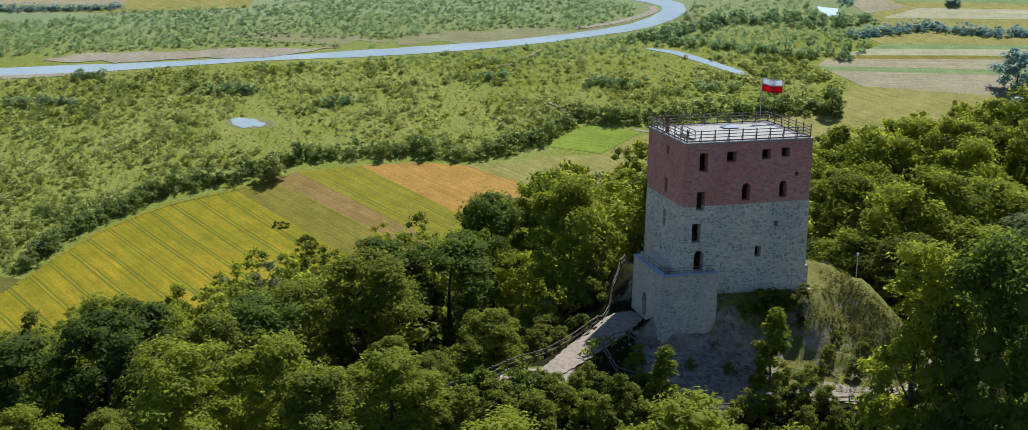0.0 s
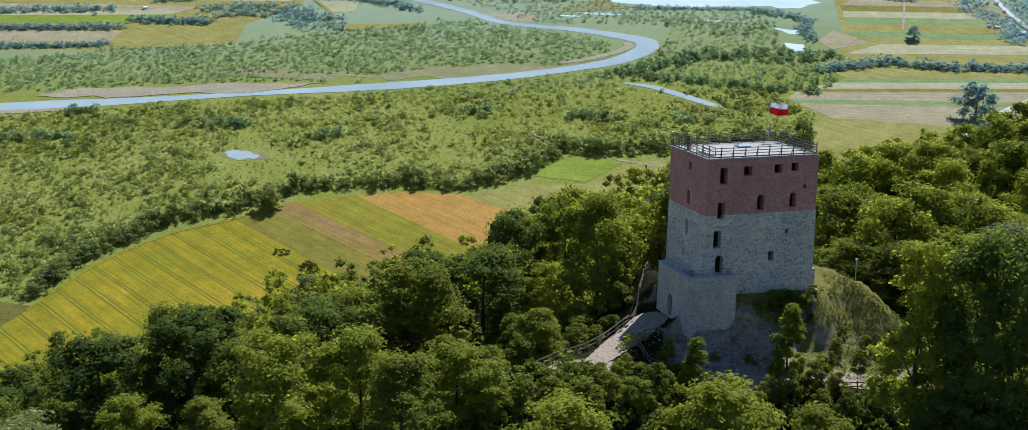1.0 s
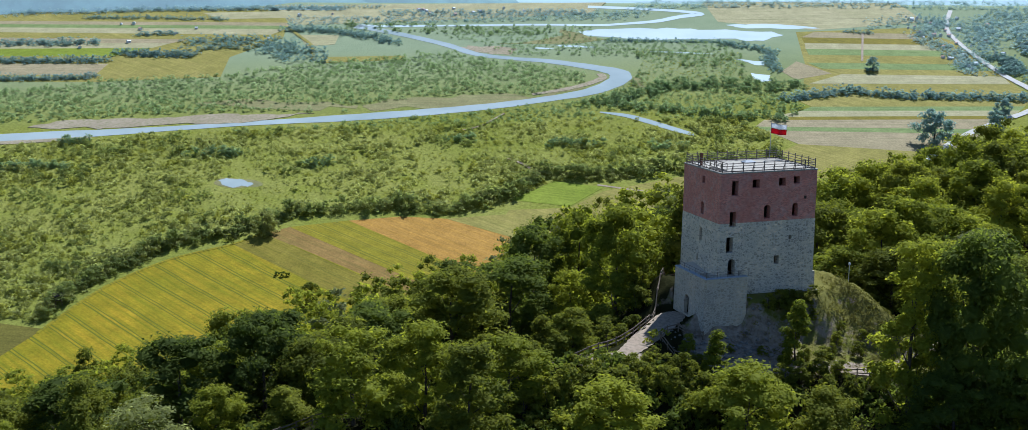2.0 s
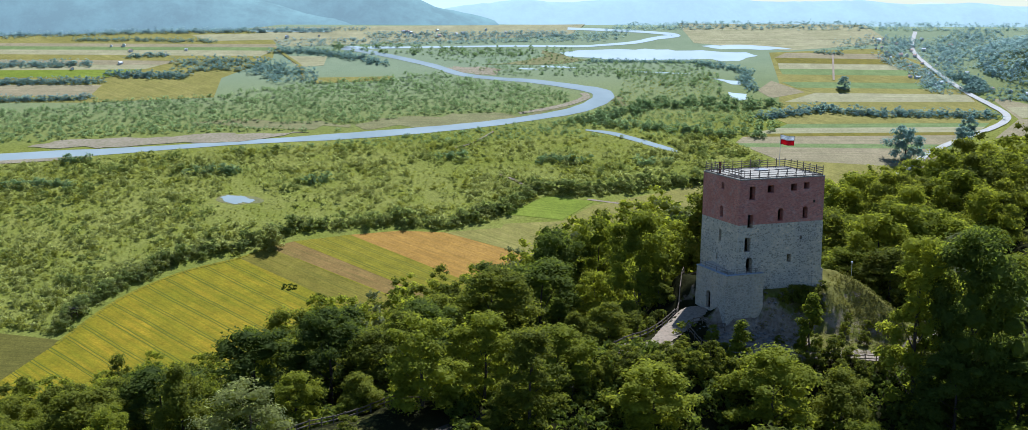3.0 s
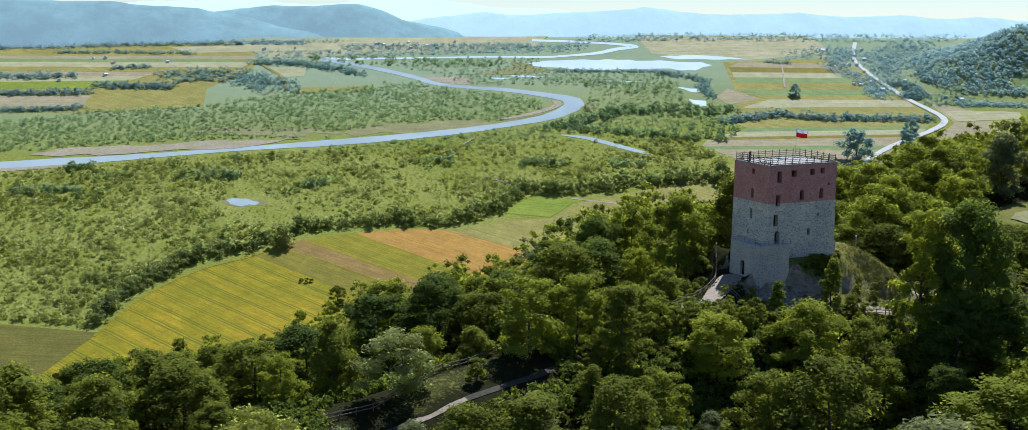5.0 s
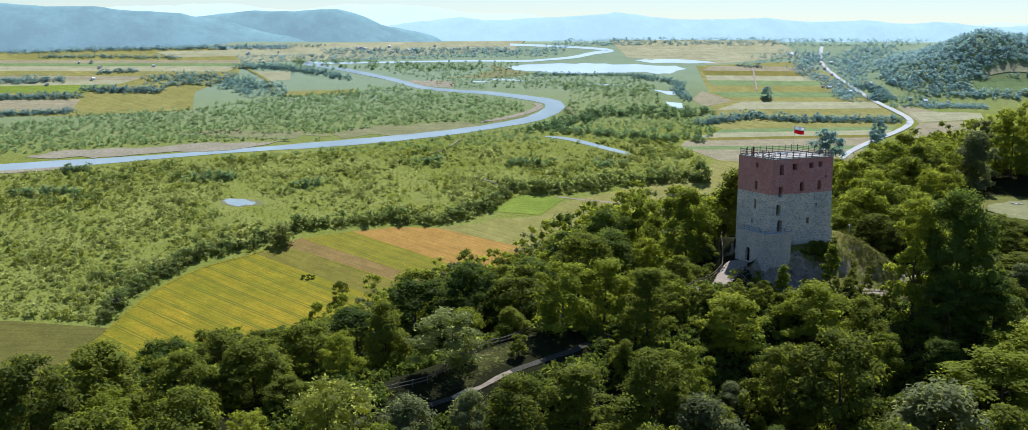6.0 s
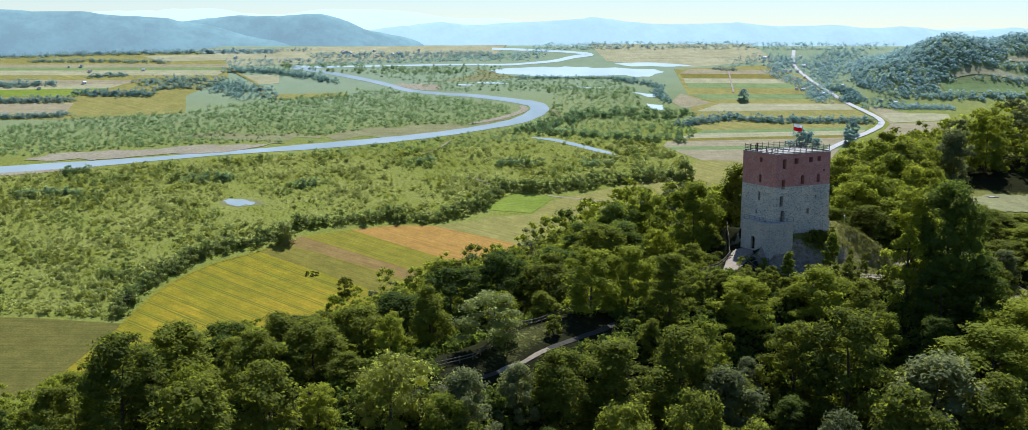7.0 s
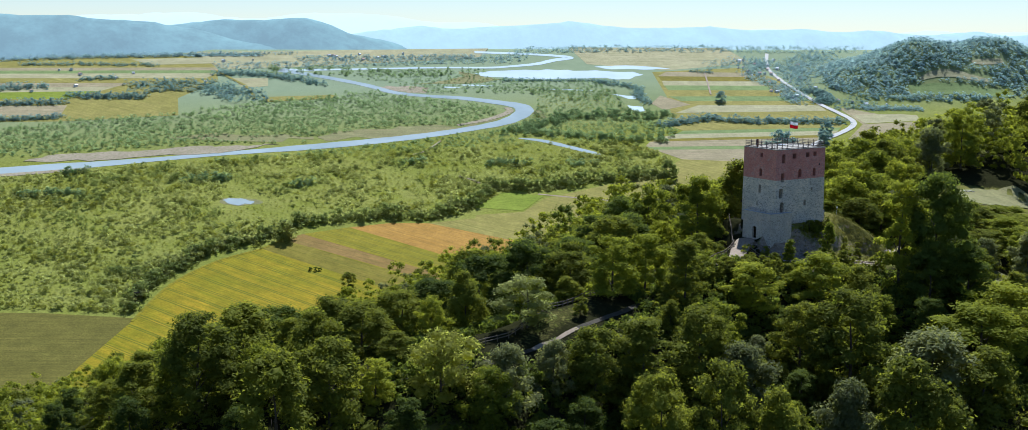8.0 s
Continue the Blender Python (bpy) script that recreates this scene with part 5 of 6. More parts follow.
KINDS = []
for nm, args in (
    ("tree", (11, 14.5, 9.5, 0.9, 76, 8200, 0.195, "round", LEAF_DARK, 0.28, "dark green broad-crowned tree on the wooded slope")),
    ("tree", (12, 13.0, 9.0, 0.8, 72, 8200, 0.195, "round", LEAF_MID, 0.26, "mid-green broad-crowned tree on the wooded slope")),
    ("tree", (13, 15.5, 8.5, 0.9, 78, 8200, 0.195, "tall", LEAF_MID, 0.26, "tall mid-green leafy tree on the wooded slope")),
    ("tree", (14, 14.0, 8.0, 0.8, 72, 8000, 0.195, "tall", LEAF_DARK, 0.25, "tall dark green leafy tree on the wooded slope")),
    ("tree", (15, 11.5, 8.0, 0.6, 66, 8000, 0.19, "round", LEAF_LIGHT, 0.22, "bright yellow-green leafy tree on the wooded slope")),
    ("tree", (16, 10.0, 8.0, 0.5, 62, 7400, 0.19, "dome", LEAF_MID, 0.2, "low spreading green tree on the wooded slope")),
    ("tree", (17, 9.0, 7.0, 0.5, 60, 7400, 0.185, "dome", LEAF_GREY, 0.2, "silvery grey-green willow on the wooded slope")),
    ("tree", (18, 12.5, 8.5, 0.7, 66, 8000, 0.195, "round", LEAF_LIGHT, 0.24, "light green broad tree catching the sun")),
):
    KINDS.append(tree_kind(nm, *args))
SHRUB_KIND = tree_kind("shrub", 31, 3.6, 3.8, 0.3, 26, 1800, 0.15, "dome", LEAF_MID, 0.08, "green leafy shrub beside the path", "shrub")
SPIRE_KIND = tree_kind("young_tree", 32, 8.0, 4.4, 0.4, 44, 3200, 0.19, "spire", LEAF_LIGHT, 0.14, "slender young light green tree below the mound")
BIRCH_KIND = tree_kind("pale_tree", 33, 11.5, 8.5, 1.6, 40, 5200, 0.18, "tall", LEAF_WILLOW, 0.2, "open pale grey-green tree beside the ridge path")
WILLOW_KIND = tree_kind("round_willow", 34, 8.5, 8.0, 1.2, 52, 7000, 0.16, "round", LEAF_OLIVE, 0.2, "round yellow-green willow on the near slope")
BIG_KIND = tree_kind("large_tree", 35, 22.0, 14.5, 1.0, 110, 17000, 0.26, "round", LEAF_DARK, 0.45, "very large dark green broad tree beside the mound")
LOBE_KIND = tree_kind("tall_tree", 36, 21.5, 8.6, 0.6, 84, 10500, 0.24, "tall", LEAF_LIGHT, 0.36, "tall yellow-green leafy tree beside the mound")
used = set()


def plant(kind, x, y, scale=1.0, tall=1.0, turn=0.0, sink=0.0):
    m = Matrix.Translation((x, y, land1(x, y) - sink)) @ Matrix.Rotation(turn, 4, "Z") @ Matrix.Diagonal((scale, scale, scale * tall, 1))
    if kind.name not in used:
        used.add(kind.name)
        kind.matrix_basis = m
        return kind
    ob = copy_thing(kind, Matrix())
    ob.matrix_basis = m
    return ob


# the trees of the ridge and the near slope that can be told apart: kind, x, y, height of the top, spread of the crown
SIZES = {}
for k, q in enumerate(((14.5, 9.5), (13.0, 9.0), (15.5, 8.5), (14.0, 8.0), (11.5, 8.0), (10.0, 8.0), (9.0, 7.0), (12.5, 8.5))):
    SIZES[k] = (KINDS[k], *q)
SIZES["birch"], SIZES["willow"] = (BIRCH_KIND, 11.5, 8.5), (WILLOW_KIND, 8.5, 8.0)
STANDING = [
    (4, -28.2, 91.0, 45.6, 8.6), (7, -20.6, 94.0, 45.0, 7.4), (2, -15.8, 86.1, 45.3, 7.4), (7, -11.2, 97.0, 42.4, 7.6), (4, -0.8, 89.5, 39.6, 8.8), (7, 15.5, 91.5, 40.0, 10.0),
    (1, 8.0, 69.0, 37.8, 13.5), (1, 2.6, 76.5, 34.5, 9.0), (6, 18.3, 60.2, 32.4, 15.0), (5, 3.7, 44.8, 33.0, 13.5), (6, -6.0, 46.5, 29.5, 8.0), (7, 34.1, 67.2, 34.2, 14.0), (5, 25.0, 55.0, 30.5, 12.0),
    (7, 45.0, 73.0, 36.0, 14.0), (1, -20.2, 70.0, 37.0, 9.5), (4, -13.0, 77.0, 35.5, 6.5), (6, -15.0, 64.5, 31.5, 9.0), (1, -29.0, 43.8, 34.8, 9.0), (1, -37.0, 47.0, 33.0, 8.5), (5, -20.5, 41.5, 31.0, 8.5),
    (2, -32.7, 64.9, 37.0, 11.0), (1, -40.7, 65.0, 35.6, 9.0), (6, -47.5, 66.0, 34.0, 5.0), (6, -56.3, 62.5, 34.6, 7.4), ("willow", -66.3, 63.4, 37.0, 9.4), (4, -60.0, 58.5, 32.5, 6.5), ("birch", -47.5, 81.0, 41.2, 9.0),
    (1, -75.5, 82.3, 38.2, 9.5), (2, -80.0, 86.5, 38.4, 9.0), (5, -84.0, 59.0, 38.5, 11.0), (2, -92.6, 49.3, 39.6, 11.0), (2, -95.3, 73.7, 40.8, 11.0), (1, -102.0, 64.8, 42.0, 11.0), (0, -88.0, 92.0, 36.0, 9.0),
    (0, -40.0, 106.0, 43.0, 9.5), (3, -39.0, 114.0, 40.8, 10.0), (1, -32.5, 102.0, 41.0, 9.0), (0, -49.5, 105.4, 40.8, 11.0), (1, -46.0, 125.0, 38.0, 10.0), (1, -17.0, 123.0, 44.0, 11.5), (0, -7.7, 136.0, 42.5, 11.0),
    (3, -15.5, 134.0, 42.5, 10.0), (0, -3.0, 150.0, 44.5, 10.0), (4, 5.0, 152.3, 46.5, 10.0), (0, -60.0, 97.0, 38.5, 10.0), (1, -67.0, 92.0, 37.5, 9.0), (0, -27.0, 116.0, 41.5, 10.0),
    (1, 74.0, 130.0, 44.2, 11.0), (7, 64.0, 124.0, 44.6, 11.0), (1, 84.0, 137.0, 41.8, 11.0), (6, 60.0, 115.0, 40.0, 9.0), (1, 91.0, 131.0, 39.2, 12.0), (7, 98.0, 141.0, 39.6, 12.0), (1, 70.0, 114.0, 39.0, 10.0), (7, 81.0, 121.0, 40.5, 11.0),
    (4, 46.5, 134.5, 49.4, 11.0), (7, 52.0, 137.0, 50.4, 11.5), (4, 58.5, 139.5, 49.0, 11.5), (7, 40.8, 130.8, 44.4, 8.5), (7, 65.0, 146.0, 46.4, 12.0), (1, 46.0, 126.5, 45.5, 9.0), (4, 53.0, 129.0, 46.0, 10.0), (6, 61.0, 132.0, 46.6, 11.0), (0, 37.0, 87.5, 40.5, 9.0), (3, 44.0, 85.5, 41.0, 9.5), (1, 49.5, 90.0, 40.0, 7.0),
]


def raise_tree(k, x, y, top, wide, turn):
    """A tree of the k-th kind whose top reaches that height and whose crown spreads that far."""
    kind, tall, spread = SIZES[k]
    g = land1(x, y)
    s = 1.12 * wide / spread
    return plant(kind, x, y, s, max(top - g, 2.0) / tall / s, turn)


for k, x, y, top, wide in STANDING:
    raise_tree(k, x, y, top, wide, 1.7 * x + y)
plant(BIG_KIND, 41.0, 91.5, 0.86, 1.32, 0.4)
plant(LOBE_KIND, 35.8, 95.6, 1.0, 1.02, 2.0)
plant(SPIRE_KIND, 25.4, 105.8, 1.0, 1.0, 0.2)
plant(SPIRE_KIND, 14.2, 101.9, 0.9, 0.85, 1.7)


def stand_top(x, y):
    """The height of the wood's roof, eased between the trees above."""
    w = np.array([1.0 / (9.0 + (x - a) ** 2 + (y - b) ** 2) for _, a, b, _, _ in STANDING])
    return float((w * np.array([t for _, _, _, t, _ in STANDING])).sum() / w.sum())


# shrubs along the path and on the mound's flanks
_r = random.Random(50)
for x, y, s in [(5.0, 114.8, 0.9), (2.6, 112.8, 1.0), (-0.4, 110.4, 0.9), (-3.8, 108.0, 1.1), (7.2, 118.5, 1.0), (8.4, 122.8, 1.1), (9.5, 126.5, 1.2), (12.5, 131, 1.2), (3.5, 118, 1.2), (-1, 114.5, 1.2), (-7.5, 105.5, 1.0),
                (4.0, 124, 1.3), (12.4, 108.6, 0.55), (11.6, 106.9, 0.5), (17.2, 99.6, 0.8), (20.4, 99.4, 0.9), (27.5, 99.8, 0.9), (30.5, 100.0, 0.8), (21.5, 107.6, 0.35), (17.8, 108.4, 0.3), (24.0, 113.6, 0.55), (25.6, 113.6, 0.7), (27.2, 114.2, 0.75), (28.8, 114.4, 0.6), (26.4, 112.6, 0.5), (30.2, 114.9, 0.5), (32.2, 110.4, 0.5), (34.6, 109.4, 0.55), (12.6, 103.8, 0.7), (15.6, 100.2, 0.8), (11.2, 101.2, 0.6), (33.5, 101.0, 0.9),
                (8.4, 102.4, 0.7), (6.2, 102.4, 0.7), (4.0, 100.8, 0.8), (1.6, 98.4, 0.9), (9.8, 100.2, 0.9), (4.6, 98.6, 1.0), (7.4, 98.0, 1.0), (12.2, 98.6, 0.9), (-1.0, 96.4, 1.1), (2.0, 96.6, 1.2), (11.0, 95.8, 1.1), (14.6, 97.4, 0.9), (7.4, 105.0, 0.5), (-1.6, 98.6, 1.0), (-4.0, 97.0, 1.1), (-6.6, 95.4, 1.0), (-9.4, 93.6, 1.2), (-12.6, 92.0, 1.0), (-16.0, 90.2, 1.1), (29.8, 113.2, 0.40), (33.5, 112.6, 0.35), (36.0, 111.5, 0.4), (31, 108.9, 0.35), (-20.5, 86.2, 0.9), (-37.0, 83.4, 0.85), (-61, 66, 1.0), (27.0, 114.3, 0.4), (22.6, 102.0, 0.9), (25.0, 102.6, 1.0), (27.6, 103.0, 1.0), (30.2, 103.4, 0.8), (26.6, 106.6, 0.5), (29.4, 107.2, 0.55)]:
    plant(SHRUB_KIND, x, y, s, _r.uniform(0.8, 1.15), _r.uniform(0, 6.28))

# loose stones on the cut slopes, and tufts on the spur
_r = random.Random(61)
V, F = [], []
for k in range(420):
    x, y = _r.gauss(18, 4), _r.gauss(109.0, 3.0)
    if not 9 < x < 38 or y > 113.5 + 0.26 * (x - 17):
        continue
    q = _r.choice((0.08, 0.12, 0.16, 0.22, 0.34))
    F.append(CORE_FACES + len(V) * len(CORE))
    V.append(CORE * np.array([_r.uniform(0.7, 1.4), _r.uniform(0.7, 1.3), _r.uniform(0.5, 0.9)]) * q * (0.8 + 0.4 * np.random.RandomState(k).rand(len(CORE), 1)) + np.array([x, y, land1(x, y) + q * 0.2]))
tagged(new("rubble", mesh_of("rubble", np.concatenate(V), np.concatenate(F), ROCK)), "loose pale stones fallen below the castle walls", "rubble", kind="stuff")
V, F, n0 = [], [], 0
for k in range(1900):
    if k >= 900:
        t = _r.random()
        x, y = 34 + 8.5 * t + _r.uniform(-5.5, 1.5), 121.5 - 11 * t + _r.uniform(-5.5, 1.5)
        if y > 113.4 + 0.267 * (x - 17.18) and x < 33.5:
            continue
    elif k >= 520:
        x, y = _r.uniform(22, 38), _r.uniform(105.8, 114.5)
        if y > 113.2 + 0.267 * (x - 17.18):
            continue
    elif k < 330:
        t = _r.random()
        x, y = 35 + 6 * t + _r.gauss(0, 1.6), 121 - 10 * t + _r.gauss(-1.2, 1.6)
    elif k < 430:
        x, y = _r.uniform(20, 31), 0
        y = 114.12 + 0.267 * (x - 17.18) - _r.uniform(0.3, 3.2)
    else:
        x, y = _r.uniform(27, 40), _r.uniform(106.4, 109)
    a, f = crown_arrays(400 + k % 7, 0.55, 0.9, 0.0, 4, 16, 0.10, "dome", 0.0, 0.0)
    g = _r.choice((0.3, 0.45, 0.6, 0.85))
    V.append(a * g + np.array([x, y, land1(x, y) - 0.05]))
    F.append(f + n0)
    n0 += len(a)
tagged(new("grass_tufts", mesh_of("grass_tufts", np.concatenate(V), np.concatenate(F), LEAF_TURF)), "rough grass tufts and low weeds on the mound", "grass", kind="stuff")

# the wood on the ridge
SINGLE = [(40.5, 91.5, 8.5), (35.2, 95, 4.5), (25.4, 105.8, 3), (14.2, 101.9, 3), (-71, 63.5, 5), (52, 94.5, 6.5), (60, 100.5, 7.5)] + [(x, y, 0.46 * w + 3.0) for _, x, y, _, w in STANDING]
PATHS = [(11, 116), (9, 112.5), (6, 108.5), (3.2, 105), (-2, 101), (-7, 98), (-12, 94.6), (-21, 89.5), (-27, 86), (-32, 82.4), (-37, 80.5), (-42, 78.4), (-47, 76), (-52, 73.5), (-58, 71.5), (-66, 69), (-75, 66.5), (-84, 64),
         (14, 103.6), (19, 103.2), (25, 104.6), (31, 105.4), (36, 106), (43, 110), (48, 114), (52, 118)]


def limit(x):
    """How far down the slope the wood reaches."""
    return 244 + 0.34 * x + 6 * min(1.0, max(-1.0, x / 25)) + 0.06 * max(0.0, x)


def free_for_trees(x, y):
    if y > limit(x) or y < 30:
        return False
    if math.hypot((x - 25) / 18, (y - 117) / 14.5) < 1 or math.hypot(x - 9.5, y - 118) < 6.5:
        return False
    if math.hypot((x - 19) / 15, (y - 104) / 7.5) < 1 or (24 < x < 50 and 97 < y < 124):
        return False
    if math.hypot((x - 115) / 25, (y - 168) / 18) < 1:
        return False
    if -64 < x < -24 and -9.5 < y - (98.5 + 0.5 * x) < 12.0:
        return False
    return all(math.hypot(x - a, y - b) > (3.4 if a > -6 else 2.7) for a, b in PATHS) and all(math.hypot(x - a, y - b) > c for a, b, c in SINGLE)


def scatter(seed, x0, x1, y0, y1, gap, tries):
    r = random.Random(seed)
    cells, out = {}, []
    for _ in range(tries):
        x, y = r.uniform(x0, x1), r.uniform(y0, y1)
        if not free_for_trees(x, y):
            continue
        g = (int(x // gap), int(y // gap))
        if any(math.hypot(x - a, y - b) < gap for i in (-1, 0, 1) for j in (-1, 0, 1) for a, b in cells.get((g[0] + i, g[1] + j), ())):
            continue
        cells.setdefault(g, []).append((x, y))
        out.append((x, y))
    return out


SPOTS = scatter(5, -160, 215, 32, 320, 7.6, 26000)


def stands_near(x, y):
    return y < 150 + 0.15 * x and -125 < x < 66


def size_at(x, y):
    """Taller on the far slope and towards the castle, smaller towards the fields and on the near slope, to fit the
    camera's view.
    """
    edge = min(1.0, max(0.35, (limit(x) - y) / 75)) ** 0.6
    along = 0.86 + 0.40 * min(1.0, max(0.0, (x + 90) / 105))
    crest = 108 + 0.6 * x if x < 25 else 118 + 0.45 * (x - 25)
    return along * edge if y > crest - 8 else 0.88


CANOPY = [(-160, 10.5), (-120, 12.2), (-97, 14.0), (-80, 12.0), (-60, 13.0), (-40, 14.4), (-25, 15.4), (-10, 16.8), (0, 19.0), (10, 19.8), (30, 20.5), (60, 17.0)]


def canopy(x):
    """How high the wood on the far slope stands, fitted to its outline in the camera's view."""
    return 0.88 * interp(CANOPY, x)


KEPT_IN_VIEW = [(11, 116), (9, 112.5), (6, 108.5), (3.2, 105), (14, 103.6), (16, 106), (21, 107), (26, 108), (30, 106), (36, 106), (-32, 82.4), (-37, 80.5), (-42, 78.4), (-47, 76), (-52, 73.5)]


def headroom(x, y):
    """Keeps growth under the camera's sight lines to the paths, the castle's foot and the meadow; further down it may
    rise.
    """
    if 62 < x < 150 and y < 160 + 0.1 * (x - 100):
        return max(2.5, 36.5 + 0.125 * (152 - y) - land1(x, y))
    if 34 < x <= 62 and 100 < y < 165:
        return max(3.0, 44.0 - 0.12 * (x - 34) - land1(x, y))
    a, b = min(KEPT_IN_VIEW, key=lambda p: math.hypot(x - p[0], y - p[1]))
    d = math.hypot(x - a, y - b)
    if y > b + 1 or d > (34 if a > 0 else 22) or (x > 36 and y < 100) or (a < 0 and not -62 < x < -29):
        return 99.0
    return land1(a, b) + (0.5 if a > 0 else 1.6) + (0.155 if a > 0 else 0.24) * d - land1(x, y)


NEAR = sorted([p for p in SPOTS if stands_near(*p)], key=lambda p: math.hypot(p[0] + 10, p[1] - 95))
_r = random.Random(77)
for k, (x, y) in enumerate(NEAR[:290]):
    # darker leaf kinds stand in for shade low on the near slope
    w = _r.random() * (0.70 if x < -45 or y < 78 + 0.3 * x else 1.0)
    if y > 122 + 0.6 * x:
        w = 0.2 + 0.8 * w
    kind = KINDS[0 if w < 0.17 else 1 if w < 0.32 else 2 if w < 0.45 else 3 if w < 0.57 else 4 if w < 0.72 else 5 if w < 0.80 else 6 if w < 0.87 else 7]
    s, h = _r.choice((0.55, 0.72, 0.84, 0.95, 1.06)) * _r.uniform(0.92, 1.06) * size_at(x, y), _r.uniform(0.86, 1.1)
    tall = (14.5, 13, 15.5, 14, 11.5, 10, 9, 12.5)[KINDS.index(kind)] * s * h
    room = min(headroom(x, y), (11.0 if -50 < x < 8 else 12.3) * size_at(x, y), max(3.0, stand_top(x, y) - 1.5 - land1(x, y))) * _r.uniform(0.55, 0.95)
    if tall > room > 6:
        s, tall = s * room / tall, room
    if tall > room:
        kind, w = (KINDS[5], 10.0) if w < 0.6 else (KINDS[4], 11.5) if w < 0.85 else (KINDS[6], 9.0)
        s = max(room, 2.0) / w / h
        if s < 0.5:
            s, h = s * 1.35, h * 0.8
    if y > 122 + 0.6 * x and x < 45:
        tall = canopy(x) * _r.choice((0.66, 0.80, 0.88, 0.95, 1.0))
        h = _r.uniform(0.95, 1.25)
        s = tall / (14.5, 13, 15.5, 14, 11.5, 10, 9, 12.5)[KINDS.index(kind)] / h
    if -16 < x < 13 and 100 + 0.55 * x < y < 128:
        kind, h = KINDS[4 if w < 0.45 else 7 if w < 0.8 else 5], 1.0
        s = _r.uniform(0.34, 0.58)
    elif -22 < x < 14 and 124 <= y < 156:
        kind = KINDS[4 if w < 0.5 else 7]
    # the hollow's deep shade is put into dark leaves
    if 1 < x < 13.5 and 80 < y < 98:
        kind, s, h = KINDS[0 if w < 0.5 else 3], 0.34, 0.9
    # dark leaves again, for the shaded near corner
    if x < -72 and y < 62:
        kind = KINDS[0 if w < 0.4 else 3]
    wide = _r.uniform(1.05, 1.42) if y < 122 + 0.6 * x else _r.uniform(1.0, 1.28)
    plant(kind, x, y, s * wide, h / wide, _r.uniform(0, 6.28))


def join(spots, kits, name, material, label, category, seed, size=(0.8, 1.15), ground=None, grade=None):
    """Many plants too far off to count, as one piece."""
    r = random.Random(seed)
    V, F, base = [], [], 0
    for x, y in spots:
        v, f = kits[r.randrange(len(kits))]
        a, s, h = r.uniform(0, 6.28), r.uniform(*size) * (grade(x, y) if grade else 1.0), r.uniform(0.85, 1.15)
        c, q = math.cos(a) * s, math.sin(a) * s
        z = ground(x, y) if ground else land1(x, y)
        w = np.empty_like(v)
        w[:, 0], w[:, 1], w[:, 2] = v[:, 0] * c - v[:, 1] * q + x, v[:, 0] * q + v[:, 1] * c + y, v[:, 2] * s * h + z - 0.2
        V.append(w)
        F.append(f + base)
        base += len(v)
    return tagged(new(name, mesh_of(name, np.concatenate(V), np.concatenate(F), material)), label, category, kind="stuff")


REST = [p for p in SPOTS if not stands_near(*p)] + NEAR[290:]
BESIDE = sorted([p for p in REST if 30 < p[0] < 130 and 95 < p[1] < 200], key=lambda p: math.hypot(p[0] - 50, p[1] - 130))[:170]
_r = random.Random(12)
for x, y in BESIDE:
    w = _r.random()
    # mostly light-leaved kinds, in place of haze brightening this wood
    k = 4 if w < 0.40 else 7 if w < 0.74 else 1 if w < 0.86 else 5 if w < 0.92 else 0 if w < 0.95 else 6
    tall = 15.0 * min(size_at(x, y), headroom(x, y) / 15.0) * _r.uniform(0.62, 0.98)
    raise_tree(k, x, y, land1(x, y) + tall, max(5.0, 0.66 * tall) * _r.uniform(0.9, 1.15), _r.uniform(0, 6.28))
_taken = set(BESIDE)
FAR_SPOTS = [p for p in REST if p not in _taken]
FORMS = ("round", "tall", "round", "dome")
WOOD_KITS = [crown_arrays(60 + k, 13 + k % 3, 8.5, 0.6, 34, 950, 0.36, FORMS[k % 4], 0.0, 0.7, None, 0.6) for k in range(6)]
FINE_KITS = [crown_arrays(60 + k, 13 + k % 3, 8.5, 0.6, 62, 3300, 0.205, FORMS[k % 4], 0.0, 0.6, (ROUND, ROUND_FACES), 0.6) for k in range(6)]
_r = random.Random(9)
WOODS = (("dark green trees of the", LEAF_DARK), ("mid-green trees of the", LEAF_MID), ("bright green trees of the", LEAF_LIGHT), ("grey-green trees of the", LEAF_GREY))
lots = {}
for p in FAR_SPOTS:
    w = _r.random()
    near = 30 < p[0] < 125 and 95 < p[1] < 205
    # light leaves prevail, for the brightness that haze would add
    lots.setdefault((0 if w < 0.04 else 1 if w < 0.25 else 2 if w < 0.92 else 3, near), []).append(p)
for (k, near), spots in sorted(lots.items()):
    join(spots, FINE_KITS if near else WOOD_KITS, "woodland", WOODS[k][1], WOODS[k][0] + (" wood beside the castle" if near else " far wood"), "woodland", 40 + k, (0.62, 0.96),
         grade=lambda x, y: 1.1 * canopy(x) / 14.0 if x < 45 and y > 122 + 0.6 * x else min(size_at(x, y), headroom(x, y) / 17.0))

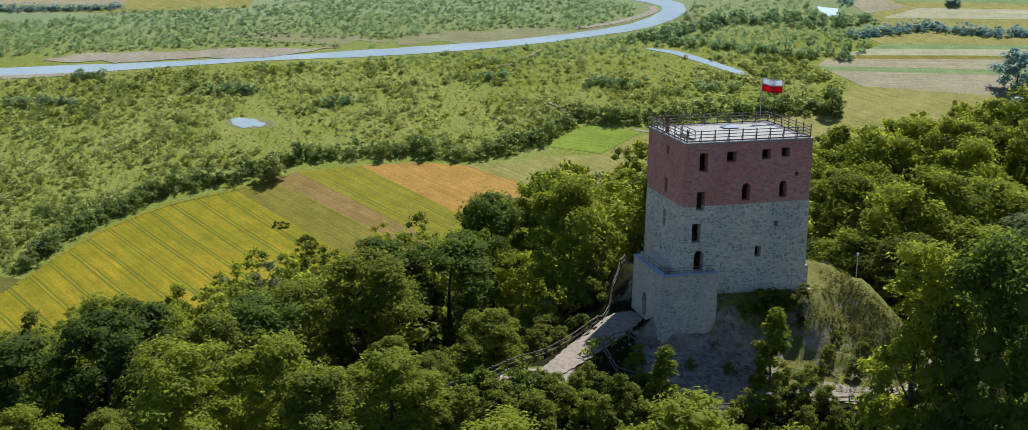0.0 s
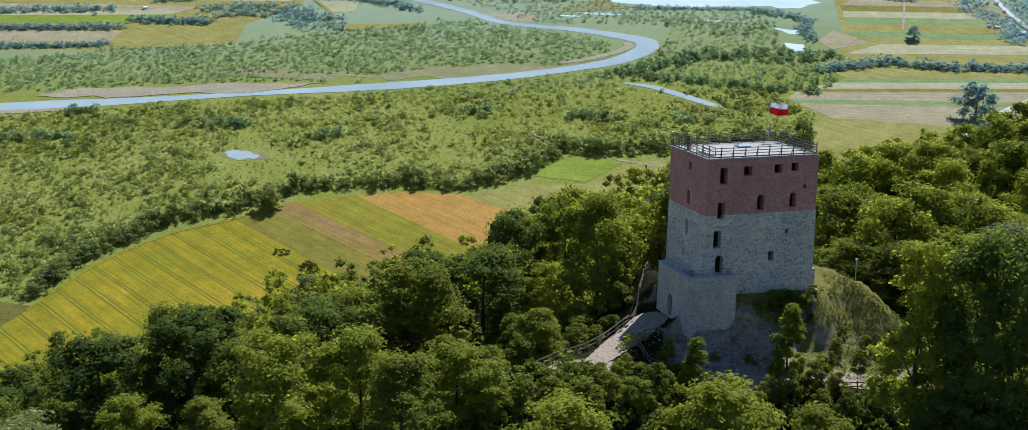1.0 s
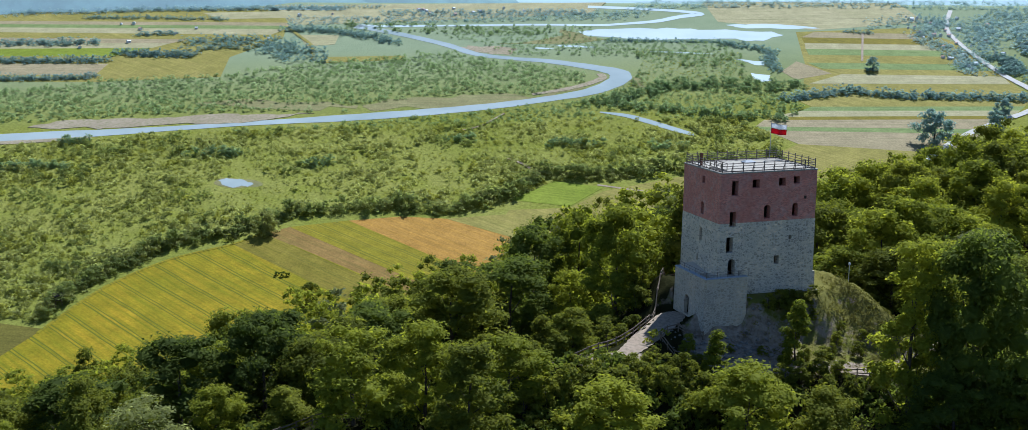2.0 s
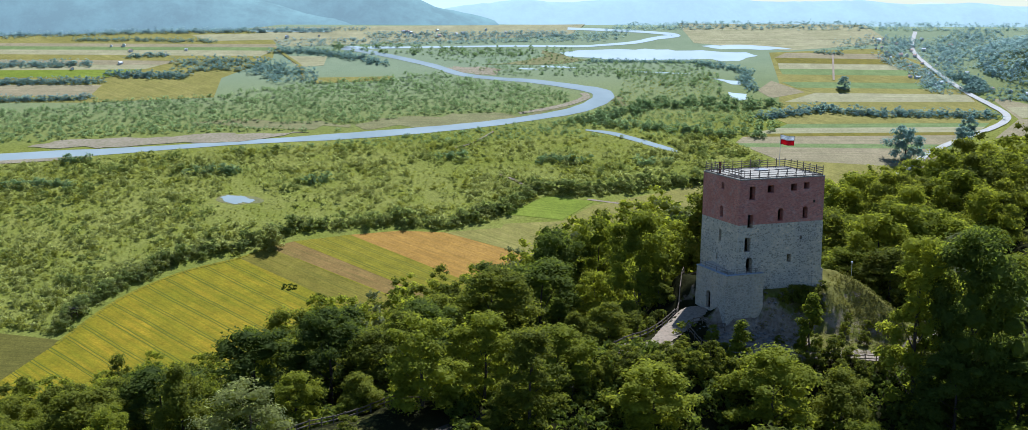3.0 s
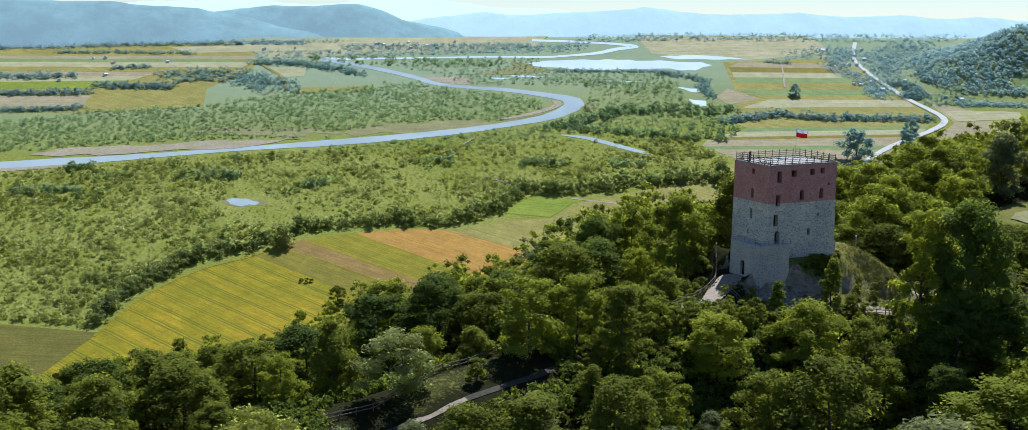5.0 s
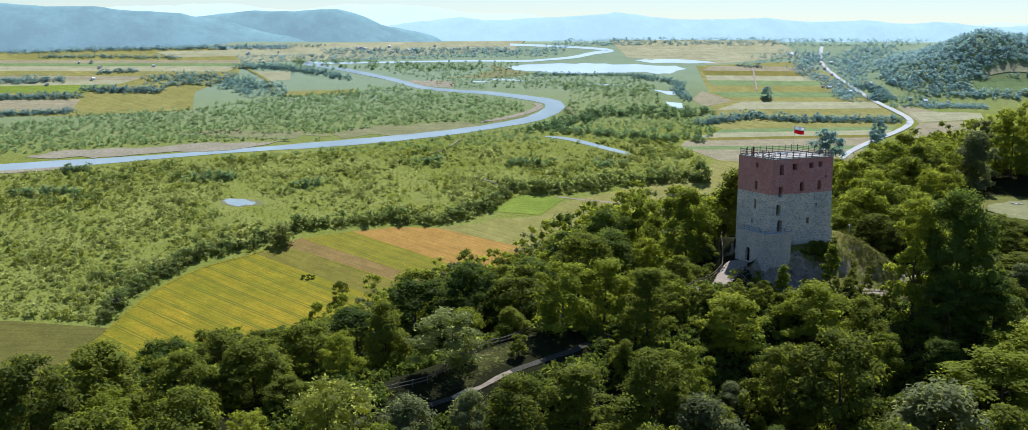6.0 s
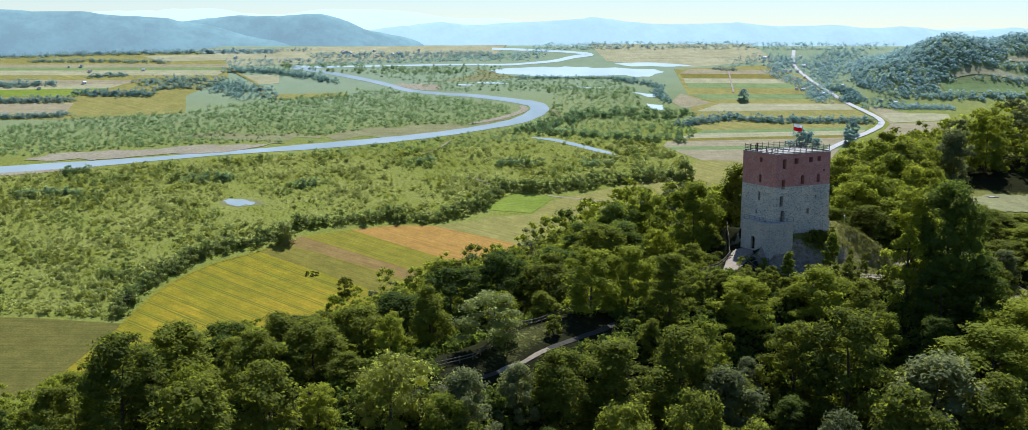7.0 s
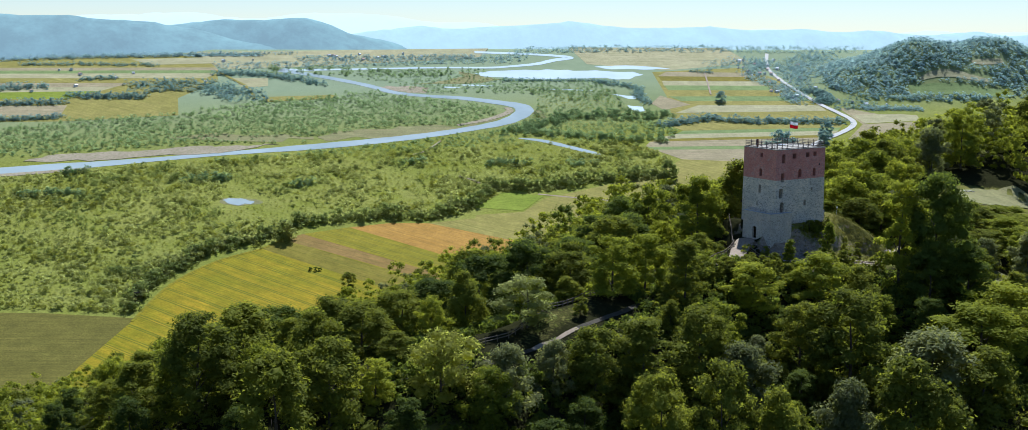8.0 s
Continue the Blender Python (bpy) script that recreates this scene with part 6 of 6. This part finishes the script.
# low growth under the trees
_r = random.Random(31)
UNDER_KITS = [crown_arrays(500 + k, 1.5, 2.6, 0.0, 7, 64, 0.26, "dome", 0.0, 0.0) for k in range(5)]
_spots = []
while len(_spots) < 5600:
    x, y = _r.uniform(-120, 75), _r.uniform(32, 150)
    if len(_spots) >= 2600:
        x, y = _r.uniform(-75, 58), _r.uniform(56, 104)
    if math.hypot((x - 25) / 17, (y - 117) / 13.5) < 1 or math.hypot((x - 19) / 12, (y - 106) / 6) < 1 or math.hypot(x - 9.5, y - 117) < 6 or any(math.hypot(x - a, y - b) < (1.9 if a > -6 else 1.3) for a, b in PATHS) or (2 < x < 8 and 103 < y < 112) or (22 < x < 52 and 101 < y < 127) or (-58 < x < -25 and -3 < y - (98.5 + 0.5 * x) < 12) or (x < -70 and y < 62):
        continue
    _spots.append((x, y))
join(_spots[:1500], UNDER_KITS, "undergrowth", LEAF_MID, "green undergrowth beneath the trees", "undergrowth", 33, (0.6, 1.4))
join(_spots[2600:], UNDER_KITS, "undergrowth", LEAF_DARK, "dark green brambles and saplings on the near slope", "undergrowth", 35, (0.7, 1.5))
join(_spots[1500:2600], UNDER_KITS, "undergrowth", LEAF_LIGHT, "bright green undergrowth along the wood's edges", "undergrowth", 34, (0.5, 1.1))

# ---- the riverside thickets ----


def inside(poly, x, y):
    hit = False
    for (x0, y0), (x1, y1) in zip(poly, poly[1:] + poly[:1]):
        if (y0 > y) != (y1 > y) and x < x0 + (y - y0) * (x1 - x0) / (y1 - y0):
            hit = not hit
    return hit


NEAR_EDGE = [(-260, 292), (-146, 279), (-121, 272), (-112, 291), (-95, 308), (-76, 314), (-62, 325), (-40, 328), (-12, 325), (5, 331), (22, 348), (40, 345), (66, 350), (82, 350), (97, 350), (108, 375), (98, 392), (122, 412), (118, 432), (112, 446), (118, 470)]
MARSH = NEAR_EDGE + [(70, 480), (72, 462), (66, 442), (52, 425), (30, 416), (0, 410), (-50, 402), (-128, 396), (-176, 389), (-260, 382)]
FAR_MARSH = [(-260, 410), (-172, 412), (-138, 416), (-83, 418), (-52, 414), (-10, 418), (26, 428), (44, 440), (46, 450), (30, 460), (12, 468), (-8, 480), (-24, 478), (-64, 471), (-104, 459), (-149, 456), (-180, 448), (-260, 440)]
BANK = [(-110, 428), (-46, 421.5), (-22, 428), (10.7, 430), (30, 424.5), (4, 417.5), (-39, 413), (-80, 419)]
FLATS = [(20, 476), (66, 470), (112, 470), (120, 486), (66, 490), (50, 500), (60, 514), (-20, 516), (-4, 496)]


def shrubs(poly, seed, count, keep, gap):
    r = random.Random(seed)
    xs, ys = [p[0] for p in poly], [p[1] for p in poly]
    cells, out = {}, []
    for _ in range(count):
        x, y = r.uniform(min(xs), max(xs)), r.uniform(min(ys), max(ys))
        if not inside(poly, x, y) or r.random() > keep(x, y):
            continue
        g = (int(x // gap), int(y // gap))
        if any(math.hypot(x - a, y - b) < gap for i in (-1, 0, 1) for j in (-1, 0, 1) for a, b in cells.get((g[0] + i, g[1] + j), ())):
            continue
        cells.setdefault(g, []).append((x, y))
        out.append((x, y))
    return out


def wet(x, y):
    if math.hypot((x + 82) / 9.5, (y - 353) / 5.5) < 1:
        return True
    return any(math.hypot(x - a, y - b) < 3.6 for a, b in ((48, 405), (55, 402.5), (62, 396.5), (66, 392.5), (70, 388.5), (75, 384), (120, 449), (117, 459), (119, 444)))


REEDS = [(-75, 345, 30, 12), (65, 402, 16, 6), (45, 392, 22, 9), (-20, 362, 16, 6), (-140, 345, 26, 9), (-60, 385, 20, 4), (20, 375, 14, 5)]


def marsh_density(x, y):
    """Scrub stands thick in drifts and thin in the reed meadows round the pools."""
    if wet(x, y):
        return 0.0
    n = noise.noise((x / 24, y / 17, 0.3)) + 0.5 * noise.noise((x / 8, y / 6, 4.0))
    edge = max(0.0, 1 - abs(y - (318 + 0.28 * x)) / 22) if x > -120 else 0.3
    reed = max(math.exp(-(((x - a) / c) ** 4) - ((y - b) / d) ** 4) for a, b, c, d in REEDS)
    return max(0.0, min(1.0, (0.62 + 1.0 * n) * (1 - 0.88 * reed) + 0.85 * edge))


SHRUB_KITS = [crown_arrays(80 + k, 1.4 + 0.3 * (k % 3), 2.9 + 0.2 * k, 0.0, 8, 120, 0.24, "dome", 0.0, 0.0, None, 1.0) for k in range(6)]
_spots = shrubs(MARSH, 21, 60000, lambda x, y: 0.75 * marsh_density(x, y), 1.9)
_r = random.Random(3)
lots = {0: [], 1: [], 2: [], 3: []}
for x, y in _spots:
    n = 1.7 * noise.noise((x / 26, y / 15, 7.0)) + _r.uniform(-0.3, 0.3) + max(0.0, (y - 408) / 22)
    lots[3 if y > 398 else 0 if n < 0.12 else 1 if n < 0.48 else 2].append((x, y))
join(lots[0], SHRUB_KITS, "willow_thicket", LEAF_WILLOW, "pale olive willow scrub of the river marsh", "thicket", 51, (0.45, 1.2), valley)
join(lots[1], SHRUB_KITS, "green_thicket", LEAF_OLIVE, "fresh green scrub of the river marsh", "thicket", 52, (0.45, 1.15), valley)
join(lots[3], SHRUB_KITS, "bank_thicket", LEAF_BANK, "blue-green scrub along the river bend", "thicket", 59, (0.4, 0.9), valley)
join(lots[2], SHRUB_KITS, "dark_thicket", LEAF_RIVER, "dark green alder scrub of the river marsh", "thicket", 53, (0.7, 1.45), valley)
FAR_KITS = [crown_arrays(210 + k, 1.6 + 0.3 * (k % 3), 2.8 + 0.2 * k, 0.0, 6, 44, 0.34, "dome", 0.0, 0.0, None, 1.3) for k in range(6)]
BUSH_KITS = [crown_arrays(180 + k, 2.5 + 0.4 * (k % 3), 4.0 + 0.3 * (k % 4), 0.0, 12, 230, 0.27, "dome", 0.0, 0.5, None, 0.95) for k in range(6)]
_r = random.Random(19)
_b = {0: [], 1: [], 2: [], 3: []}
for x, y in shrubs(MARSH, 25, 16000, lambda x, y: max(0.0, marsh_density(x, y) - 0.35) * (1.0 if y < 345 + 0.3 * x else 0.7), 2.5):
    n = 1.4 * noise.noise((x / 26, y / 15, 7.0)) + _r.uniform(-0.4, 0.4)
    _b[3 if y > 396 else 0 if n < 0.2 else 1 if n < 0.4 else 2].append((x, y))
join(_b[0], BUSH_KITS, "willow_bushes", LEAF_WILLOW, "round sage-green willow bushes of the marsh", "thicket", 151, (0.45, 1.0), valley)
join(_b[1], BUSH_KITS, "green_bushes", LEAF_OLIVE, "round yellow-green bushes of the marsh", "thicket", 152, (0.45, 0.95), valley)
join(_b[3][::2], BUSH_KITS, "bank_bushes", LEAF_BANK, "round blue-green bushes by the river bend", "thicket", 154, (0.35, 0.8), valley)
join(_b[2], BUSH_KITS, "dark_bushes", LEAF_RIVER, "round dark green alders of the marsh", "thicket", 153, (0.5, 1.1), valley)
SCRUB_KITS = [crown_arrays(140 + k, 0.7 + 0.15 * (k % 3), 1.7, 0.0, 3, 34, 0.17, "dome", 0.0, 0.0, None, 0.8) for k in range(5)]
_spots = shrubs(MARSH, 24, 70000, lambda x, y: 0.0 if wet(x, y) else 0.9 if y < 400 else 0.4, 1.35)
lots = {0: [], 1: []}
for x, y in _spots:
    lots[0 if noise.noise((x / 20, y / 12, 3.0)) + _r.uniform(-0.25, 0.25) < 0.05 else 1].append((x, y))
join(lots[0], SCRUB_KITS, "low_scrub", LEAF_OLIVE, "low yellow-green scrub and reeds of the marsh", "scrub", 57, (0.5, 1.2), valley)
join(lots[1], SCRUB_KITS, "low_scrub", LEAF_WILLOW, "low pale green scrub of the marsh", "scrub", 58, (0.5, 1.2), valley)
_e = []
_r = random.Random(15)
for (x0, y0), (x1, y1) in zip(NEAR_EDGE[2:], NEAR_EDGE[3:15]):
    n = max(1, int(math.hypot(x1 - x0, y1 - y0) / 1.6))
    for k in range(n):
        t = k / n
        for _ in range(2):
            _e.append((x0 + t * (x1 - x0) + _r.uniform(-2.5, 0.6), y0 + t * (y1 - y0) + _r.uniform(1.0, 6.5)))
join(_e[::2], BUSH_KITS, "field_hedge", LEAF_RIVER, "dark green hedge trees along the fields", "thicket", 54, (0.75, 1.5), valley)
join(_e[1::4], BUSH_KITS, "field_hedge", LEAF_WILLOW, "pale round willows along the fields", "thicket", 254, (0.7, 1.4), valley)
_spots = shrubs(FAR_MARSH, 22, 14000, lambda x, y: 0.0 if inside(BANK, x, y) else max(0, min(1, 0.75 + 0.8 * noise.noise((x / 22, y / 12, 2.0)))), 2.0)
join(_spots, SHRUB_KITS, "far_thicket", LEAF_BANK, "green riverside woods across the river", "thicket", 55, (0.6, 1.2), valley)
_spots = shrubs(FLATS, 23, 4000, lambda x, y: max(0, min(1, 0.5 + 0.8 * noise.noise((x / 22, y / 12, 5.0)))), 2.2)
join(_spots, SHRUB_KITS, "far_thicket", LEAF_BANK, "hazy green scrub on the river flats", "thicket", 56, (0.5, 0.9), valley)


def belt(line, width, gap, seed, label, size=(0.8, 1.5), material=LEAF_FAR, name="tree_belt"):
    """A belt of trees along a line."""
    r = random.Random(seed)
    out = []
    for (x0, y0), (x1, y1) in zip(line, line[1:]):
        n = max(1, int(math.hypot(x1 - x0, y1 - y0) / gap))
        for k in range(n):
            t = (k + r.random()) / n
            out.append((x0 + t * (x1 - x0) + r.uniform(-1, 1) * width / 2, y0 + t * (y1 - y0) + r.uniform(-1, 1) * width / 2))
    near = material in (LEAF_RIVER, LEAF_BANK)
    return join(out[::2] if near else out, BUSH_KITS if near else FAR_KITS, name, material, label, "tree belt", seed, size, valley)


for k, line in enumerate(([(-102, 376), (-94, 378), (-84, 376)], [(-162, 370), (-150, 372), (-140, 369)], [(-150, 391), (-140, 392)], [(24, 376), (32, 377), (42, 375)], [(-12, 384), (-3, 385)], [(60, 372), (72, 372)], [(-60, 366), (-52, 367)])):
    belt(line, 4.0, 0.45, 90 + k, "dark round alders standing in the marsh", (0.5, 1.0), LEAF_BANK, "alder_clump")
belt([(44, 414), (64, 424), (74, 434), (92, 433), (113, 428), (132, 428)], 9, 0.4, 98, "thick rounded willows along the river bend", (0.6, 1.1), LEAF_BANK)
belt([(52, 412), (78, 405), (100, 397), (112, 395), (120, 404)], 6, 0.5, 99, "rounded willows beside the strip fields", (0.55, 1.0), LEAF_BANK)
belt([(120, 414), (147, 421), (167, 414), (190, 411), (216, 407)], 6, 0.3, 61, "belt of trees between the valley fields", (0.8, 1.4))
belt([(-123, 499), (-110, 502), (-95, 500), (-82, 490), (-68, 478)], 17, 0.22, 62, "haze-blue wood beyond the river", (0.8, 1.4))
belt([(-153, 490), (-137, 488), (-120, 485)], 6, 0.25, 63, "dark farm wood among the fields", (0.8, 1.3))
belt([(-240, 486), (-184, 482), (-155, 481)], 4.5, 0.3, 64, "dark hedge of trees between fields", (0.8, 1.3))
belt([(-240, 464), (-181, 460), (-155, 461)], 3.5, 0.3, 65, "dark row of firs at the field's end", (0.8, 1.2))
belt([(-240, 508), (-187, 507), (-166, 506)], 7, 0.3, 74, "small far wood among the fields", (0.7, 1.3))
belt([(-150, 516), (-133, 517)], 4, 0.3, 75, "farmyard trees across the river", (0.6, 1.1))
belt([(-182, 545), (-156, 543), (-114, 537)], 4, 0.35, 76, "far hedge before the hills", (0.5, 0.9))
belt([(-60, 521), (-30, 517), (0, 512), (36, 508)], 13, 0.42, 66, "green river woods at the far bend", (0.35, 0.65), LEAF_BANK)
belt([(-84, 520), (-62, 515), (-44, 506), (-32, 496)], 7, 0.25, 77, "haze-blue wood along the far bank", (0.7, 1.2))
belt([(-80, 532), (-20, 530), (30, 530), (75, 528), (90, 545), (130, 545)], 12, 0.22, 78, "hazy woods at the far river", (0.4, 0.8), LEAF_HAZE)
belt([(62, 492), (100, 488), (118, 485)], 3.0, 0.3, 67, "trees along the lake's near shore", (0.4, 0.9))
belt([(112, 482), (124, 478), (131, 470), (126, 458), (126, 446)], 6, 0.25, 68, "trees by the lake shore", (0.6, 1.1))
belt([(190, 505), (215, 515), (230, 498), (226, 470), (212, 455), (208, 440)], 15, 0.25, 69, "garden trees of the far village", (0.4, 0.9), LEAF_HAZE)
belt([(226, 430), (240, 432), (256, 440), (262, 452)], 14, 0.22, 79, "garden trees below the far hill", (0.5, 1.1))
belt([(219, 437), (226, 440), (228, 450), (224, 456)], 8, 0.10, 83, "thick haze-blue wood where the road passes the hill", (0.7, 1.4))
belt([(205, 440), (212, 452), (208, 470), (204, 486), (214, 500), (226, 512)], 12, 0.12, 84, "garden trees round the village houses", (0.4, 0.9), LEAF_HAZE)
belt([(238, 425), (252, 423), (268, 420)], 6, 0.14, 85, "haze-blue trees at the foot of the hill", (0.5, 1.0), LEAF_HAZE)
belt([(232, 470), (240, 490), (250, 505), (270, 515)], 22, 0.08, 86, "haze-blue woods behind the village", (0.5, 1.1), LEAF_HAZE)
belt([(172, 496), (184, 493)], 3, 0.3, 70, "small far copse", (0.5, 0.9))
belt([(-260, 558), (-190, 557), (-100, 554), (-60, 551)], 6, 0.22, 81, "hazy woods along the foot of the range", (0.5, 1.0), LEAF_HAZE)
belt([(-40, 541), (20, 538), (60, 535)], 8, 0.22, 82, "hazy village trees before the far hills", (0.4, 0.9), LEAF_HAZE)
belt([(-220, 552), (-120, 556), (-40, 552)], 5, 0.4, 71, "hedges before the far hills", (0.4, 0.7), LEAF_HAZE)
belt([(120, 546), (220, 536), (300, 525)], 14, 0.25, 72, "hazy woods before the far hills", (0.4, 0.9), LEAF_HAZE)
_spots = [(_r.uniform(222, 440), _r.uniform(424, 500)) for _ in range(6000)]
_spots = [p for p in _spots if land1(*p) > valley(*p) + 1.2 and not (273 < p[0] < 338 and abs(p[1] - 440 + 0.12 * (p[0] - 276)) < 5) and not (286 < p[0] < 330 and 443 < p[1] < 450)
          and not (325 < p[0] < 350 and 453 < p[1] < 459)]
join(_spots, FAR_KITS, "hill_wood", LEAF_HAZE, "haze-blue wood on the hill beyond the road", "woodland", 73, (0.7, 1.5))


def lone(x, y, s, label, name="field_tree", material=None):
    v, f = crown_arrays(int(x) + 200, 7.0, 6.6, -0.6, 50, 3600, 0.25, "round", 0.0, 0.55, None, 0.6)
    ob = thing(name, pose(x, y, valley(x, y)) @ Matrix.Scale(s, 4), label, "tree")
    part("trunk", trunk_bmesh(5, 7.0, 6.0, 0.8, 0.25), BARK, ob)
    c = new("crown", mesh_of("crown", v, f, material or LEAF_MID))
    c.parent = ob


lone(-51.5, 275.5, 0.8, "round dark tree standing alone in the wheat")
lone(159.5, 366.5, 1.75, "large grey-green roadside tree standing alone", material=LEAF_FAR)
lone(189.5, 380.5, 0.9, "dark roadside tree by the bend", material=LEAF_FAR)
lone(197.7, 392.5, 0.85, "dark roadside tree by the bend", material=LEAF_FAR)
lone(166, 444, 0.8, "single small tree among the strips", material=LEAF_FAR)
lone(-68, 316.5, 1.0, "pale round tree at the field corner", material=LEAF_WILLOW)
lone(97, 351, 1.1, "round tree at the meadow's edge", material=LEAF_RIVER)


# ---- small things of the valley ----


def house(x, y, turn, s, roof, label):
    """A village house: rendered walls under a pitched roof with a chimney."""
    ob = thing("house", pose(x, y, valley(x, y) + 0.1, 0, 0, turn) @ Matrix.Scale(s, 4), label, "house", "village houses")
    bm = bmesh.new()
    pts = [(-2.6, -2, -0.6), (2.6, -2, -0.6), (2.6, 2, -0.6), (-2.6, 2, -0.6), (-2.6, -2, 2.4), (2.6, -2, 2.4), (2.6, 2, 2.4), (-2.6, 2, 2.4), (-2.6, 0, 3.5), (2.6, 0, 3.5)]
    v = [bm.verts.new(p) for p in pts]
    for f in ((0, 1, 5, 4), (2, 3, 7, 6), (1, 2, 6, 9, 5), (3, 0, 4, 8, 7), (3, 2, 1, 0)):
        bm.faces.new([v[k] for k in f])
    part("wall", bm, WALL_WHITE, ob)
    bm = bmesh.new()
    for sg in (-1, 1):
        a = [(-2.95, sg * 2.45, 2.05), (2.95, sg * 2.45, 2.05), (2.95, 0, 3.6), (-2.95, 0, 3.6)]
        lo = [bm.verts.new(p) for p in a]
        hi = [bm.verts.new((p[0], p[1], p[2] + 0.18)) for p in a]
        bm.faces.new(lo[::-1])
        bm.faces.new(hi)
        for k in range(4):
            bm.faces.new((lo[k], lo[(k + 1) % 4], hi[(k + 1) % 4], hi[k]))
    rf = part("roof", bm, roof, ob)
    bm = bmesh.new()
    box(bm, 0.8, 1.3, -0.25, 0.25, 3.0, 4.3)
    part("chimney", bm, ROOF_RED, rf)
    for k in (-1.5, 0.0, 1.5):
        bm = bmesh.new()
        box(bm, k - 0.4, k + 0.4, -2.04, -1.9, 0.6, 1.7)
        part("window", bm, DARK_GAP, ob)


_r = random.Random(8)
HOUSES = [(_r.uniform(203, 232), _r.uniform(437, 515)) for _ in range(22)] + [(_r.uniform(-30, 40), _r.uniform(536, 546)) for _ in range(8)] + [(213, 512), (226, 494), (222, 503), (211, 486), (208, 470), (229, 476), (211, 459), (228, 462), (209, 447), (227, 450), (230, 440), (236, 434), (243, 430), (205, 500), (234, 510), (240, 500), (252, 428),
          (-161, 532), (-156, 531), (-150, 524), (-124, 524), (-133, 516), (-112, 513), (-90, 505), (-78, 540), (-66, 541), (-20, 545), (-6, 538), (4, 541), (-172, 500), (-153, 505)]
# houses shrunk to suit the valley drawn near
for x, y in HOUSES:
    red = _r.random() < 0.45
    house(x + _r.uniform(-2, 2), y + _r.uniform(-2, 2), _r.uniform(0, 180), _r.uniform(0.20, 0.34), ROOF_RED if red else ROOF_GREY,
          "small white house with a %s roof in the valley" % ("red tiled" if red else "grey sheet"))


def hunting_hide(x, y):
    ob = thing("hunting_hide", pose(x, y, valley(x, y), 0, 0, 25), "small raised wooden hunting hide at the field's edge", "hut")
    for u, v in ((-0.7, -0.6), (0.7, -0.6), (0.7, 0.6), (-0.7, 0.6)):
        bm = bmesh.new()
        beam(bm, (u * 1.2, v * 1.2, -0.3), (u, v, 1.5), 0.14)
        part("leg", bm, WOOD, ob)
    bm = bmesh.new()
    box(bm, -0.9, 0.9, -0.8, 0.8, 1.5, 2.9, 0.03)
    part("cabin", bm, DARK_GAP, ob)
    bm = bmesh.new()
    box(bm, -1.2, 1.2, -1.05, 1.05, 2.95, 3.08, 0.02)
    for q in bm.verts:
        q.co.z += 0.18 * q.co.y
    part("roof", bm, DARK_GAP, ob)


hunting_hide(-118.5, 279.5)


def field_bush(x, y):
    ob = thing("field_bush", pose(x, y, valley(x, y) + 0.2), "dark low bushes standing in the crop", "bush")
    for k, (u, v, s) in enumerate(((-1.4, 0.2, 0.5), (0.2, -0.2, 0.55), (1.7, -0.6, 0.45))):
        a, f = crown_arrays(300 + k, 2.0, 3.4, 0.1, 14, 220, 0.3, "dome", 0.0, 0.8)
        c = new("clump", mesh_of("clump", a * s + np.array([u, v, 0]), f, LEAF_DARK))
        c.parent = ob


field_bush(-60.5, 291.0)
